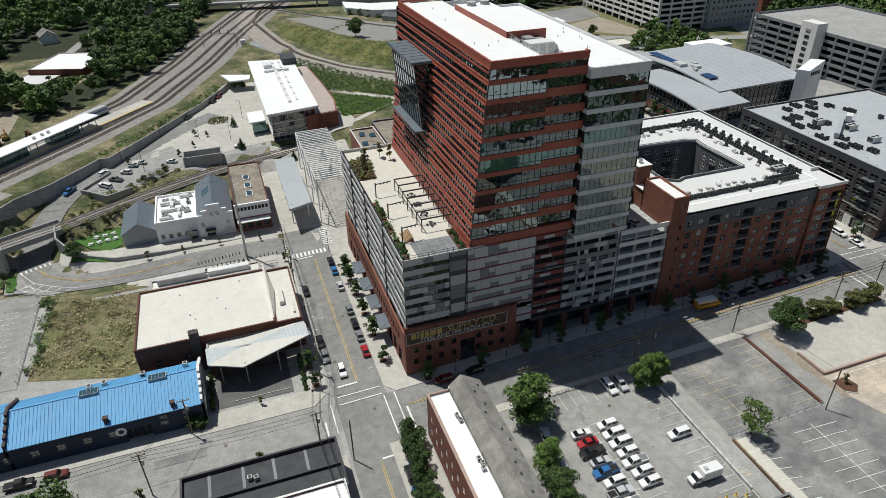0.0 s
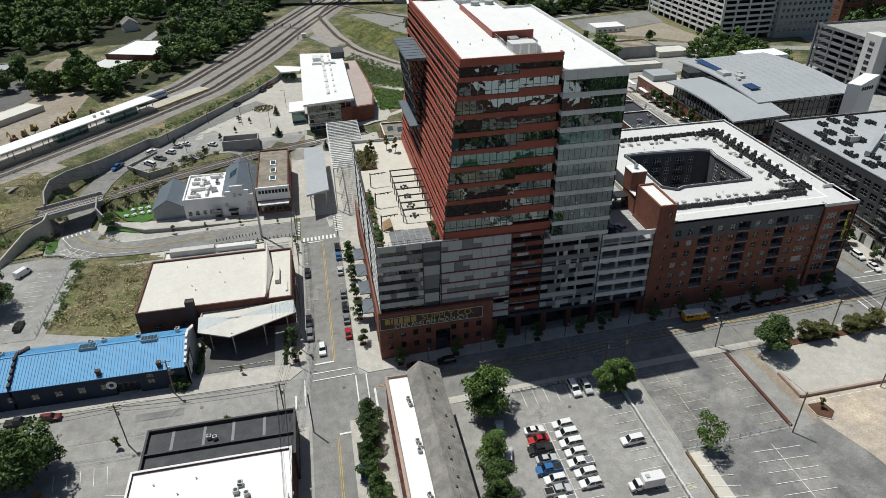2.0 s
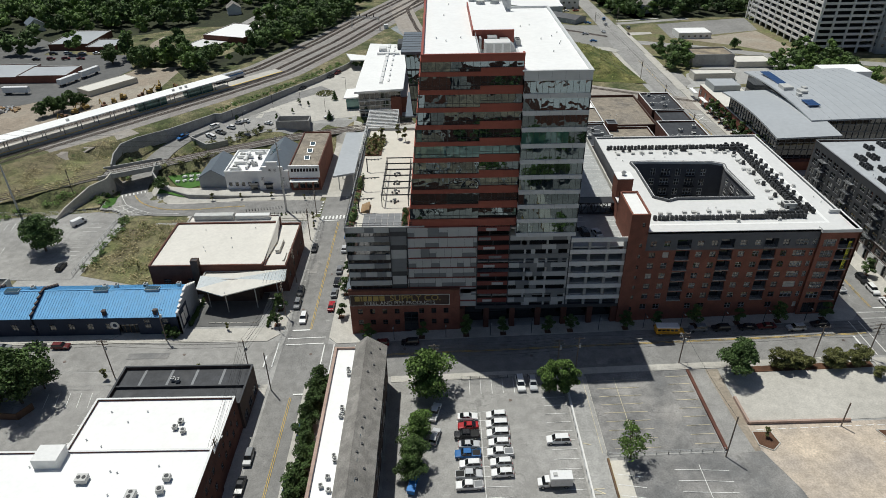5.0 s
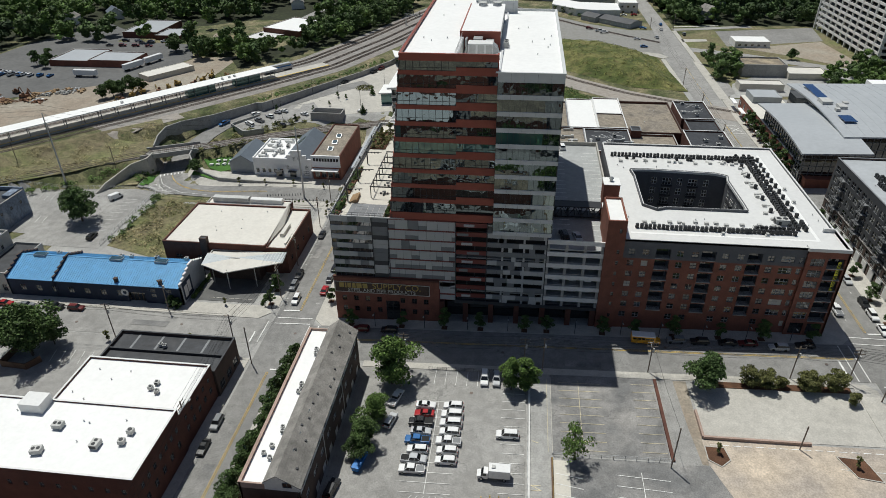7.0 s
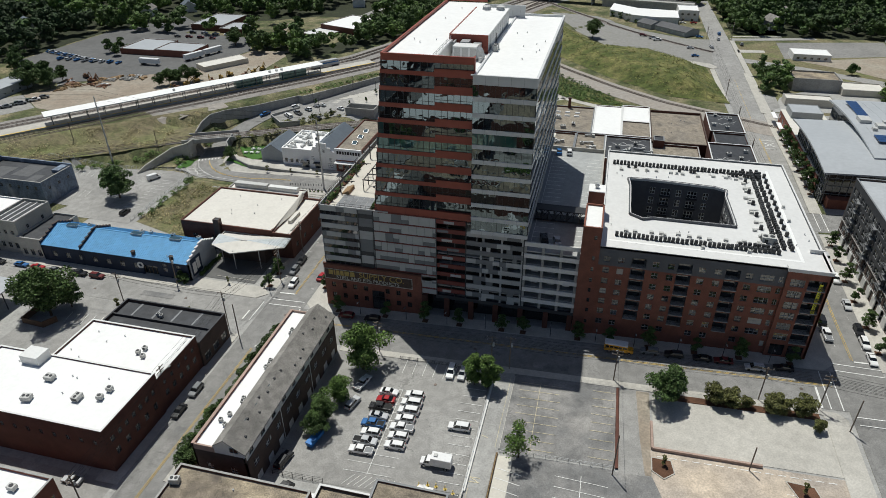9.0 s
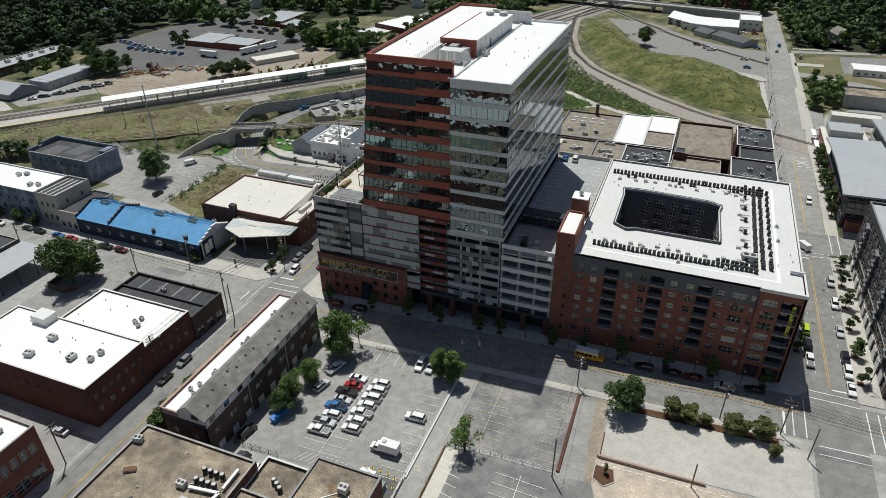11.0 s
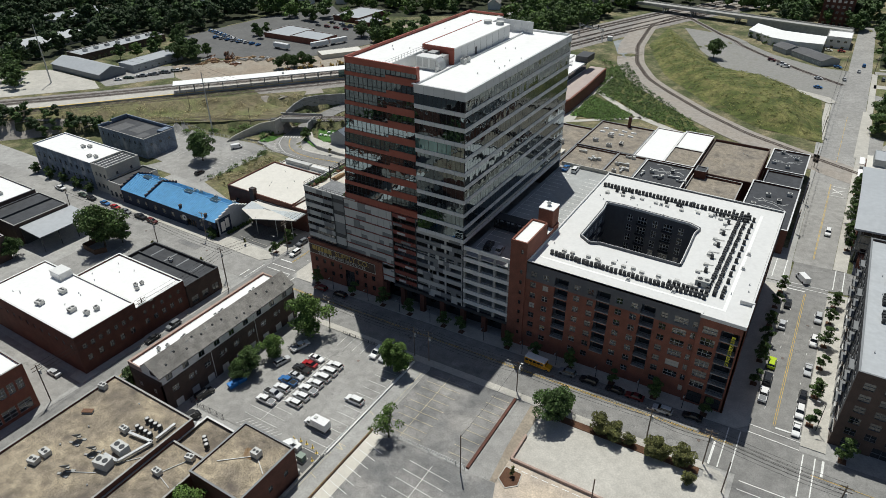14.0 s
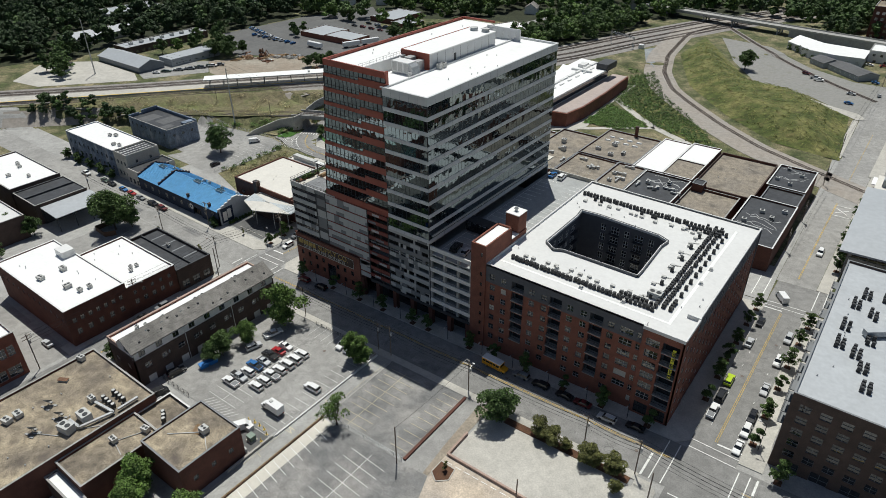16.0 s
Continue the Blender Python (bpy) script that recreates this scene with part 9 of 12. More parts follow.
block("white_office", "white two-storey office beside the street", "office", 118.6, 386, 133.4, 407.5, 10.8, "white_wall", "roof_white", zb=1.5, parapet=0.5, windows=dict(S=spread(14.8, 3, 1.6, 7.8, 1.4) + spread(14.8, 2, 1.8, 3.6, 1.8)))
for nm_, lb_, cx_, cy_, l_, w_ in (("grey_shop", "low white shop with a dark grey roof beside the siding", 98.6, 360.5, 13, 13), ("long_grey_shop", "long low white shop with a dark grey gabled roof", 116.2, 347.2, 27, 14)):
    t = gabled(nm_, lb_, "shop", -l_ / 2, -w_ / 2, l_ / 2, w_ / 2, 3.2, 4.9, "grey_siding", "roof_slate_grey", zb=-1, along="x")
    for k in range(int(l_ / 4.5)):
        window(Side((-l_ / 2, -w_ / 2, 0), 0), 1.5 + k * 4.5, 2.9 + k * 4.5, 0.8, 2.4, t, M["steel_white"], M["glass_window"], 1, 2, -0.05, far=True)
    t.matrix_basis = pose(cx_, cy_, gz(cx_, cy_), 0, 0, -44)
block("site_cabin", "long white site cabin", "cabin", 180, 288, 201, 302, 7.8, "white_wall", "roof_white", zb=3.5, parapet=0.1, windows=dict(S=spread(21, 5, 1.6, 5, 1.2)))
block("tan_warehouse", "plain tan stucco warehouse", "warehouse", 168, 226, 191, 242, 10, "concrete_grey", "roof_gravel", zb=3, parapet=0.7)
block("tan_annex", "low tan annex with a pale roof", "annex", 191.2, 222, 212, 236, 7, "cream_wall", "roof_tan", zb=3, parapet=0.4)
block("tan_shop", "low tan shop with a flat roof", "shop", 160, 200, 182, 208, 7.5, "cream_wall", "roof_tan", zb=3, parapet=0.3)
block("roof_kiosk", "grey kiosk with a flat metal roof", "kiosk", 153, 156.5, 165.5, 167.8, 15.2, "grey_siding", "grey_metal", zb=12.3, parapet=0.1)


def deck_garage(name, label, x0, y0, x1, y1, z0, levels, pitch, wall):
    t = thing(name, label, "parking garage")
    for k in range(levels):
        z = z0 + k * pitch
        b = B()
        ringwall(b, x0, y0, x1, y1, z + pitch - 1.4, z + pitch, 0.4)
        part("spandrel", b, M[wall], t)
        b = B()
        box(b, x0 + 0.4, y0 + 0.4, z + pitch - 1.6, x1 - 0.4, y1 - 0.4, z + pitch - 1.2)
        part("deck", b, M["concrete_grey"], t)
    for x in np.arange(x0, x1 + 0.1, 9):
        for y in (y0, y1 - 0.8):
            b = B()
            box(b, x - 0.5, y - 0.1, z0 - 3, x + 0.5, y + 0.9, z0 + levels * pitch)
            part("column", b, M[wall], t)
    for y in np.arange(y0, y1 + 0.1, 9):
        b = B()
        box(b, x0 - 0.1, y - 0.5, z0 - 3, x0 + 0.9, y + 0.5, z0 + levels * pitch)
        part("column", b, M[wall], t)
    # added near-black block, stands in for the shade between the decks
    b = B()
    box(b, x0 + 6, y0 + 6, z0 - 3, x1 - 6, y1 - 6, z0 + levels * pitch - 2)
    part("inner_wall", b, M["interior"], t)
    return t


deck_garage("white_deck_garage", "pale concrete parking garage with louvred decks", 259, 98, 320, 182, 5, 7, 3.4, "panel_mid")
t = thing("garage_stair_tower", "white stair tower of the parking garage", "stair tower")
b = B()
box(b, 253, 132, 3, 259.5, 142, 33)
part("wall", b, M["white_wall"], t)
b = B()
for z in range(7, 31, 3):
    box(b, 252.9, 135.5, z, 253, 138.5, z + 1.8)
part("window", b, M["glass_window"], t)
deck_garage("tall_deck_garage", "tall concrete parking garage with white decks", 247, 250, 283, 345, 5, 11, 3.5, "white_wall")
block("blue_grey_hotel", "blue-grey tower block with small windows", "hotel", 283.5, 246, 322, 290, 52, "grey_siding", "roof_apt", zb=3, windows=dict(
    S=[h for z in range(8, 50, 4) for h in spread(38.5, 10, 1.8, z, 1.8)], W=[h for z in range(8, 50, 4) for h in spread(44, 9, 1.8, z, 1.8)]))
block("orange_office", "brick and glass office far behind", "office", 350, 270, 430, 310, 22, "brick", "roof_apt", zb=2, windows=dict(S=[h for z in (8, 13, 18) for h in spread(80, 16, 3.2, z, 2)], W=[h for z in (8, 13, 18) for h in spread(40, 8, 3.2, z, 2)]))
block("brick_mill", "tall dark brick mill beyond the bridge", "mill", 108, 456, 129, 484, 26, "brick_dark", "roof_gravel", zb=2, windows=dict(S=[h for z in (5, 9, 13, 17, 21) for h in spread(21, 5, 2, z, 2)], W=[h for z in (8, 12, 16, 20) for h in spread(35, 8, 2, z, 2)]))
# contractor's yard and streets beyond the tracks
# grey_metal roofs here are toned down, cloud shade put into their colour
block("yard_office", "flat brick office in the yard", "office", -231, 212, -206, 238, 8, "brick", "grey_metal", zb=3, parapet=0.3)
block("yard_store", "flat brick store in the yard", "store", -206, 212, -179, 231, 8.6, "brick", "grey_metal", zb=3, parapet=0.3)
block("north_store", "flat-roofed store with grey patched roof", "store", -223, 280, -198, 316, 8.6, "brick_dark", "grey_metal", zb=3, parapet=0.3)
block("north_annex", "white-roofed annex of the store", "annex", -197.8, 276, -180, 296, 7.6, "brick_dark", "grey_metal", zb=3, parapet=0.3)
block("tan_shed", "long low tan shed with a flat roof", "shed", -166, 196, -138, 207, 7.6, "cream_wall", "roof_tan", zb=3, parapet=0.15, turn=56)
block("white_roof_depot", "depot with a bright white roof among trees", "depot", -126, 294, -95, 329, 8.4, "brick_dark", "roof_white", zb=3, parapet=0.3, turn=-20)
block("pale_depot", "low depot with a grey roof among trees", "depot", -136, 280, -116, 300, 5.6, "brick_dark", "roof_apt", zb=3, parapet=0.2, turn=-20)
block("west_metal_hall", "long blue-grey metal hall with a pale roof", "hall", -248.5, 105.5, -234.5, 142, 9.4, "grey_siding", "grey_metal", zb=3, parapet=0.1, windows=dict(E=spread(36.5, 7, 1.2, 6, 0.8)))
gabled("west_shed", "large gabled shed with a pale metal roof", "shed", -286, 85, -238, 102, 8.4, 11.6, "slate_metal", "grey_metal", zb=3, along="x")
gabled("west_long_store", "long gabled store with a pale metal roof", "store", -353, 90, -335, 140, 9.6, 12.4, "cream_wall", "grey_metal", zb=3)
block("west_pale_store", "pale-roofed store deep among the trees", "store", -414, 150, -388, 200, 11, "cream_wall", "grey_metal", zb=3, parapet=0.3)
block("west_row_store", "long dark store with rooftop machinery", "store", -300, 104, -284, 168, 9.2, "brick_brown", "grey_metal", zb=3, parapet=0.4, windows=dict(E=spread(64, 14, 2.4, 5, 2)))
units(9.2, [(-292, 112 + 8 * k) for k in range(7)], "grey rooftop unit on the long store", "units on the long store", (2.6, 2.2, 1.7))


def house(x, y, turn, wall, roof):
    t = gabled("house", "small white gabled house among the trees", "house", -5, -6, 5, 6, 5.5, 9, wall, roof, zb=-0.5)
    for sd_, w_ in ((Side((-5, -6, 0), 0), 10), (Side((5, -6, 0), 90), 12)):
        for k in range(3):
            window(sd_, 1.2 + k * w_ / 3.2, 2.3 + k * w_ / 3.2, 1.2, 2.8, t, M["steel_white"], M["glass_window"], 1, 2, -0.05)
    t.matrix_basis = pose(x, y, 4.2, 0, 0, turn)
    return t


for x, y, tr, w_, r_ in ((-133, 384, 20, "white_wall", "shingle"), (-96, 402, 35, "grey_siding", "shingle"), (-285, 318, 15, "white_wall", "shingle"), (-262, 338, 40, "white_wall", "slate_metal"), (-310, 300, 10, "grey_siding", "shingle"), (-120, 452, 10, "white_wall", "shingle"),
                          (-70, 455, 0, "cream_wall", "shingle"), (-345, 255, 30, "grey_siding", "slate_metal"), (182, 372, 20, "grey_siding", "shingle"), (196, 400, 10, "grey_siding", "shingle")):
    house(x, y, tr, w_, r_)
for i, (x, y, tr) in enumerate(((-177, 210, 70), (-172, 224, 70), (-196, 193, 0))):
    t = thing("box_trailer", "white box trailer parked in the yard", "trailer", "trailers in the yard", at=(x, y, 4.9), turn=tr)
    b = B()
    box(b, -6.5, -1.3, 1.2, 6.5, 1.3, 4.0)
    part("box", b, PAINT["white"], t)
    b = B()
    for xx in (-5, -3.8):
        for yy in (-1.1, 0.8):
            box(b, xx - 0.5, yy, 0, xx + 0.5, yy + 0.3, 1.0)
    part("wheels", b, M["tyre"], t)
    b = B()
    box(b, 4.6, -0.9, 0, 4.9, 0.9, 1.2)
    part("landing_legs", b, M["black_metal"], t)
rs = random.Random(3)
for i in range(34):
    u_, v_ = rs.random(), rs.random()
    x, y = -222 + 44 * u_ - 6 * v_, 131 + 22 * u_ + 26 * v_
    if i > 23:
        x, y, _ = on_line(66 + (i - 24) * 6.4, -20.5 - (i % 3) * 3.0, 0)
    z = gz(x, y)
    if i % 8 == 1 or i > 23:
        t = thing("digger", "rusty yellow digger parked in the yard", "excavator", "machines in the yard", at=(x, y, z), turn=rs.uniform(0, 360))
        b = B()
        box(b, -1.6, -1.3, 0, 1.6, -0.7, 0.9)
        box(b, -1.6, 0.7, 0, 1.6, 1.3, 0.9)
        part("tracks", b, M["black_metal"], t)
        b = B()
        box(b, -1.5, -1.1, 0.9, 1.2, 1.1, 2.0)
        box(b, 0.0, -1.0, 2.0, 1.1, 0.0, 3.0)
        part("cab", b, M["machine_yellow"] if i > 23 and i % 3 else M["rust"], t)
        b = B()
        beam(b, (1.2, 0.3, 1.8), (3.6, 0.3, 4.0), 0.4)
        beam(b, (3.6, 0.3, 4.0), (5.4, 0.3, 1.2), 0.3)
        part("arm", b, M["machine_yellow"] if i > 23 else M["rust"], t)
    else:
        t = thing("scrap_heap", "low heap of rusty scrap, pipes and timber", "scrap heap", "heaps in the yard", at=(x, y, z))
        b = B()
        for k in range(14):
            a = rs.uniform(0, 6.28)
            r = rs.uniform(0, 3)
            p = Vector((r * math.cos(a), r * math.sin(a), rs.uniform(0.2, 0.8)))
            d = Vector((rs.uniform(-2, 2), rs.uniform(-2, 2), rs.uniform(-0.2, 0.3)))
            beam(b, p - d, p + d, rs.uniform(0.2, 0.9), rs.uniform(0.2, 0.7))
        part("pile", b, M[("rust", "timber", "concrete_grey", "timber", "galv")[i % 5]], t)

# ---- trees ----
def leaf_cloud(rg, blobs, n, size, flat=0.75, up=0.35):
    """Leaf tufts spread over blobs (x, y, z, r): vertices and faces."""
    w = np.array([b[3] ** 2 for b in blobs])
    idx = rg.choice(len(blobs), n, p=w / w.sum())
    bl = np.array(blobs)[idx]
    d = rg.normal(size=(n, 3))
    d /= np.linalg.norm(d, axis=1)[:, None]
    d[:, 2] = np.where(d[:, 2] < -0.35, -d[:, 2] * 0.6, d[:, 2])
    rad = bl[:, 3] * (0.55 + 0.45 * rg.random(n) ** 0.5) * (0.9 + 0.25 * rg.random(n))
    c = bl[:, :3] + d * rad[:, None] * np.array([1, 1, flat])
    nrm = d + rg.normal(scale=0.85, size=(n, 3)) + np.array([0, 0, up])
    nrm /= np.linalg.norm(nrm, axis=1)[:, None]
    a = np.cross(nrm, rg.normal(size=(n, 3)))
    a /= np.linalg.norm(a, axis=1)[:, None]
    b = np.cross(nrm, a)
    s = size * (0.6 + 0.8 * rg.random(n))[:, None]
    v = np.stack([c - a * s, c - b * s * 0.6, c + a * s, c + b * s * 0.6], 1).reshape(-1, 3)
    return v, np.arange(4 * n).reshape(-1, 4)


def blobs_for(rg, r, h0, h1, k):
    """Clumps of a crown with an uneven, lobed outline."""
    out = []
    ph = rg.random(3) * 6.283
    for i in range(k):
        a, q, z = rg.random() * 6.283, rg.random() ** 0.6, rg.random()
        f = math.sin(math.pi * (0.18 + 0.72 * z)) * (0.85 + 0.3 * rg.random()) * (1 + 0.24 * math.sin(2 * a + ph[0]) + 0.2 * math.sin(3 * a + 4 * z + ph[1]) + 0.08 * math.sin(7 * z + ph[2]))
        out.append((math.cos(a) * q * r * 0.72 * f, math.sin(a) * q * r * 0.72 * f, h0 + (h1 - h0) * z, r * (0.2 + 0.18 * rg.random()) * (1.25 if k < 12 else 1.0)))
    return out


def mesh_from(name, v, f, material):
    me = bpy.data.meshes.new(name)
    me.from_pydata(v.tolist(), [], f.tolist())
    me.materials.append(material)
    return me


def tree_kind(seed, r, h0, h1, k, n, leaf, material, label, name="tree", trunk=0.22, category="tree", cone=False):
    """A tree: tapered trunk, limbs, a crown of leaf tufts."""
    rg = np.random.default_rng(seed)
    bl = blobs_for(rg, r, h0, h1, k)
    if cone:
        bl = []
        for i in range(k):
            f = i / k
            q = r * (1 - f) * 0.55
            a = i * 2.4
            bl.append((q * math.cos(a), q * math.sin(a), h0 + (h1 - h0) * f, r * (1 - f) * 0.62 + 0.12))
    t = thing(name, label, category, at=(0, 0, -500))
    b = B()
    cyl(b, 0, 0, -0.4, h0 * 0.75 + 0.6, trunk, 8, trunk * 0.65)
    part("trunk", b, M["bark"], t)
    b = B()
    for q in sorted(bl, key=lambda q: -q[3])[:min(7, k)]:
        beam(b, (0, 0, h0 * 0.55 + 0.3), (q[0], q[1], q[2]), trunk * 0.7, trunk * 0.7, n=5)
    part("limb_frame", b, M["bark"], t)
    v, f = leaf_cloud(rg, bl, n, leaf)
    part("crown", mesh_from("crown", v, f, M[material]), None, t)
    return t


big = [tree_kind(11, 5.2, 2.6, 9.3, 46, 9500, 0.22, "leaf", "broad green tree with a dense rounded crown"),
       tree_kind(12, 4.8, 2.2, 8.4, 44, 9000, 0.22, "leaf_bright", "bright green leafy tree with an uneven crown"),
       tree_kind(13, 4.4, 2.0, 7.8, 40, 8200, 0.22, "leaf_dark", "dense dark green broad tree")]
ginkgo = tree_kind(14, 3.3, 1.8, 10.0, 44, 7500, 0.2, "leaf_bright", "upright bright green tree with two leaders")
sparse = tree_kind(15, 3.6, 1.8, 7.2, 22, 1700, 0.2, "leaf_bright", "sparse light-green tree with bare limbs showing")
street_t = [tree_kind(16, 2.1, 1.6, 5.4, 24, 2600, 0.15, "leaf", "young street tree in a pavement pit", trunk=0.1),
            tree_kind(17, 1.9, 1.5, 5.0, 22, 2300, 0.15, "leaf_dark", "young dark street tree in a pavement pit", trunk=0.1)]
hedge_t = [tree_kind(18, 2.3, 0.5, 4.6, 28, 4200, 0.15, "leaf_dark", "dense rounded evergreen beside the terrace", trunk=0.15),
           tree_kind(19, 2.2, 0.6, 4.0, 26, 4000, 0.15, "leaf_olive", "rounded crape myrtle bush in mulch", trunk=0.12)]
far_t = [tree_kind(26, 5.4, 2.6, 9.5, 22, 1500, 0.55, "leaf", "broad green tree by the yard", name="yard_tree"),
         tree_kind(27, 5.0, 2.4, 9.0, 20, 1400, 0.55, "leaf_bright", "yellow-green tree by the yard", name="yard_tree"),
         tree_kind(28, 5.2, 2.4, 9.2, 22, 1500, 0.55, "leaf_dark", "dark green tree by the yard", name="yard_tree")]
sapling = tree_kind(20, 0.9, 1.0, 3.2, 7, 240, 0.2, "leaf_olive", "thin young staked sapling", trunk=0.05)
shrub = tree_kind(21, 0.9, 0.2, 1.1, 8, 420, 0.16, "leaf", "low clipped green shrub", name="shrub", trunk=0.05, category="shrub")
conifer = tree_kind(22, 1.5, 0.5, 5.4, 26, 1100, 0.2, "leaf_dark", "conical young conifer in the forecourt", trunk=0.08, cone=True)
rt = random.Random(21)
placed = set()


def plant_tree(proto, x, y, s=1.0, z=None, group=""):
    z = gz(x, y) + 0.05 if z is None else z
    m = pose(x, y, z, 0, 0, rt.uniform(0, 360)) @ Matrix.Diagonal((s, s, s * rt.uniform(0.92, 1.08), 1))
    if proto.name not in placed:
        placed.add(proto.name)
        proto.matrix_basis = m
        ob = proto
    else:
        ob = copy_thing(proto, Matrix.Identity(4))
        ob.matrix_basis = m
    return tagged(ob, group=group)


for x, y, p, s in ((20.0, -26.0, 1, 1.48), (18.8, -38.4, 1, 0.85), (17.4, -46.2, 0, 0.8), (17.2, -49.6, 2, 0.75), (95.2, -22.6, 2, 1.25), (-79, -24, 0, 1.7), (-84, -21, 0, 1.35), (-76, -19, 2, 1.1), (-109.5, 47.5, 2, 1.75), (42.3, -86.5, 1, 1.1), (46, -91, 1, 1.0),
                   (59, -85, 1, 1.05), (64, -90, 1, 1.1), (70, -92, 0, 0.9), (-174, 14, 2, 0.9), (-100, -45, 2, 0.9), (-107, -50, 0, 0.9), (-92, -62, 2, 1.0), (60.2, 318, 0, 1.35), (206, 262, 2, 0.8),
                   (-86.2, 92.4, 2, 0.72), (-149, 247, 0, 1.0), (-146, 297, 2, 0.9), (-164.5, 157, 2, 0.85), (-161, 161, 0, 0.9), (-157.5, 163.5, 2, 0.95), (-154.5, 168, 0, 0.9), (-151.5, 171.5, 2, 0.8), (-160, 166, 2, 0.85), (-222, 141, 2, 1.25), (-232, 136, 0, 1.3), (-230, 207, 2, 0.8), (-168, 245, 0, 1.0), (-144, 243, 0, 1.0), (-106, 350, 1, 1.1)):
    plant_tree(big[p], x, y, s)
for x, y, s in ((49.6, -26.0, 0.95), (53.0, -26.6, 1.05)):
    plant_tree(ginkgo, x, y, s)
plant_tree(sparse, 63.7, -46.6, 1.15)
for y in np.arange(-65, -20, 4.0):
    plant_tree(hedge_t[0], -6.8 + rt.uniform(-0.8, 0.8), y, rt.uniform(1.15, 1.45), group="evergreens beside the terrace")
for x, y, s in ((106.5, -21.2, 1.35), (109.8, -21.2, 1.3), (113.5, -21, 0.8), (118.8, -21.2, 1.4), (121.2, -21.4, 1.0), (125, -21.2, 1.35), (127.8, -25.6, 0.8)):
    plant_tree(hedge_t[1], x, y, s, group="bushes along the mulch bed")
for i, (x, y) in enumerate(((-4.9, 52), (-4.8, 46.5), (-4.6, 38.5), (-4.6, 28.5), (-4.5, 18.5), (-4.7, 7.5), (4.0, -3.2), (18.5, -3.2), (30.5, -3.2), (40.5, -3.2), (52.5, -3.2), (58.5, -3.2), (73.3, -3.2), (81.8, -3.2), (91.6, -3.2), (103.2, -3.2), (114, -3.2), (126, -3.2),
                            (134.6, 60), (134.3, 51), (134.3, 41), (134.3, 32), (134.4, 24), (134.5, 14), (149, 58.5), (148.5, 49.6), (148.3, 38), (148.2, 28), (148.2, 16), (148.2, 5.2), (155.5, -3.0), (-138, 4.6), (-146, 4.6), (-130, 4.8), (-155, 5.4),
                            (-22.6, 5.0), (-23, 12), (150, 95), (150, 101), (150, 108), (150, 115), (150, 122), (150, 129), (150, 136), (150, 143), (150, 150))):
    plant_tree(street_t[i % 2], x, y, rt.uniform(0.95, 1.2) * (1.3 if x > 147 and y > 90 else 1.0), group="street trees")
    pit = B()
    zz = gz(x, y)
    box(pit, x - 0.8, y - 0.8, zz, x + 0.8, y + 0.8, zz + 0.25)
    tagged(part("tree_pit", pit, M["mulch"]), "square mulch tree pit in the pavement", "tree pit", "tree pits", "structure")
for x, y in ((94.2, -42.4), (121.3, -44.2), (-36, 3), (-64, 84.2), (-53, 84.2), (-41, 84.2), (-28, 82), (-62, -16), (-38, -14.8), (-20.8, 60), (-22, 66)):
    plant_tree(sapling, x, y, rt.uniform(0.9, 1.3), group="saplings")
for x, y in ((-51.7, 1.2), (-49.8, 0.8)):
    plant_tree(hedge_t[0], x, y, 0.75)
for x, y in ((-28.6, 180), (-27.4, 152), (-7.5, 141), (4, 136), (5, 124)):
    plant_tree(conifer, x, y, rt.uniform(0.8, 1.1), group="conifers in the forecourt")
for x, y in ((-52.5, 153), (-46.4, 161.5), (-45.6, 174.5), (-40.5, 172), (-58.5, 142.5), (-66, 137.5), (-72.5, 156.5), (-84.5, 131.5)):
    plant_tree(street_t[1], x, y, rt.uniform(0.55, 0.75), group="young trees in the forecourt")
for x, y in ((-21, 243), (-24, 238), (-20, 236)):
    plant_tree(big[2], x, y, 0.5)
for k in range(9):
    plant_tree(shrub, -47.2 + rt.uniform(-0.3, 0.3), 5.5 + k * 1.5, rt.uniform(1.0, 1.3), group="hedge of clipped shrubs")
for k in range(10):
    plant_tree(shrub, -25.0 + rt.uniform(-0.2, 0.2), 4.6 + k * 1.4, rt.uniform(0.9, 1.2), group="hedge of clipped shrubs")
for k in range(9):
    plant_tree(shrub, 1.8 + rt.uniform(-.5, .5), 4 + k * 1.0 + (k // 5) * 14, rt.uniform(0.7, 1.2), 30.7, group="terrace shrubs")
    plant_tree(shrub, 15.2 + rt.uniform(-.6, .6), 1.5 + k * 0.9, rt.uniform(0.8, 1.2), 30.7, group="terrace shrubs")
for x, y in ((5.5, 58), (10.5, 60), (13, 57.5), (3.8, 52.5)):
    plant_tree(sapling, x, y, 1.6, 30.7, group="terrace saplings")


# woods as masses of leaf tufts round solid clumps
ICO = bmesh.new()
bmesh.ops.create_icosphere(ICO, subdivisions=1, radius=1.0)
ICO_V = np.array([v.co[:] for v in ICO.verts])
ICO_F = np.array([[v.index for v in f.verts] for f in ICO.faces])
ICO.free()


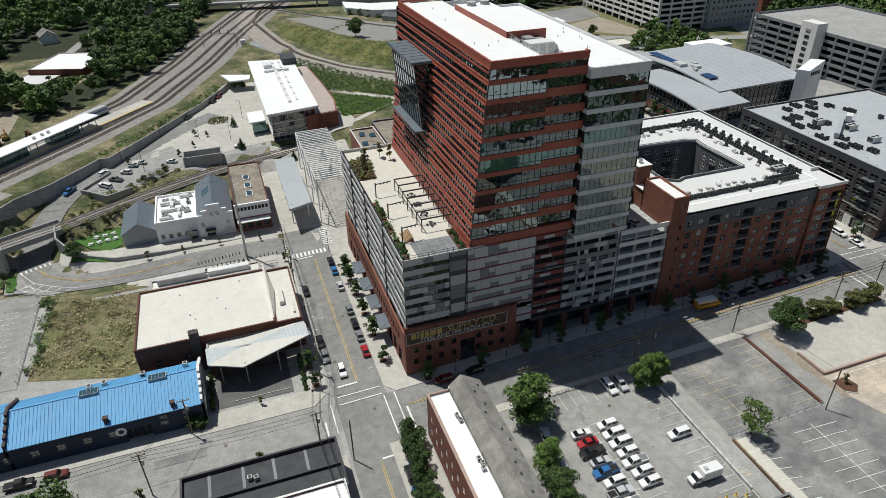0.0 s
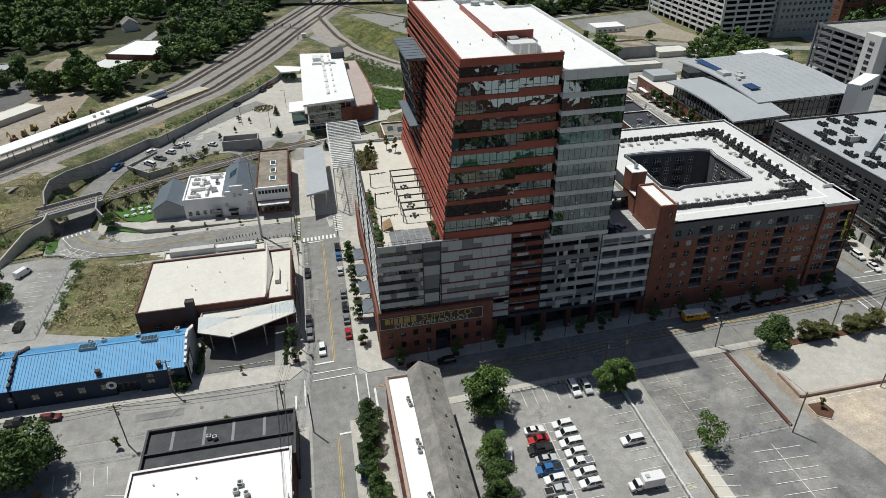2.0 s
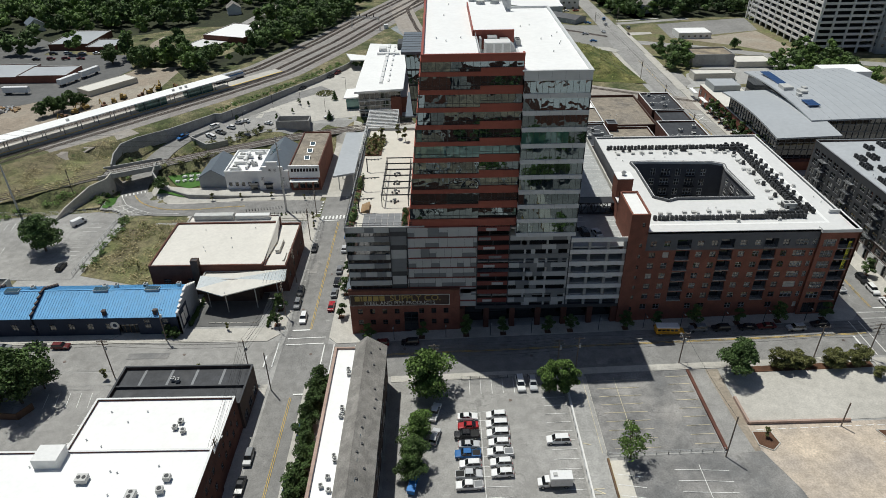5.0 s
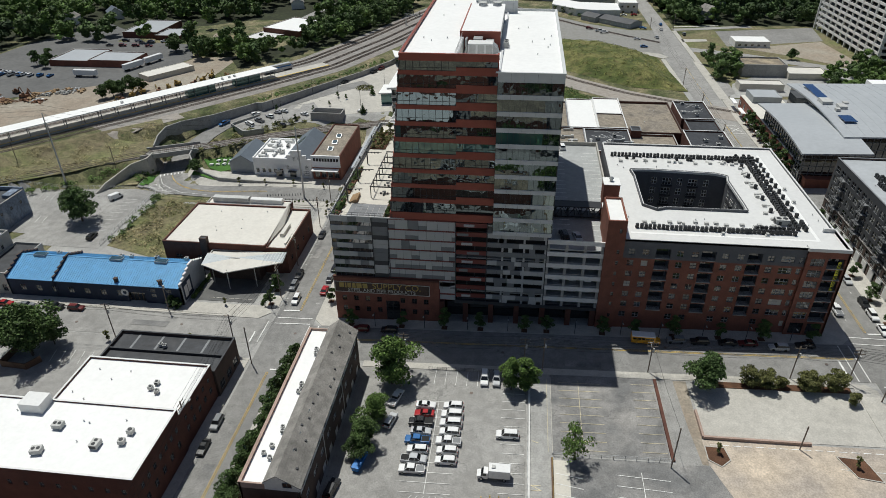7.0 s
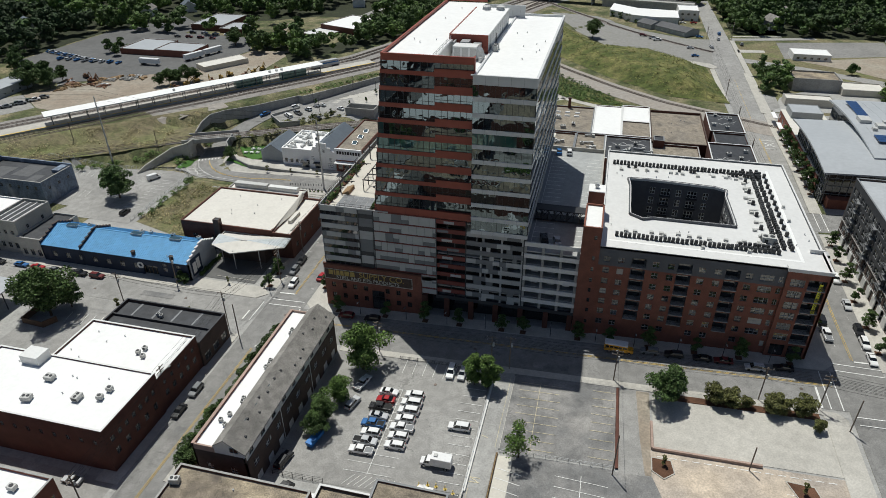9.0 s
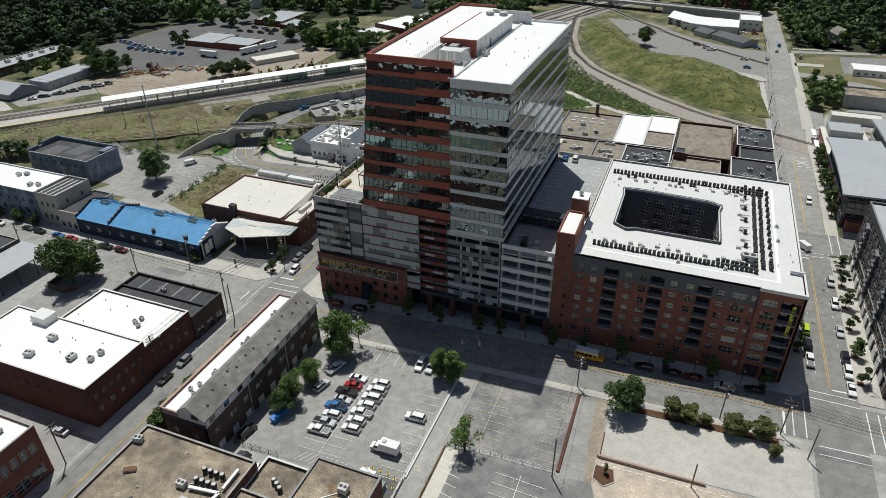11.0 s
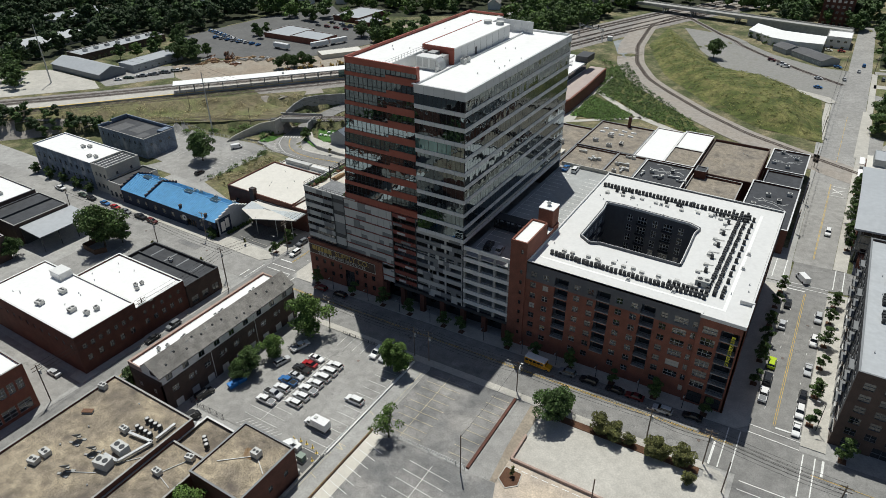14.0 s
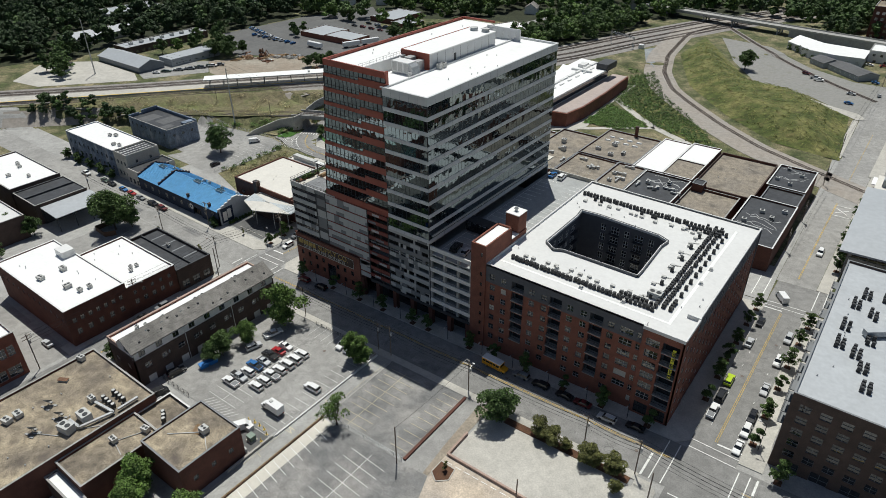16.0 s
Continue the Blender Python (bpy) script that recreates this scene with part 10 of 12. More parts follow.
def woods(name, spots, label, material, n=150, leaf=0.75, rng=5, category="woods", level=None):
    rg = np.random.default_rng(rng)
    V, F, k = [], [], 0
    for x, y, r, h in spots:
        z0 = gz(x, y) if level is None else level
        bl = [(x + q[0], y + q[1], z0 + q[2], q[3]) for q in blobs_for(rg, r, h * 0.25, h, 9)]
        v, f = leaf_cloud(rg, bl, int(n * (r / 5) ** 1.3), leaf, 0.75, 0.35 if h > 3 else 1.6)
        V.append(v)
        F += (f + k).tolist()
        k += len(v)
        if h > 3:
            for q in bl:
                V.append(np.array(q[:3]) + ICO_V * q[3] * 0.72)
                F += (ICO_F + k).tolist()
                k += len(ICO_V)
    me = bpy.data.meshes.new(name)
    me.from_pydata(np.concatenate(V).tolist(), [], F)
    me.materials.append(M[material])
    return tagged(new(name, me), label, category, "", "stuff")


def scatter(poly, gap, r0, r1, h0, h1, seed, avoid=()):
    """Places in a ring of points, none within the boxes (x0, y0, x1, y1) to avoid."""
    rr = random.Random(seed)
    xs, ys = [p[0] for p in poly], [p[1] for p in poly]
    out = []
    y = min(ys)
    while y < max(ys):
        x = min(xs)
        while x < max(xs):
            px, py = x + rr.uniform(-gap, gap) * 0.45, y + rr.uniform(-gap, gap) * 0.45
            r, h = rr.uniform(r0, r1), rr.uniform(h0, h1)
            if float(inside_by(np.array(px), np.array(py), poly)) > 0 and not any(a[0] - r * 0.6 < px < a[2] + r * 0.6 and a[1] - r * 0.6 < py < a[3] + r * 0.6 for a in avoid):
                out.append((px, py, r, h))
            x += gap
        y += gap
    return out


def mixed_woods(name, spots, label, n, leaf, rng, shares=(("leaf", 0.5), ("leaf_bright", 0.2), ("leaf_dark", 0.3))):
    rr = random.Random(rng)
    lots = {m: [] for m, _ in shares}
    for s_ in spots:
        lots[rr.choices([m for m, _ in shares], [w for _, w in shares])[0]].append(s_)
    for i, (m, _) in enumerate(shares):
        if lots[m]:
            woods(name, lots[m], label, m, n, leaf, rng + 100 * i)


SITES = [(-152, 254, -90, 336), (-168, 268, -142, 318), (-148, 344, -118, 394), (-120, 334, -104, 410), (-106, 394, -88, 412), (-294, 309, -276, 328), (-271, 329, -253, 348), (-226, 276, -178, 320), (-128, 446, -112, 460), (-76, 410, -46, 440),
         (-232, 205, -160, 262), (-290, 80, -230, 106), (-250, 104, -230, 144), (-304, 102, -278, 170), (-358, 86, -330, 144), (-418, 146, -384, 204), (-282, 176, -225, 262), (-354, 248, -336, 264), (-318, 292, -300, 308), (-262, 292, -215, 322)]
DARKER = (("leaf_dark", 0.7), ("leaf_deep", 0.3))
belt = [(-116, 216), (-99, 240), (-84, 261), (-65, 289), (-50, 330), (-34, 400), (-60, 420), (-86, 350), (-92, 300), (-108, 262), (-128, 235)]
mixed_woods("woods_belt", scatter(belt, 7.2, 4.2, 7.4, 8, 14, 1, [(-152, 254, -100, 330)]), "dense belt of trees beside the railway", 360, 0.6, 5, (("leaf", 0.55), ("leaf_bright", 0.3), ("leaf_dark", 0.15)))
homes = [(-300, 264), (-178, 250), (-150, 228), (-128, 236), (-108, 262), (-92, 300), (-86, 350), (-60, 420), (-30, 425), (-30, 470), (-330, 470), (-480, 330)]
mixed_woods("woods_houses", scatter(homes, 10.4, 4.6, 9.4, 9, 17, 3, SITES), "trees round the houses beyond the tracks", 250, 0.85, 7, (("leaf", 0.35), ("leaf_bright", 0.55), ("leaf_dark", 0.1)))
north = [(-330, 470), (-30, 470), (10, 470), (30, 560), (-250, 600), (-400, 560), (-480, 440)]
mixed_woods("woods_north", scatter(north, 13, 6.5, 9, 11, 17, 2), "woodland behind the railway", 150, 1.2, 6)
west = [(-560, 90), (-440, 40), (-330, 20), (-318, 60), (-308, 84), (-300, 170), (-284, 178), (-280, 264), (-300, 264), (-480, 335), (-620, 300)]
# mostly the darkest leaves, imitating a cloud's shadow over the west
mixed_woods("woods_west", scatter(west, 10.5, 5.5, 8.2, 10, 16, 4, SITES), "woodland among the western stores", 170, 1.1, 8, (("leaf_dark", 0.15), ("leaf_deep", 0.85)))
ne = [(168, 345), (242, 350), (330, 340), (380, 420), (300, 520), (155, 560), (150, 440), (152, 400)]
mixed_woods("woods_north_east", scatter(ne, 11, 5.5, 8, 10, 15, 5, [(176, 364, 188, 380)]), "woodland beyond the site cabin", 210, 0.95, 9, DARKER)
lane = [(150.5, 346), (182, 352), (186, 400), (182, 480), (152, 480), (149.5, 420)]
mixed_woods("woods_lane", scatter(lane, 8, 5, 7, 9, 14, 57, [(172, 360, 190, 382)]), "trees along the street beyond the crossing", 380, 0.6, 14)
mixed_woods("woods_mill", scatter([(76, 440), (106, 440), (106, 468), (76, 468)], 8, 4.5, 6.5, 9, 14, 60), "trees before the brick mill", 330, 0.6, 17, DARKER)
mixed_woods("woods_verge", scatter([(131, 440), (139, 440), (139, 490), (131, 490)], 7, 4, 5.5, 9, 12, 64), "trees along the street by the mill", 330, 0.6, 18, DARKER)
mixed_woods("woods_depot", scatter([(-150, 256), (-140, 262), (-128, 258), (-112, 268), (-107, 253), (-122, 236), (-137, 240), (-150, 246)], 8.5, 4.0, 6.0, 5.5, 8.5, 66), "dense trees between the depot and the railway", 360, 0.6, 19)
mid = [(205, 190), (250, 185), (250, 240), (235, 245), (205, 215)]
mixed_woods("woods_behind_hall", scatter(mid, 8, 4, 6.5, 8, 13, 6), "bright trees behind the curved hall", 380, 0.55, 10, (("leaf_bright", 0.6), ("leaf", 0.4)))
far_e = [(330, 190), (520, 160), (560, 330), (430, 360), (340, 300)]
mixed_woods("woods_east", scatter(far_e, 14, 6, 9, 9, 14, 7), "distant woodland to the east", 120, 1.2, 11)
back = [(20, 480), (150, 440), (150, 560), (40, 580)]
mixed_woods("woods_far_north", scatter(back, 12, 6, 9, 10, 16, 8), "woodland beyond the bridge", 150, 1.0, 12, DARKER)
mixed_woods("woods_corner", scatter([(152, 214), (166, 214), (168, 246), (154, 250)], 7, 4.5, 6.0, 8, 12, 58), "clump of trees by the street corner", 420, 0.5, 16)
mixed_woods("woods_tracks", scatter([(-225, 12), (-166, 50), (-166, 58), (-230, 24)], 5.5, 3.2, 4.6, 5, 8, 39), "trees between the tracks and the stores", 420, 0.4, 15, DARKER)
for x, y, p, s in ((-273, 56, 0, 1.3), (-283, 60, 2, 1.35), (-293, 64, 0, 1.3), (-302, 70, 2, 1.3), (-265, 50, 0, 1.0), (-288, 52, 2, 1.2), (-236, 143, 2, 1.3), (-229, 147, 2, 1.25), (-241, 150, 0, 1.2), (-224, 153, 2, 0.9), (-262, 128, 1, 1.05),
                   (-258, 138, 0, 1.0), (-268, 120, 2, 1.0), (-268, 148, 0, 1.2), (-262, 160, 2, 1.2), (-272, 172, 2, 1.2), (-163, 257, 0, 1.5), (-146, 234, 2, 1.3), (-145, 292, 2, 1.1), (-170, 250, 2, 1.2), (-153, 240, 0, 1.0), (-239, 212, 2, 0.9), (-236, 220, 0, 0.8)):
    plant_tree(far_t[p], x, y, s)
for x, y in ((-163, 0.3), (-153, 0.0), (-143, 0.2), (-133, 0.0), (-124, 0.4)):
    plant_tree(hedge_t[0], x, y, rt.uniform(0.95, 1.2), group="trees before the grey store")


rg_ivy = np.random.default_rng(71)
for x, y, w_, h_ in ((71.5, 386.4, 2.2, 6.2), (77.5, 380.6, 2.0, 7.2), (82.5, 375.8, 2.4, 6.6), (90, 371.4, 2.6, 4.2), (96, 369.6, 2.2, 5.6)):
    cl = [(x + rg_ivy.uniform(-w_, w_) * 0.7, y - 0.2 - rg_ivy.uniform(-w_, w_) * 0.6, 2.2 + h_ * rg_ivy.random(), 0.9) for _ in range(16)]
    v_, f_ = leaf_cloud(rg_ivy, cl, 700, 0.3)
    iv = new("ivy", mesh_from("ivy", v_, f_, M["leaf"]))
    iv.parent = ivy


def brush(name, poly, gap, h, m, label, seed, level=None, n=300):
    return woods(name, scatter(poly, gap, gap * 0.55, gap * 0.8, h * 0.6, h, seed), label, m, n, 0.28, seed, "shrubs", level)


sheet("bank_park", [(20, 214), (52, 189), (73, 180), (93, 168), (72, 200), (40, 236), (16, 280), (8, 262)], "hill", "green planted bank beside the curved track", 0.1)
sheet("bed_garden", [(20.5, 172.5), (34, 174.5), (49.5, 185), (34, 198.5), (20.5, 204.5)], "lawn", "bright green planted garden beside the station", 0.16)
brush("brush_park", [(20, 214), (52, 189), (73, 180), (93, 168), (72, 200), (40, 236), (16, 280), (8, 262)], 2.4, 1.3, "leaf", "rough green shrubs beside the curved track", 31, None, 190)
brush("brush_garden", [(20, 172), (34, 174), (50, 185), (34, 199), (20, 205)], 2.2, 1.0, "leaf_bright", "low planted garden beside the station", 32)
brush("brush_roundabout", [(-35 + 4.9 * math.cos(a), 191 + 4.9 * math.sin(a)) for a in np.linspace(0, 5.9, 14)], 1.1, 0.9, "leaf_olive", "dense low planting on the roundabout", 49)
brush("brush_terrace_edge", [(0.8, 1.5), (2.2, 1.5), (2.2, 31), (0.8, 31)], 1.0, 1.0, "leaf", "planting along the terrace railing", 50, 30.8)
brush("brush_terrace_corner", [(1, 45), (6, 46), (7, 60), (1, 61)], 1.3, 1.2, "leaf_olive", "planting in the terrace corner", 51, 30.8)
brush("brush_underpass", [(-111, 82), (-106, 80), (-105.5, 92), (-109, 97)], 2.4, 1.2, "leaf_bright", "planted slope beside the underpass", 46)
brush("brush_cafe_wall", [(-91, 101), (-88.5, 95), (-86.5, 96), (-88.6, 102)], 2.2, 3.4, "leaf", "bushes at the foot of the cafe wall", 47)
brush("brush_garden_beds", [(19, 209), (24, 172), (42, 174), (50, 188)], 1.9, 0.8, "leaf_bright", "rows of green garden planting", 48)
brush("brush_spur", [(-150, 66), (-136, 74), (-115, 92), (-113, 88), (-140, 66)], 3.5, 2.2, "leaf_bright", "bushes along the spur track", 33)
brush("brush_lot", [(-92, 34), (-88, 33), (-88, 70), (-93, 71)], 2.6, 1.6, "leaf", "weeds along the fence", 34)
brush("brush_ramp", [(-110, 108), (-104, 104), (-104, 124), (-110, 122)], 3.0, 1.8, "leaf", "shrubs below the yard wall", 35)
brush("brush_bank", [(-95, 122), (-66, 131), (-52, 141), (-55, 146), (-70, 140), (-84, 131)], 3.2, 1.3, "leaf_olive", "scrubby bank beside the spur", 36)
sheet("planter_terrace", [(-79.8, 156.6), (-67.6, 173.4), (-56, 190.6), (-42.2, 212), (-30, 234.6), (-34.4, 236.6), (-46, 214.4), (-60, 193), (-71.6, 176), (-83.4, 159.6)], "grass", "green planting terrace above the station forecourt", 1.0, 1.2)
brush("brush_planter", [(-79.8, 157), (-67.6, 173.8), (-56, 191), (-42.2, 212.4), (-30.2, 234.6), (-33.8, 236.4), (-45.6, 214.4), (-59.6, 193), (-71.2, 176), (-83, 159.6)], 2.2, 1.3, "leaf_bright", "rows of green planting on the terrace above the forecourt", 37, 5.9)
brush("brush_cafe", [(-88, 104), (-70, 112), (-60, 118), (-60, 121), (-74, 117), (-90, 107)], 2.6, 1.4, "leaf_olive", "planting behind the cafe lawn", 38)
brush("brush_hill", [(22, 318), (46, 268), (78, 229), (106, 204), (132, 200), (126, 258), (100, 282), (70, 287), (44, 330), (20, 370)], 3.6, 0.3, "leaf_hill", "rough olive grass tufts on the mound", 40, None, 70)
brush("brush_meadow", [(-240, 4), (-200, 40), (-134, 82), (-114, 99), (-116, 128), (-150, 102), (-190, 64)], 9, 0.5, "leaf_straw", "dry grass tufts beside the railway", 42, None, 120)
brush("brush_vacant", [(-89, 34), (-66, 27), (-65, 66), (-88, 69)], 8.5, 0.7, "leaf_olive", "weeds on the vacant plot", 43, None, 110)
brush("brush_vacant_dry", [(-89, 34), (-66, 27), (-65, 66), (-88, 69)], 5.5, 0.5, "leaf_straw", "dry weeds on the vacant plot", 44, None, 110)
brush("brush_bed", [(-5, 292), (14, 270), (39, 222), (68, 194), (88, 176), (74, 180), (52, 190), (20, 214), (8, 262)], 3.4, 1.0, "leaf_bright", "shrubs between the path and the curved track", 45, None, 170)
sheet("lawn_cafe", [(-88, 104), (-82, 96.5), (-76, 93.5), (-72.5, 96), (-73, 109), (-76, 110)], "lawn", "clipped green lawn beside the cafe", 0.25)
for k in range(7):
    x, y = -82.5 + (k % 4) * 2.6 + (k // 4) * 1.5, 99.5 + (k // 4) * 4.4 + (k % 4) * 0.5
    t = thing("picnic_table", "white garden table with benches on the lawn", "table", "tables on the lawn", at=(x, y, gz(x, y) + 0.25), turn=k * 37)
    b = B()
    box(b, -0.8, -0.4, 0.7, 0.8, 0.4, 0.76)
    part("tabletop", b, M["steel_white"], t)
    b = B()
    box(b, -0.8, -0.9, 0.42, 0.8, -0.6, 0.47)
    part("bench", b, M["steel_white"], t)
    b = B()
    box(b, -0.8, 0.6, 0.42, 0.8, 0.9, 0.47)
    part("bench", b, M["steel_white"], t)
    for xx in (-0.6, 0.5):
        b = B()
        box(b, xx, -0.8, 0, xx + 0.1, 0.8, 0.7)
        part("leg", b, M["steel_white"], t)

# ---- vehicles ----
CARS = {}


def bevelled(b, amount, seg=2):
    bmesh.ops.bevel(b, geom=b.edges[:], offset=amount, segments=seg, affect="EDGES", profile=0.6)
    return b


def wheels(t, xs, half, r, plain=False):
    if plain == "far":
        b = B()
        for x in xs:
            box(b, x - r, -half - 0.1, 0, x + r, half + 0.1, 2 * r)
        part("running_gear", b, M["tyre"], t)
        return
    for x in xs:
        for s in (-1, 1):
            b = B()
            ring = [(math.cos(2 * math.pi * i / 12), math.sin(2 * math.pi * i / 12)) for i in range(12)]
            hexa(b, [(x + r * c, s * half - 0.11, r + r * q) for c, q in ring], [(x + r * c, s * half + 0.11, r + r * q) for c, q in ring])
            w = part("wheel", b, M["tyre"], t)
            if plain:
                continue
            b = B()
            hexa(b, [(x + 0.6 * r * c, s * (half + 0.115) - 0.01, r + 0.6 * r * q) for c, q in ring], [(x + 0.6 * r * c, s * (half + 0.115) + 0.01, r + 0.6 * r * q) for c, q in ring])
            part("rim", b, M["rim"], w)


def lamps(t, x0, x1, w, z):
    for s in (-1, 1):
        b = B()
        box(b, x1 - 0.05, s * w - 0.18, z, x1 + 0.015, s * w + 0.18, z + 0.17)
        part("headlight", b, M["lamp_clear"], t)
        b = B()
        box(b, x0 - 0.015, s * w - 0.16, z + 0.05, x0 + 0.05, s * w + 0.16, z + 0.27)
        part("taillight", b, M["lamp_red"], t)


def profile_body(pts, w0, w1):
    """A side outline (x, z) drawn out to a width, narrower at the top."""
    b = B()
    zmax = max(p[1] for p in pts)
    zmin = min(p[1] for p in pts)
    def half(z):
        return w0 + (w1 - w0) * (z - zmin) / (zmax - zmin)
    hexa(b, [(x, -half(z), z) for x, z in pts], [(x, half(z), z) for x, z in pts])
    bmesh.ops.recalc_face_normals(b, faces=b.faces)
    return bevelled(b, 0.07)


WORD = dict(white="white", silver="silver", grey="dark grey", black="black", red="red", blue="blue", maroon="dark maroon", lime="lime green", yellow="yellow", green="dark green")


def car(kind, colour, plain=False):
    L_, W_, H_ = dict(sedan=(4.7, 0.9, 1.45), suv=(4.75, 0.94, 1.72), big_suv=(5.2, 1.0, 1.88), pickup=(5.7, 0.99, 1.88), van=(5.4, 1.0, 2.3))[kind]
    h = L_ / 2
    noun = dict(sedan="saloon car", suv="sport utility car", big_suv="large estate car", pickup="pickup truck", van="panel van")[kind]
    t = thing("car" if kind != "pickup" and kind != "van" else noun.replace(" ", "_"), f"{WORD[colour]} parked {noun} with dark windows", "car" if kind != "pickup" else "pickup truck", "parked cars")
    P = PAINT[colour]
    if kind == "sedan":
        body = [(-h, 0.35), (h - 0.05, 0.3), (h, 0.62), (h - 0.25, 0.8), (h - 1.35, 0.95), (-h + 1.0, 1.02), (-h + 0.05, 0.98), (-h, 0.7)]
        cab = [(-h + 0.55, 0.98), (h - 1.35, 0.93), (h - 2.05, 1.4), (-h + 1.45, 1.4)]
    elif kind in ("suv", "big_suv"):
        body = [(-h, 0.4), (h - 0.05, 0.36), (h, 0.75), (h - 0.2, 0.98), (h - 1.2, 1.1), (-h + 0.1, 1.12), (-h, 0.9)]
        cab = [(-h + 0.12, 1.1), (h - 1.25, 1.08), (h - 1.95, H_ - 0.05), (-h + 0.4, H_ - 0.05)]
    elif kind == "pickup":
        body = [(-h, 0.5), (h - 0.05, 0.45), (h, 0.85), (h - 0.2, 1.08), (h - 1.3, 1.15), (-h, 1.15)]
        cab = [(-h + 1.95, 1.13), (h - 1.3, 1.13), (h - 1.95, H_ - 0.05), (-h + 2.15, H_ - 0.05)]
    else:
        body = [(-h, 0.4), (h - 0.05, 0.4), (h, 0.9), (h - 0.5, 1.2), (h - 1.3, 2.25), (-h + 0.1, 2.3), (-h, 1.2)]
        cab = [(h - 1.75, 1.25), (h - 0.62, 1.22), (h - 1.25, 2.05), (h - 1.75, 2.05)]
    part("body", profile_body(body, W_, W_ * 0.95), P, t)
    part("glazing", profile_body(cab, W_ * 0.93, W_ * 0.76) if kind != "van" else profile_body(cab, W_ * 0.985, W_ * 0.975), M["car_glass"], t)
    if kind != "van":
        b = B()
        x0, x1 = cab[3][0] - 0.02, cab[2][0] + 0.02
        z = cab[2][1]
        hexa(b, [(x0, -W_ * 0.74, z - 0.02), (x1, -W_ * 0.74, z - 0.02), (x1, W_ * 0.74, z - 0.02), (x0, W_ * 0.74, z - 0.02)], [(x0 + 0.1, -W_ * 0.66, z + 0.06), (x1 - 0.12, -W_ * 0.66, z + 0.06), (x1 - 0.12, W_ * 0.66, z + 0.06), (x0 + 0.1, W_ * 0.66, z + 0.06)])
        part("roof_panel", b, P, t)
        xb = (cab[1][0] + cab[0][0]) / 2
        for s in () if plain else (-1, 1):
            b = B()
            beam(b, (xb, s * W_ * 0.925, cab[0][1]), (xb, s * W_ * 0.775, z), 0.1, 0.04)
            beam(b, (cab[1][0] + 0.02, s * W_ * 0.9, cab[1][1]), (cab[2][0], s * W_ * 0.76, z), 0.07, 0.07)
            part("pillar", b, P, t)
    if kind == "pickup":
        b = B()
        box(b, -h + 0.12, -W_ * 0.78, 1.12, -h + 1.85, W_ * 0.78, 1.17)
        part("bed", b, M["tyre"] if colour != "white" else M["panel_mid"], t)
    for s in () if plain else (-1, 1):
        b = B()
        box(b, h - 1.65, s * (W_ + 0.06) - 0.08, 1.0, h - 1.5, s * (W_ + 0.06) + 0.08, 1.15)
        part("mirror", b, P, t)
    if not plain:
        lamps(t, -h, h, W_ * 0.72, 0.65 if kind == "sedan" else 0.8)
    wheels(t, (-h + 0.95, h - 0.9), W_ - 0.1, 0.33 if kind == "sedan" else 0.38, plain)
    return t


def park(kind, colour, x, y, turn, z=None, plain=False):
    """turn: the way the bonnet points, degrees from +x."""
    z = gz(x, y) + (0.3 if -100 < x < -30 and y > 125 else 0.28 if y > 120 else 0.13) if z is None else z
    e = 1.0
    px, py = math.cos(radians(turn)), math.sin(radians(turn))
    slope = math.degrees(math.atan2(gz(x + px * e, y + py * e) - gz(x - px * e, y - py * e), 2 * e)) if z < 20 else 0.0
    m = Matrix.Translation((x, y, z)) @ pose(0, 0, 0, 0, 0, turn) @ pose(0, 0, 0, 0, -slope, 0)
    plain = "far" if y > 180 or x < -180 or (y > 3 and 5 < z < 24) else plain or y > 0 or x < 5 or x > 70
    key = (kind, colour, plain)
    if key not in CARS:
        CARS[key] = car(kind, colour, plain)
        CARS[key].matrix_basis = m
        return CARS[key]
    return copy_thing(CARS[key], m)


# front car park, two rows nose to nose
left = [("sedan", "white"), ("sedan", "red"), ("pickup", "black"), ("sedan", "silver"), ("pickup", "blue"), ("suv", "white"), ("pickup", "silver"), ("pickup", "white")]
right = [("suv", "white"), ("big_suv", "white"), ("big_suv", "white"), ("suv", "white"), ("pickup", "white"), ("suv", "white"), ("suv", "white")]
for i, (k, c) in enumerate(left):
    park(k, c, 31.6 - (0.4 if k == "pickup" else 0) - 2.0, -33.3 - i * 2.72, 180 if i % 3 else 0)
for i, (k, c) in enumerate(right):
    park(k, c, 36.2, -33.2 - i * 2.72, 180)
park("big_suv", "white", 49.2, -41.2, 180)
park("big_suv", "white", 42.9, -23.2, 272)
park("suv", "silver", 45.9, -23.4, 270)
park("pickup", "white", 22.0, -31.5, 75)
park("suv", "silver", 22.0, -38.8, 75)
park("big_suv", "black", 13.2, -58.5, 80)
park("pickup", "white", 21.9, -67.2, 15)
park("van", "black", 17.0, -66.4, 75)
park("van", "white", 45.1, -61.4, 60)
for x, y, k, c in ((-8.2, 60, "sedan", "black"), (-8.2, 54, "sedan", "blue"), (-8.2, 45, "sedan", "silver"), (-8.2, 32.5, "sedan", "grey"), (-8.2, 25.7, "sedan", "black"), (-8.2, 19.9, "sedan", "grey"), (-8.2, 13.2, "sedan", "red")):
    park(k, c, x, y - 0.8, 90)
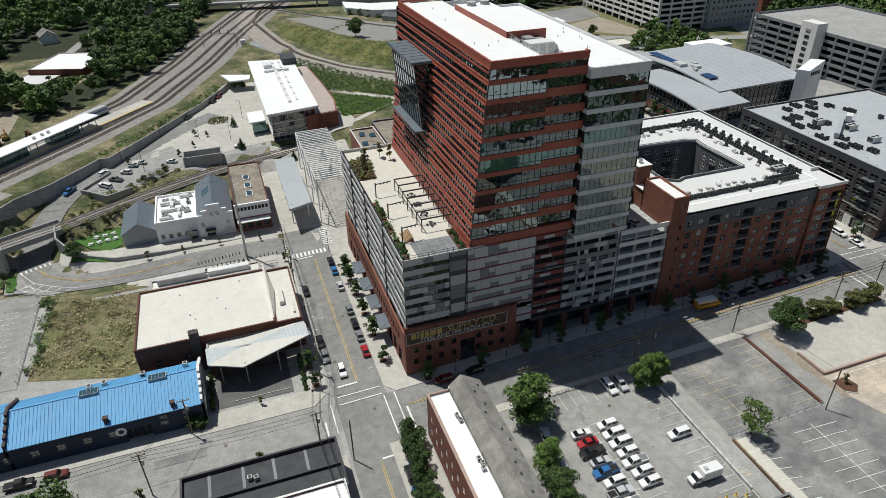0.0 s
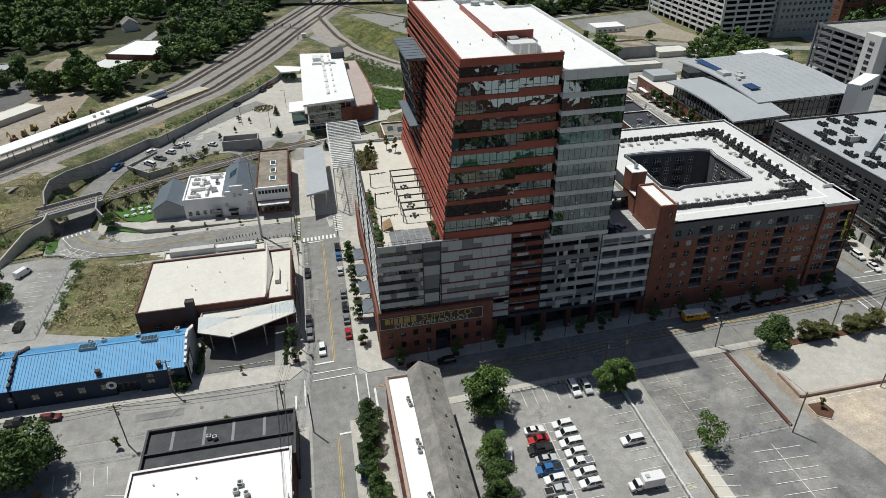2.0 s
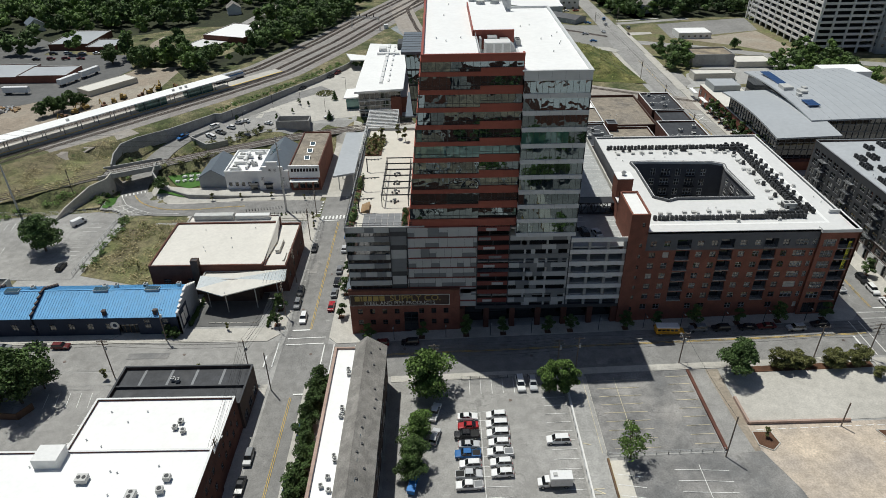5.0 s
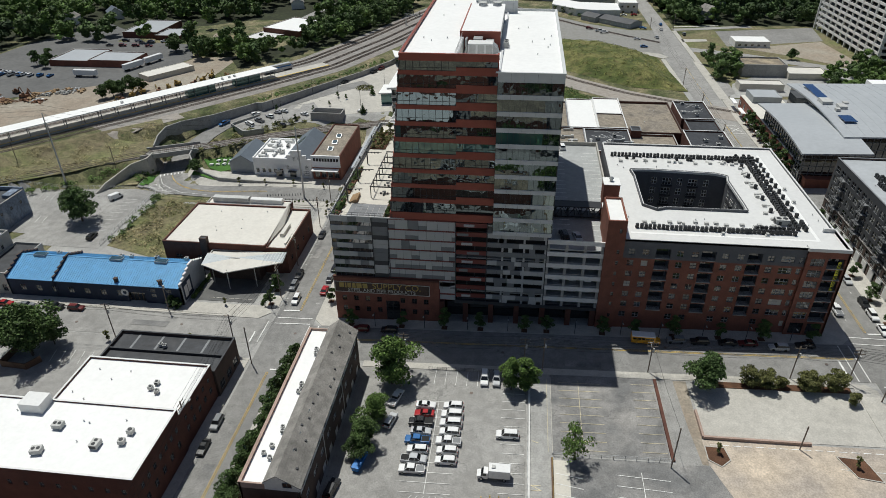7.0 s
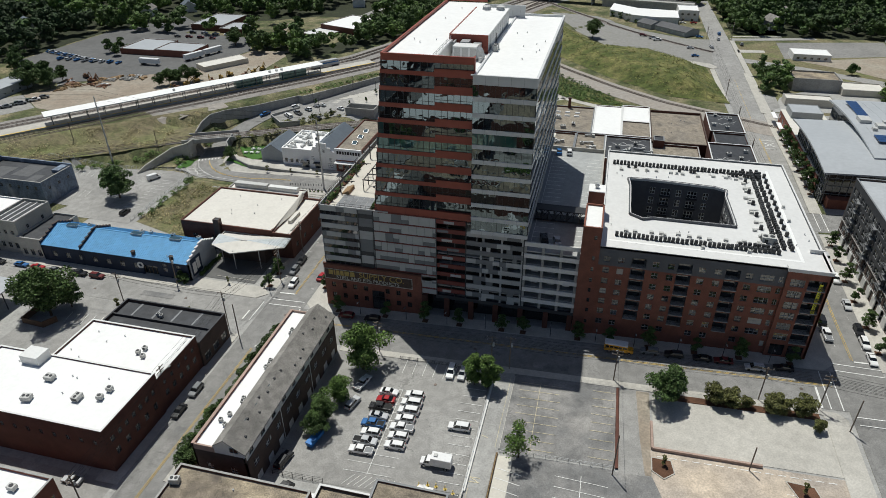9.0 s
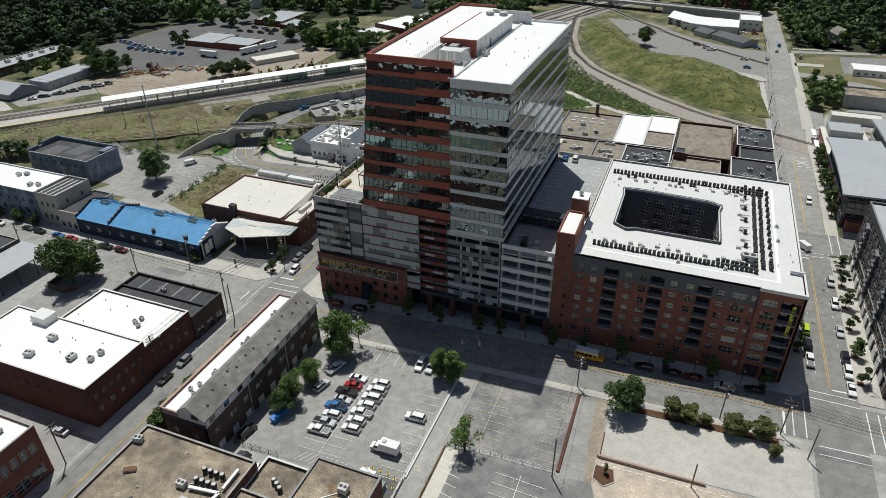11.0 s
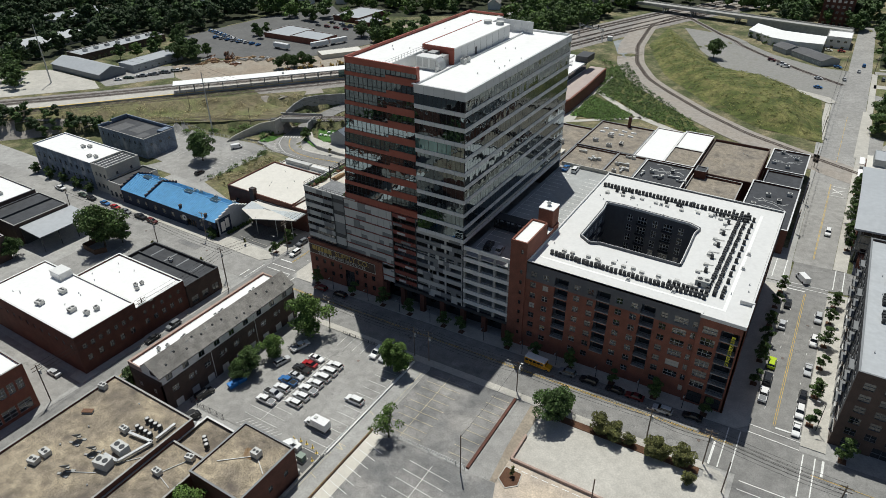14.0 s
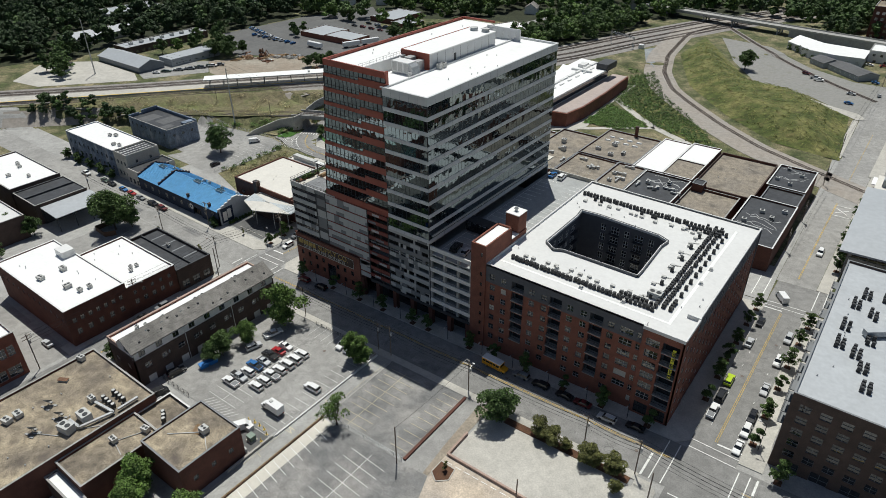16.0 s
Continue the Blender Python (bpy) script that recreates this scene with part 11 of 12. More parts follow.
for x, y, k, c, t_ in ((-15.5, 7.2, "suv", "white", 270), (-18.4, 45.5, "sedan", "black", 270), (-18.6, 20.2, "suv", "black", 270), (-18.5, 14.2, "suv", "grey", 270), (-8.6, -29.5, "suv", "black", 90), (-8.6, -35, "sedan", "blue", 90), (-8.8, -50, "sedan", "blue", 90),
                       (-19, -42.5, "suv", "grey", 270), (-19, -50, "sedan", "black", 270), (-86.5, -3.4, "pickup", "black", 0), (-79.5, -3.4, "suv", "maroon", 0), (-95.4, -3.4, "sedan", "grey", 0), (-102.5, -3.3, "sedan", "red", 0), (-109, -3.3, "sedan", "blue", 0),
                       (-118, -3.5, "suv", "black", 0), (-124, -3.3, "sedan", "green", 0), (-138, -4.5, "pickup", "white", 0), (-99, 36.5, "suv", "black", 90), (-107, 66, "van", "white", 60),
                       (98, -5.6, "suv", "black", 180), (104.9, -5.6, "sedan", "black", 180), (110, -5.6, "sedan", "maroon", 180), (117.2, -6.9, "suv", "silver", 180), (92, -5.4, "suv", "grey", 180), (7.4, -5.6, "suv", "maroon", 180), (15.4, -5.6, "suv", "black", 180), (124, -5.6, "sedan", "black", 180),
                       (137.3, 54, "sedan", "black", 90), (137.3, 42.5, "sedan", "silver", 90), (137.3, 24, "suv", "lime", 90), (137.3, 17, "big_suv", "black", 90), (137.3, 10.4, "pickup", "white", 90), (145.7, 50, "suv", "silver", 270), (145.7, 38.4, "suv", "white", 270), (145.7, 25.4, "sedan", "silver", 270), (145.7, 13.6, "suv", "black", 270),
                       (145.7, 8.2, "suv", "white", 270), (145.7, 1.8, "sedan", "white", 270), (139.5, 69.5, "van", "white", 125), (143.5, 104, "suv", "white", 270), (135.6, 308, "sedan", "silver", 100), (124, 284, "sedan", "blue", 0),
                       (-92.6, 139.2, "pickup", "blue", 232), (-81.2, 150.2, "suv", "white", 50), (-80.4, 139.8, "big_suv", "white", 150), (-76.7, 143.2, "pickup", "grey", 150), (-72.8, 147.4, "suv", "white", 150), (-70.3, 152.2, "sedan", "silver", 150), (-67.2, 152.8, "sedan", "white", 150), (-63.4, 137.4, "sedan", "black", 150), (-55.4, 148.2, "sedan", "white", 150),
                       (-48.2, 199, "sedan", "black", 240), (-36, 218.5, "suv", "black", 240), (-33, 225, "suv", "maroon", 240), (-28, 153.5, "suv", "white", 170), (93.3, 330.6, "suv", "maroon", -10), (99.8, 323.8, "pickup", "silver", 5), (102.4, 320, "pickup", "white", 5), (122.4, 302.8, "sedan", "silver", 0), (129.6, 376, "sedan", "red", 10), (130.4, 334, "sedan", "blue", -20), (122, 374.8, "sedan", "white", 0),
                       (142, 330, "sedan", "silver", 90), (144, 345, "suv", "blue", 90), (155, 318, "suv", "grey", 90), (-60.2, -40.5, "pickup", "white", 80), (-64, -79, "suv", "silver", 0), (-30, -73.5, "sedan", "silver", 180)):
    park(k, c, x, y, t_)
park("big_suv", "black", 61.5, 6.5, 100, 24.63)
park("sedan", "silver", 65.0, 6.2, 100, 24.63)
park("sedan", "blue", 59.8, 66.5, 95, 24.63)
park("suv", "white", 63.2, 66.7, 95, 24.63)
for k in range(4):
    for x in (60, 64.5, 68.5):
        if rt.random() < 0.7:
            park(rt.choice(("sedan", "suv")), rt.choice(("white", "silver", "grey")), x, 4.2, 90, 6.27 + k * 3.55, True)
for i in range(16):
    park(rt.choice(("sedan", "suv")), rt.choice(("white", "silver", "blue", "grey")), -279 + i * 3.0, 205 - i * 0.85, 80)
    if i % 2:
        park(rt.choice(("sedan", "suv", "pickup")), rt.choice(("white", "silver", "blue")), -262 + i * 3.0, 191.5, 90)
for i in range(12):
    park(rt.choice(("sedan", "suv", "pickup")), rt.choice(("white", "silver", "grey", "green")), -230 + i * 1.6, 91 + i * 3.0 + (i % 2) * 2, 45)
for i in range(8):
    park(rt.choice(("sedan", "suv")), rt.choice(("white", "silver", "maroon", "black")), -220 + i * 4.5, 258 + (i % 2) * 12, 10)

# box truck
t = thing("box_truck", "white box truck with a roof unit in the front car park", "truck", at=(47.2, -52.6, gz(48, -52.6) + 0.12), turn=180)
b = B()
box(b, -2.9, -1.15, 0.95, 1.6, 1.15, 3.2)
part("cargo_box", bevelled(b, 0.06, 1), PAINT["white"], t)
part("cab", profile_body([(1.7, 0.5), (4.0, 0.45), (4.05, 1.1), (3.2, 1.3), (2.6, 2.1), (1.7, 2.1)], 0.98, 0.9), PAINT["white"], t)
part("windscreen", profile_body([(2.0, 1.32), (3.22, 1.3), (2.68, 2.02), (2.0, 2.02)], 0.985, 0.91), M["car_glass"], t)
b = B()
box(b, -2.9, -0.6, 0.6, 3.0, 0.6, 0.95)
part("chassis", b, M["black_metal"], t)
b = B()
box(b, 0.2, -0.4, 3.2, 1.0, 0.4, 3.45)
part("roof_unit", b, M["unit"], t)
wheels(t, (-1.7, 3.1), 0.95, 0.42)
lamps(t, -2.9, 4.02, 0.7, 0.75)
for k in range(13):
    t = thing("bollard", "short black bollard along the pale pavement", "bollard", "bollards along the pavement", at=(-48.4 + 1.08 * k, 73.8 + 0.15 * k, gz(-48.4 + 1.08 * k, 73.8 + 0.15 * k) + 0.2))
    b = B()
    cyl(b, 0, 0, 0, 0.95, 0.14, 8)
    part("post", b, M["black_metal"], t)
for k in range(9):
    plant_tree(shrub, -46 + 1.65 * k, 68.9 + 0.17 * k, rt.uniform(0.6, 0.8), group="low shrubs along the pale pavement")
# short school bus
t = thing("school_bus", "short yellow bus with a white roof at the kerb", "bus", at=(84.2, -6.2, gz(84, -6) + 0.12), turn=-2)
b = B()
box(b, -3.8, -1.15, 0.6, 2.2, 1.15, 2.55)
part("body", bevelled(b, 0.12), PAINT["yellow"], t)
b = B()
box(b, -3.75, -1.1, 2.5, 2.15, 1.1, 2.85)
part("roof", bevelled(b, 0.12), PAINT["white"], t)
part("bonnet", profile_body([(2.1, 0.6), (3.6, 0.55), (3.65, 1.3), (2.1, 1.55)], 1.0, 0.9), PAINT["yellow"], t)
b = B()
for s in (-1, 1):
    for k in range(5):
        box(b, -3.5 + k * 1.1, s * 1.16 - 0.01, 1.65, -2.55 + k * 1.1, s * 1.16 + 0.01, 2.3)
box(b, 2.2, -0.95, 1.65, 2.22, 0.95, 2.4)
part("glazing", b, M["car_glass"], t)
b = B()
for z in (1.0, 1.35):
    box(b, -3.7, -1.17, z, 2.1, -1.15, z + 0.05)
part("stripe", b, M["text_black"], t)
wheels(t, (-2.4, 2.7), 1.0, 0.42)
lamps(t, -3.82, 3.62, 0.75, 0.8)
# blue bins by the terrace
for k in range(2):
    t = thing("waste_container", "blue steel waste container on the lane", "container", "blue containers", at=(17.3 + 0.5 * k, -52.5 + 2.6 * k, gz(17, -52) + 0.12), turn=78)
    b = B()
    hexa(b, [(-1.1, -0.7, 0.15), (1.1, -0.7, 0.15), (1.1, 0.7, 0.15), (-1.1, 0.7, 0.15)], [(-1.25, -0.85, 1.4), (1.25, -0.85, 1.4), (1.25, 0.85, 1.4), (-1.25, 0.85, 1.4)])
    part("bin", b, M["blue_tarp"], t)
    b = B()
    box(b, -1.27, -0.87, 1.4, 1.27, 0.87, 1.48)
    part("lid", b, M["blue_tarp"], t)

# ---- poles, cables, fences, street furniture ----
POLES = {}


def pole(key, x, y, top, arm=True, lamp=None, turn=0, z=None, lean=(0, 0)):
    z = gz(x, y) if z is None else z
    t = thing("utility_pole", "weathered wooden utility pole with crossarm and insulators" if arm else "plain weathered wooden pole", "utility pole", "utility poles", at=(x, y, z), turn=turn)
    h = top - z
    b = B()
    beam(b, (0, 0, -0.5), (lean[0], lean[1], h), 0.29, 0.29, n=8)
    part("shaft", b, M["wood_pole"], t)
    if arm:
        for q in (h - 0.5, h - 1.5)[: 2 if arm == 2 else 1]:
            b = B()
            beam(b, (lean[0] - 1.3, lean[1], q), (lean[0] + 1.3, lean[1], q), 0.14, 0.16)
            part("crossarm", b, M["wood_pole"], t)
            for s in (-1.2, 1.2) if y < 0 else ():
                b = B()
                cyl(b, lean[0] + s, lean[1], q + 0.08, q + 0.34, 0.07, 6)
                part("insulator", b, M["unit"], t)
        b = B()
        cyl(b, 0.35, 0, h - 3.2, h - 2.1, 0.28, 10)
        part("transformer", b, M["unit"], t)
    if lamp:
        b = B()
        beam(b, (0, 0, h - 2.6), (lamp[0], lamp[1], h - 2.1), 0.09)
        part("lamp_arm", b, M["galv"], t)
        b = B()
        box(b, lamp[0] - 0.35, lamp[1] - 0.16, h - 2.25, lamp[0] + 0.35, lamp[1] + 0.16, h - 2.08)
        part("lamp_head", b, M["galv"], t)
    POLES[key] = (x, y, top, turn)
    return t


pole("a", 83.2, -17.6, 10.7, 2, (0, 2.2))
pole("b", 83.7, -47.2, 12.8, False, None)
pole("c", 116.5, -17.9, 12.3, 1, None)
pole("d", 129.3, -18.6, 13.3, 2, None)
pole("e", 134.4, -24.5, 12.4, False, None)
pole("f", 22.0, -18.6, 9.0, 2, None)
pole("g", 52.5, -18.6, 10.0, 2, None)
pole("h", 57.2, -18.6, 10.6, 1, None)
pole("i", -23.0, -47.7, 9.5, 2, (2.6, -0.6), 90)
pole("j", -18.8, -20.9, 9.2, False, None)
pole("k", -25.0, -16.2, 9.3, 1, None)
pole("l", -51.8, -1.0, 8.2, 1, None)
pole("m", -60.0, -15.4, 9.6, 2, None)
pole("n", -20.9, 9.0, 8.8, 2, None, 90)
pole("o", -20.9, 26.0, 9.2, 2, None, 90)
pole("p", -20.9, 52.0, 9.2, 2, None, 90)
pole("q", -21.2, 68.5, 9.6, 1, None, 90)
pole("r", 111.5, -40.2, 9.0, False, None)
pole("s", 155, -19.5, 13.0, 2, None)
pole("t", -118.7, 87.3, 9.5, False, None)
pole("u", -160, 84, 11.5, False, None)
pole("w", -111, -16, 9, 1, None)
pole("x", -21, -80, 9.5, 2, None, 90)
pole("y", 133.5, 100, 13.5, 2, None, 90)
pole("y2", 133.5, 125, 13.5, 2, None, 90)
pole("y3", 133.5, 165, 13.5, 1, None, 90)
pole("z", 133, 205, 14, 2, None, 90)
pole("z2", 150, 330, 16, 2, None, 90)
pole("z3", 134.5, 330, 13, 1, None, 90)
for key, x, y, top in (("tall1", -133.5, 74.8, 31), ("tall2", -33.3, 73.4, 29.5), ("tall3", -260, 68, 33)):
    t = thing("transmission_pole", "tall grey steel transmission pole", "transmission pole", "transmission poles", at=(x, y, gz(x, y)))
    b = B()
    cyl(b, 0, 0, -0.5, top, 0.42, 12, 0.2)
    part("shaft", b, M["galv"], t)
    for q in (0.97, 0.9, 0.83):
        b = B()
        beam(b, (0, 0, top * q), (1.6, 0, top * q + 0.4), 0.12)
        part("arm", b, M["galv"], t)
    POLES[key] = (x, y, top, 0)


def cables(name, keys, label, drops=(-0.4,), spread_=(0.0,), sag=0.6):
    t = thing(name, label, "cables")
    for p, q in zip(keys, keys[1:]):
        a, c = POLES[p], POLES[q]
        for dz in drops:
            for s in spread_:
                b = B()
                d = Vector((c[0] - a[0], c[1] - a[1], 0)).normalized()
                n = Vector((-d.y, d.x, 0)) * s
                pts = []
                for k in range(9):
                    f = k / 8
                    z = a[2] + (c[2] - a[2]) * f + dz - sag * 4 * f * (1 - f)
                    pts.append((a[0] + (c[0] - a[0]) * f + n.x, a[1] + (c[1] - a[1]) * f + n.y, z))
                rings = [[b.verts.new((p_[0] + n_[0], p_[1] + n_[1], p_[2] + n_[2])) for n_ in ((-0.03 * d.y, 0.03 * d.x, -0.02), (0.03 * d.y, -0.03 * d.x, -0.02), (0, 0, 0.03))] for p_ in pts]
                for u, v in zip(rings, rings[1:]):
                    for i in range(3):
                        b.faces.new([u[i], u[(i + 1) % 3], v[(i + 1) % 3], v[i]])
                part("cable", b, M["wire"], t)
    return t


cables("overhead_cables_main", ["f", "g", "h", "a", "c", "d", "s"], "bundle of black overhead cables along the street", (-0.3, -1.5, -2.6), (-1.0, 0.0, 1.0))
cables("overhead_cables_west", ["x", "i", "k", "n", "o", "p", "q"], "black overhead cables along the western pavement", (-0.3, -1.6, -2.6), (-0.8, 0.8))
cables("overhead_cables_warehouse", ["w", "m", "k"], "black overhead cables over the warehouse street", (-0.3, -1.5), (-0.6, 0.6))
cables("overhead_cables_service", ["m", "l"], "thin service cables crossing the street", (-0.5, -1.2), (0.0,))
cables("overhead_cables_lot", ["a", "b"], "thin cable over the car park", (-0.4,), (0.0,))
cables("overhead_cables_east", ["y", "y2", "y3", "z", "z3"], "black overhead cables along the east street", (-0.3, -1.5), (-0.9, 0.9))
cables("transmission_cables", ["tall3", "tall1", "tall2"], "thin high transmission cables", (-0.5, -2.5, -4.5), (1.5,), 3.0)


def fence(name, pts, label, h=1.5, m="galv", gap=2.4, bars=3):
    t = thing(name, label, "fence")
    for p, q in zip(pts, pts[1:]):
        n = max(1, round(math.hypot(q[0] - p[0], q[1] - p[1]) / gap))
        for k in range(n + 1):
            x, y = p[0] + (q[0] - p[0]) * k / n, p[1] + (q[1] - p[1]) * k / n
            b = B()
            z = gz(x, y)
            box(b, x - 0.05, y - 0.05, z, x + 0.05, y + 0.05, z + h)
            part("post", b, M[m], t)
        for j in range(bars):
            b = B()
            zz = h * (j + 1) / bars - 0.05
            beam(b, (*p, gz(*p) + zz), (*q, gz(*q) + zz), 0.05, 0.05)
            part("rail", b, M[m], t)
    return t


fence("chain_fence_lane", [(53.7, -20.6), (53.7, -40), (53.7, -62)], "low chain-link fence between car park and lane", 1.2)
fence("railing_car_park", [(28.5, -20.3), (40, -20.3), (50, -20.3)], "dark railing along the car park edge", 1.1, "black_metal")
fence("chain_fence_dark_lot", [(59.3, -45.8), (72, -45.8), (84, -45.8)], "chain-link fence below the dark car park", 1.3)
fence("chain_fence_west", [(-160, 68.5), (-130, 72), (-104, 75.3), (-95, 73)], "grey fence along the western car park", 1.6)
fence("chain_fence_vacant", [(-93.3, 32), (-93.8, 71)], "wire fence beside the vacant plot", 1.6)
fence("chain_fence_alley", [(12.2, -62), (24, -62)], "dark fence behind the terrace", 1.6, "black_metal")


def low_wall(name, pts, h, label, m, w=0.4):
    t = thing(name, label, "wall", "", "structure")
    for p, q in zip(pts, pts[1:]):
        n = max(1, round(math.hypot(q[0] - p[0], q[1] - p[1]) / 6))
        for k in range(n):
            a = [p[i] + (q[i] - p[i]) * k / n for i in (0, 1)]
            c = [p[i] + (q[i] - p[i]) * (k + 1) / n for i in (0, 1)]
            b = B()
            d = Vector((c[0] - a[0], c[1] - a[1], 0)).normalized()
            s = Vector((-d.y, d.x, 0)) * w / 2
            za, zc = gz(*a), gz(*c)
            hexa(b, [(a[0] + s.x, a[1] + s.y, za - 0.3), (a[0] - s.x, a[1] - s.y, za - 0.3), (c[0] - s.x, c[1] - s.y, zc - 0.3), (c[0] + s.x, c[1] + s.y, zc - 0.3)],
                 [(a[0] + s.x, a[1] + s.y, za + h), (a[0] - s.x, a[1] - s.y, za + h), (c[0] - s.x, c[1] - s.y, zc + h), (c[0] + s.x, c[1] + s.y, zc + h)])
            part("segment", b, M[m], t)
    return t


low_wall("brick_wall_pale_lot", [(91.9, -30.5), (92.0, -38.5), (114.2, -38.9)], 0.9, "low pinkish brick wall round the pale car park", "brick_pink", 0.5)
low_wall("brick_wall_dark_lot", [(84.3, -20.6), (84.5, -45.5)], 0.5, "low red-brown brick kerb wall", "brick_dark", 0.7)
low_wall("concrete_kerb_lane", [(54.0, -21), (54.0, -58)], 0.6, "white-washed concrete kerb beside the lane", "white_wall", 0.45)
low_wall("timber_edging", [(58.95, -46.6), (58.95, -95)], 0.55, "dark weathered timber edging along the lane", "brown_timber", 0.4)
sheet("pavement_lane_strip", rect(59.15, -95, 62.6, -47), "paver_cream", "worn pale concrete strip beside the lane", 0.15)
fence("post_rail_lane", [(59.0, -47), (59.0, -70), (59.0, -95)], "low fence of short timber posts along the lane", 1.0, "post_wood", 1.5, 1)
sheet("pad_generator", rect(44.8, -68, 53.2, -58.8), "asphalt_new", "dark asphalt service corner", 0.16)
low_wall("service_wall", [(53.6, -58.6), (53.6, -72)], 0.7, "low pale concrete wall round the service corner", "concrete", 0.5)
for x, y, sx_, sy_, sz_, m_, lb_ in ((50.2, -62.2, 1.7, 1.5, 1.6, "green_cabinet", "grey-green transformer cabinet on a concrete pad"), (46.6, -60.2, 2.4, 1.6, 1.2, "steel_white", "white utility cabinet on a concrete pad"), (52.0, -66.0, 1.4, 1.2, 1.4, "unit", "grey switch cabinet by the wall")):
    t = thing("utility_cabinet", lb_, "cabinet", at=(x, y, gz(x, y) + 0.16))
    b = B()
    box(b, -sx_ / 2 - 0.25, -sy_ / 2 - 0.25, 0, sx_ / 2 + 0.25, sy_ / 2 + 0.25, 0.15)
    part("pad", b, M["concrete"], t)
    b = B()
    box(b, -sx_ / 2, -sy_ / 2, 0.15, sx_ / 2, sy_ / 2, sz_)
    part("case", b, M[m_], t)
    b = B()
    box(b, -sx_ / 2 - 0.06, -sy_ / 2 - 0.06, sz_, sx_ / 2 + 0.06, sy_ / 2 + 0.06, sz_ + 0.08)
    part("lid", b, M[m_], t)
for x, y in ((44.4, -58.4), (46.2, -58.0), (48.0, -58.0), (50.0, -58.2), (51.9, -59.0), (52.5, -61.2)):
    t = thing("guard_post", "short yellow guard post on a round base", "bollard", "guard posts by the service corner", at=(x, y, gz(x, y) + 0.12))
    b = B()
    cyl(b, 0, 0, 0, 1.1, 0.11, 8)
    part("post", b, M["guard_yellow"], t)
    b = B()
    cyl(b, 0, 0, 0, 0.08, 0.36, 10)
    part("base", b, M["guard_yellow"], t)
marks("lane_marks", "paint_cream", [(54.6, -30, 56.2, -30.6), (54.6, -42, 56.2, -42.6), (54.4, -54, 56.6, -54), (54.4, -55.2, 56.6, -55.2), (54.4, -54, 56.6, -55.2), (54.4, -64, 56.4, -64.5), (58.2, -22, 58.2, -45, 0.1), (54.6, -57, 54.6, -90, 0.1)], "worn cream marks on the lane")
low_wall("concrete_edge_lot", [(59.2, -21), (59.2, -45)], 0.12, "worn concrete edging", "concrete", 0.3)
for pts in ([(91.8, -40.8), (95.8, -41.0), (96.4, -44.3), (94.2, -46.2), (91.8, -44.5)], [(118.3, -41.7), (123.6, -42.2), (125.2, -47.8), (120.6, -47.0)]):
    low = sheet("planting_island", pts, "mulch", "mulch planting island with a pale kerb", 0.28, 0.3)
    low_wall("island_kerb", pts + pts[:1], 0.3, "pale concrete kerb round a planting island", "concrete", 0.22)
low_wall("roundabout_kerb", [(-35 + 5.2 * math.cos(a), 191 + 5.2 * math.sin(a)) for a in np.linspace(0, 2 * math.pi, 17)], 0.35, "round concrete kerb of the planted roundabout", "concrete", 0.3)
low_wall("timber_screen", [(-84.5, -22.5), (-84.5, -29), (-77, -29.5), (-75, -26)], 2.1, "dark weathered timber screen fence round bins", "brown_timber", 0.15)


def lamp_post(x, y, turn=0, h=8.0, z=None):
    z = gz(x, y) + 0.1 if z is None else z
    t = thing("street_lamp", "slim dark street lamp with one arm", "street lamp", "street lamps", at=(x, y, z), turn=turn)
    b = B()
    cyl(b, 0, 0, 0, h, 0.1, 8, 0.07)
    part("post", b, M["black_metal"], t)
    b = B()
    beam(b, (0, 0, h), (1.4, 0, h + 0.2), 0.08)
    part("arm", b, M["black_metal"], t)
    b = B()
    box(b, 1.2, -0.14, h + 0.12, 1.9, 0.14, h + 0.26)
    part("lamp_head", b, M["galv"], t)
    return t


for x in (11, 25, 37, 48, 66, 78, 88, 99, 110, 121):
    lamp_post(x, -3.6, -90, 5.0)
for x, y, a in ((149.6, 4, 180), (-44, 170, 0), (-66, 146, 0), (-31, 163, 90), (-24, 190, 180), (-60, 178, -40), (-75, 159, -40), (156, 62, 180), (-7.5, 66, 180), (-21.5, 2.5, 0)):
    lamp_post(x, y, a, 8.5)
# bollards
for i in range(16):
    x, y = -44 + i * 1.35, 70.6 + 0.06 * i
    t = thing("bollard", "short black bollard along the kerb", "bollard", "bollards by the cafe street", at=(x, y, gz(x, y) + 0.1))
    b = B()
    cyl(b, 0, 0, 0, 0.95, 0.14, 8)
    part("post", b, M["black_metal"], t)
    b = B()
    cyl(b, 0, 0, 0.95, 1.05, 0.16, 8, 0.05)
    part("cap", b, M["black_metal"], t)
sheet("pavement_bollards", [(-62, 68.2), (-24.2, 67.5), (-24.2, 71.2), (-62, 72)], "concrete", "pale concrete pavement with bollards", 0.22, 0.3)
sheet("pavement_cafe", [(-76, 87.6), (-62, 86.5), (-22, 85.5), (-22, 90.2), (-35, 91.2), (-60, 92.5), (-72, 94), (-76, 91)], "concrete", "pale concrete terrace before the cafe", 0.25, 0.3)
for i in range(7):
    x = -41.5 + i * 2.0
    t = thing("wheel_stop", "short pale concrete wheel stop", "wheel stop", "wheel stops in the yard", at=(x, 6.4, gz(x, 6.4) + 0.13))
    b = B()
    box(b, -0.8, -0.1, 0, 0.8, 0.1, 0.16)
    part("bar", b, M["concrete"], t)

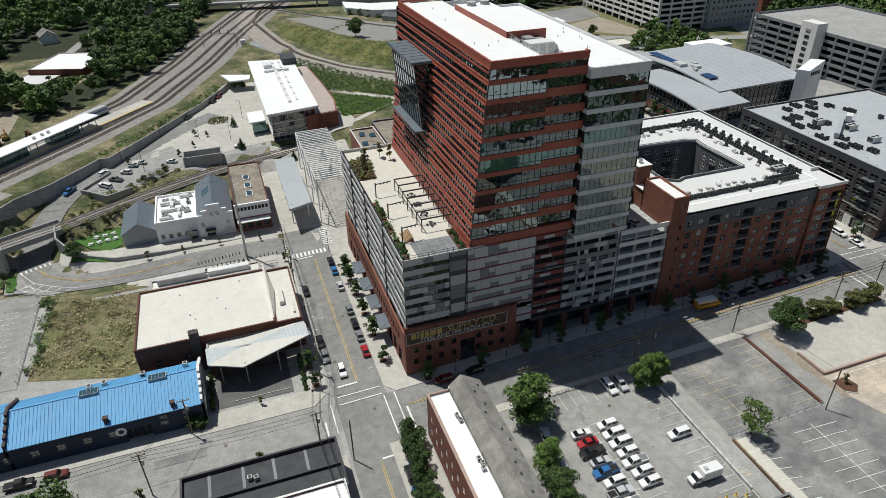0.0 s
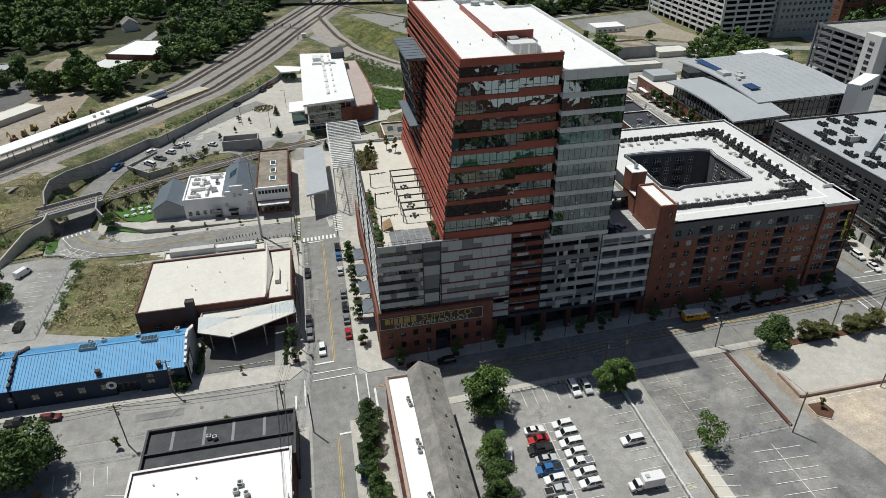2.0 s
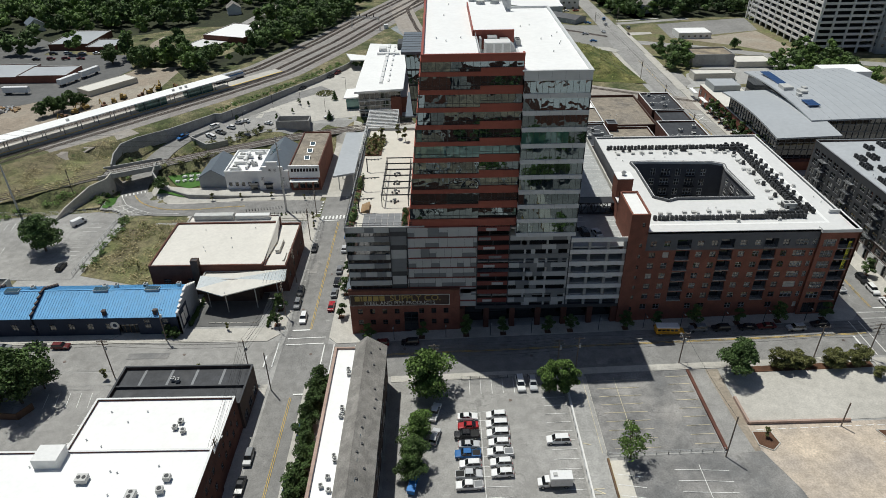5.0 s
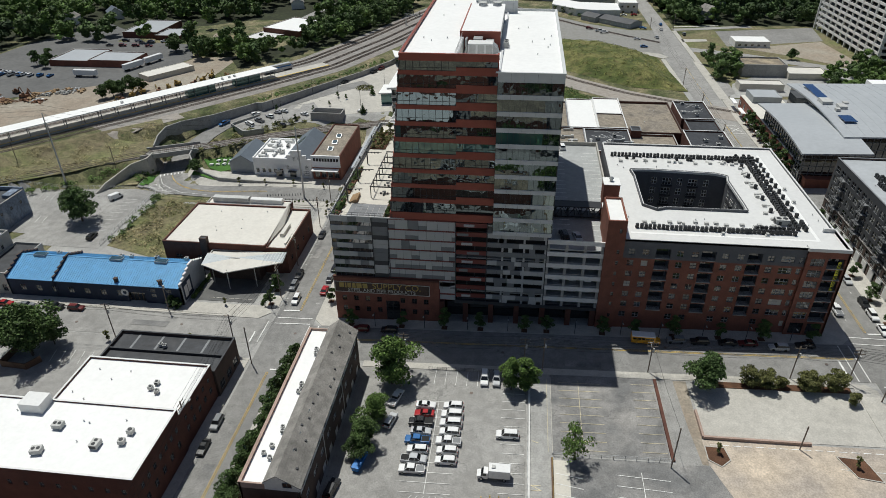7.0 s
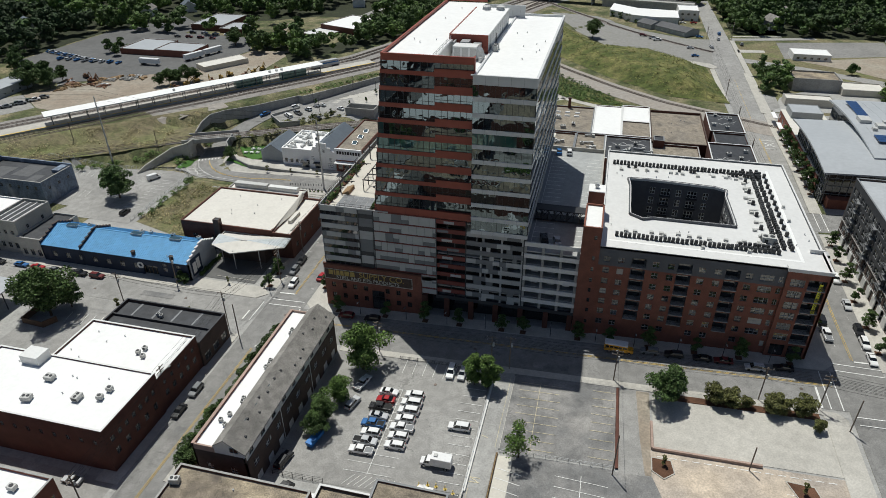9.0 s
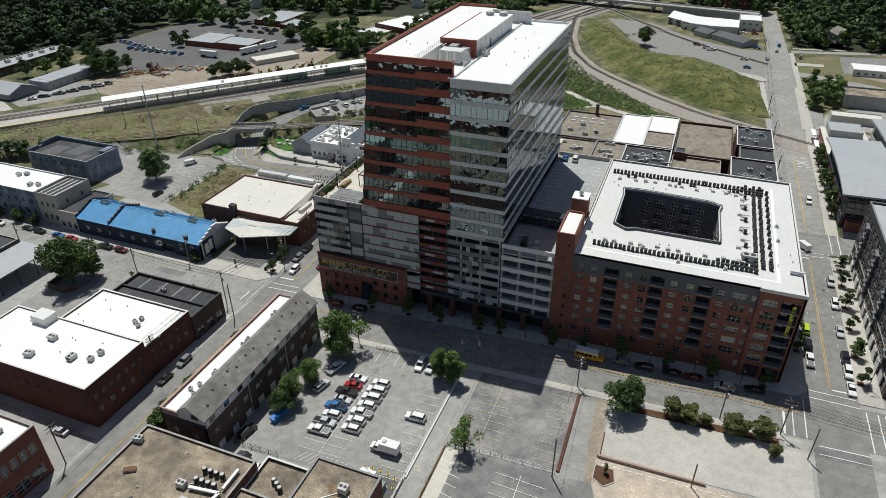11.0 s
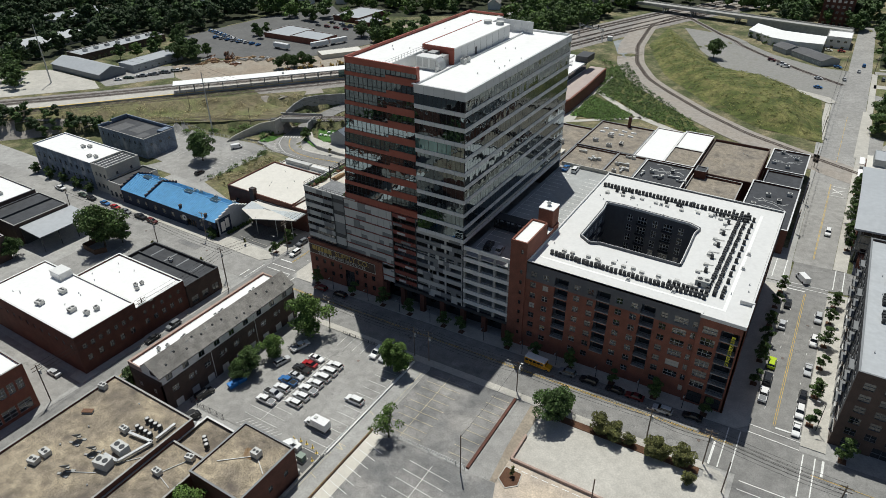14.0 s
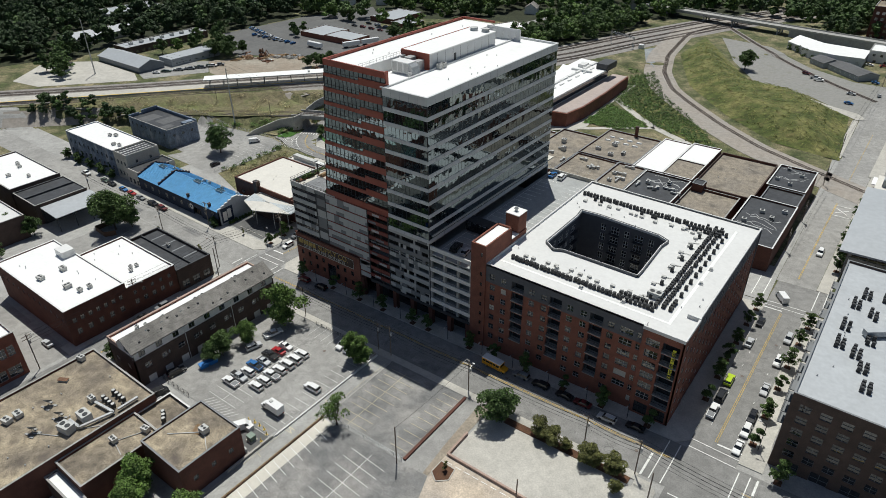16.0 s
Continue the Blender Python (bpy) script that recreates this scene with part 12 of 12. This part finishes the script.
# roof terrace on the podium
tp = thing("terrace_pergola", "dark steel pergola over seats on the roof terrace", "pergola")
for y in np.arange(12.5, 37, 4.0):
    for x in (8.6, 15.6):
        b = B()
        box(b, x - 0.1, y - 0.1, 30.6, x + 0.1, y + 0.1, 34.0)
        part("post", b, M["black_metal"], tp)
    b = B()
    beam(b, (8.4, y, 34.0), (16.2, y, 34.0), 0.2, 0.3)
    part("beam", b, M["black_metal"], tp)
for x in (8.6, 15.6):
    b = B()
    beam(b, (x, 12.5, 33.9), (x, 36.5, 33.9), 0.18, 0.25)
    part("purlin", b, M["black_metal"], tp)
for k in range(4):
    x, y = 11.8, 15 + k * 5.6
    t = thing("terrace_table", "dark square cafe table with four seats", "table", "tables on the terrace", at=(x, y, 30.62), turn=k * 20)
    b = B()
    box(b, -0.5, -0.5, 0.7, 0.5, 0.5, 0.75)
    part("tabletop", b, M["panel_dark"], t)
    b = B()
    cyl(b, 0, 0, 0, 0.7, 0.06, 8)
    part("leg", b, M["black_metal"], t)
    for s in ((-1, 0), (1, 0), (0, -1), (0, 1)):
        b = B()
        box(b, s[0] * 0.95 - 0.22, s[1] * 0.95 - 0.22, 0, s[0] * 0.95 + 0.22, s[1] * 0.95 + 0.22, 0.45)
        part("seat", b, M["panel_dark"], t)
for y, l_ in ((9.5, 4.2), (22.0, 4.6), (34.5, 4.4)):
    t = thing("terrace_lamp", "dark cantilevered terrace light frame", "lamp", "light frames on the terrace", at=(2.8, y, 30.6))
    b = B()
    box(b, -0.14, -0.14, 0, 0.14, 0.14, 4.2)
    part("post", b, M["black_metal"], t)
    b = B()
    beam(b, (0, 0, 3.8), (l_, 0.6, 3.8), 0.18)
    part("arm", b, M["black_metal"], t)
    for k in range(3):
        b = B()
        box(b, 1.2 + k, 0.1, 3.5, 1.5 + k, 0.5, 3.75)
        part("lamp_head", b, M["panel_dark"], t)
for a in ((0.8, 1.5, 2.2, 10.5), (0.8, 14.0, 2.2, 31.0), (1.0, 46, 6, 60), (14.2, 0.6, 16.2, 11)):
    b = B()
    box(b, a[0], a[1], 30.6, a[2], a[3], 31.0)
    tagged(part("terrace_planter", b, M["mulch"]), "long planter box of low greenery on the terrace", "planter", "planters on the terrace")
t = thing("terrace_steps", "wide timber seating steps on the terrace", "steps", at=(3.2, 9.0, 30.6))
for k in range(4):
    b = B()
    box(b, 0.55 * k, 0, 0, 0.55 * (k + 1), 4.5, 0.25 * (k + 1))
    part("step", b, M["timber"], t)
b = B()
for k in range(7):
    for j in range(5):
        box(b, 4.2 + k * 1.6, 0.6 + j * 1.6, 30.6, 5.75 + k * 1.6, 2.15 + j * 1.6, 30.63)
tagged(part("terrace_pavers", b, M["panel_mid"]), "dark grey square pavers on the terrace", "pavers", "", "structure")
# guard rail at the footbridge over the spur, and small roof clutter
rr2 = random.Random(99)
for x0, y0, x1, y1, z, n in ((22, 3, 32, 60, 72.95, 5), (45, 3, 56, 62, 69.75, 8), (78, 11, 128, 19, 28.16, 10), (78, 43, 128, 50, 28.16, 10), (-62, -67, -24, -52, 9.4, 8), (-52, -48, -24, -35, 7.0, 5), (-61, 23, -33, 46, 6.6, 7), (1, -110, 25, -73, 7.8, 12), (96, 100, 114, 150, 10.2, 6), (28, 98, 62, 116, 11.5, 8), (155, 5, 158, 60, 24.6, 9)):
    for _ in range(n):
        x, y = rr2.uniform(x0, x1), rr2.uniform(y0, y1)
        t = thing("roof_vent", "small pale roof vent pipe", "vent pipe", "roof vent pipes", at=(x, y, z))
        b = B()
        cyl(b, 0, 0, 0, 0.32, 0.12, 8)
        part("pipe", b, M["roof_apt"], t)
        b = B()
        cyl(b, 0, 0, 0.32, 0.4, 0.2, 8, 0.1)
        part("cap", b, M["galv"], t)
# patched places and manholes in the roads
for x0, y0, x1, y1 in ((28, -9.2, 34, -6.4), (63, -16.8, 72, -14.6), (101, -9, 106, -6.5), (-18.5, 31, -15.5, 40), (-17, -62, -14.6, -54), (-60, -8.5, -49, -6.2), (-92, -11.5, -85, -8.5), (137.5, 33, 139.8, 41), (64, -70, 70, -64), (70, -34, 76, -29)):
    sheet("road_patch", rect(x0, y0, x1, y1), "asphalt_dark", "darker repaired patch of asphalt", 0.155, step=4)
for x, y in ((-10.5, 30), (-16.5, 12), (-11, -8), (14, -7.5), (47, -12.5), (89, -8), (127, -12), (139.5, 28), (143.6, 46), (-45, -7), (-76, -9), (40, -28)):
    b = B()
    cyl(b, x, y, gz(x, y) + 0.1, gz(x, y) + 0.165, 0.42, 14)
    tagged(part("manhole_cover", b, M["rail"]), "round dark iron manhole cover in the road", "manhole cover", "manhole covers")

# ---- plain blocks behind the walk, mirrored in the tower's glass ----
rsb = random.Random(41)
for i, (x0, y0, x1, y1, z, roof_, wall_) in enumerate(((-20, -170, 18, -130, 8, "roof_white", "brick_dark"), (26, -165, 60, -128, 11, "roof_gravel", "brick_dark"), (70, -190, 120, -150, 9, "roof_white", "brick"), (-70, -180, -30, -130, 9, "roof_black", "brick_dark"),
                                                       (-20, -235, 30, -190, 10, "roof_gravel", "brick"), (40, -250, 90, -205, 12, "roof_white", "brick_dark"), (-90, -260, -40, -200, 10, "roof_white", "brick_dark"), (110, -260, 150, -205, 14, "roof_black", "brick_dark"), (155, -190, 200, -140, 14, "roof_apt", "brick"))):
    block("rear_block", "plain brick block with a flat roof", "building", x0, y0, x1, y1, z, wall_, roof_, zb=-4)
woods("woods_south", [(rsb.uniform(-90, 160), rsb.choice((-124, -197, -268, -300, -320)) + rsb.uniform(-6, 6), rsb.uniform(3.5, 6), rsb.uniform(7, 11)) for _ in range(110)], "trees on the blocks behind", "leaf_dark", 200, 0.7, 61)
woods("woods_south_east", [(rsb.uniform(118, 235), rsb.uniform(-262, -132), rsb.uniform(4, 6.5), rsb.uniform(8, 13)) for _ in range(120)], "dark trees on the blocks behind", "leaf_dark", 160, 0.8, 62)
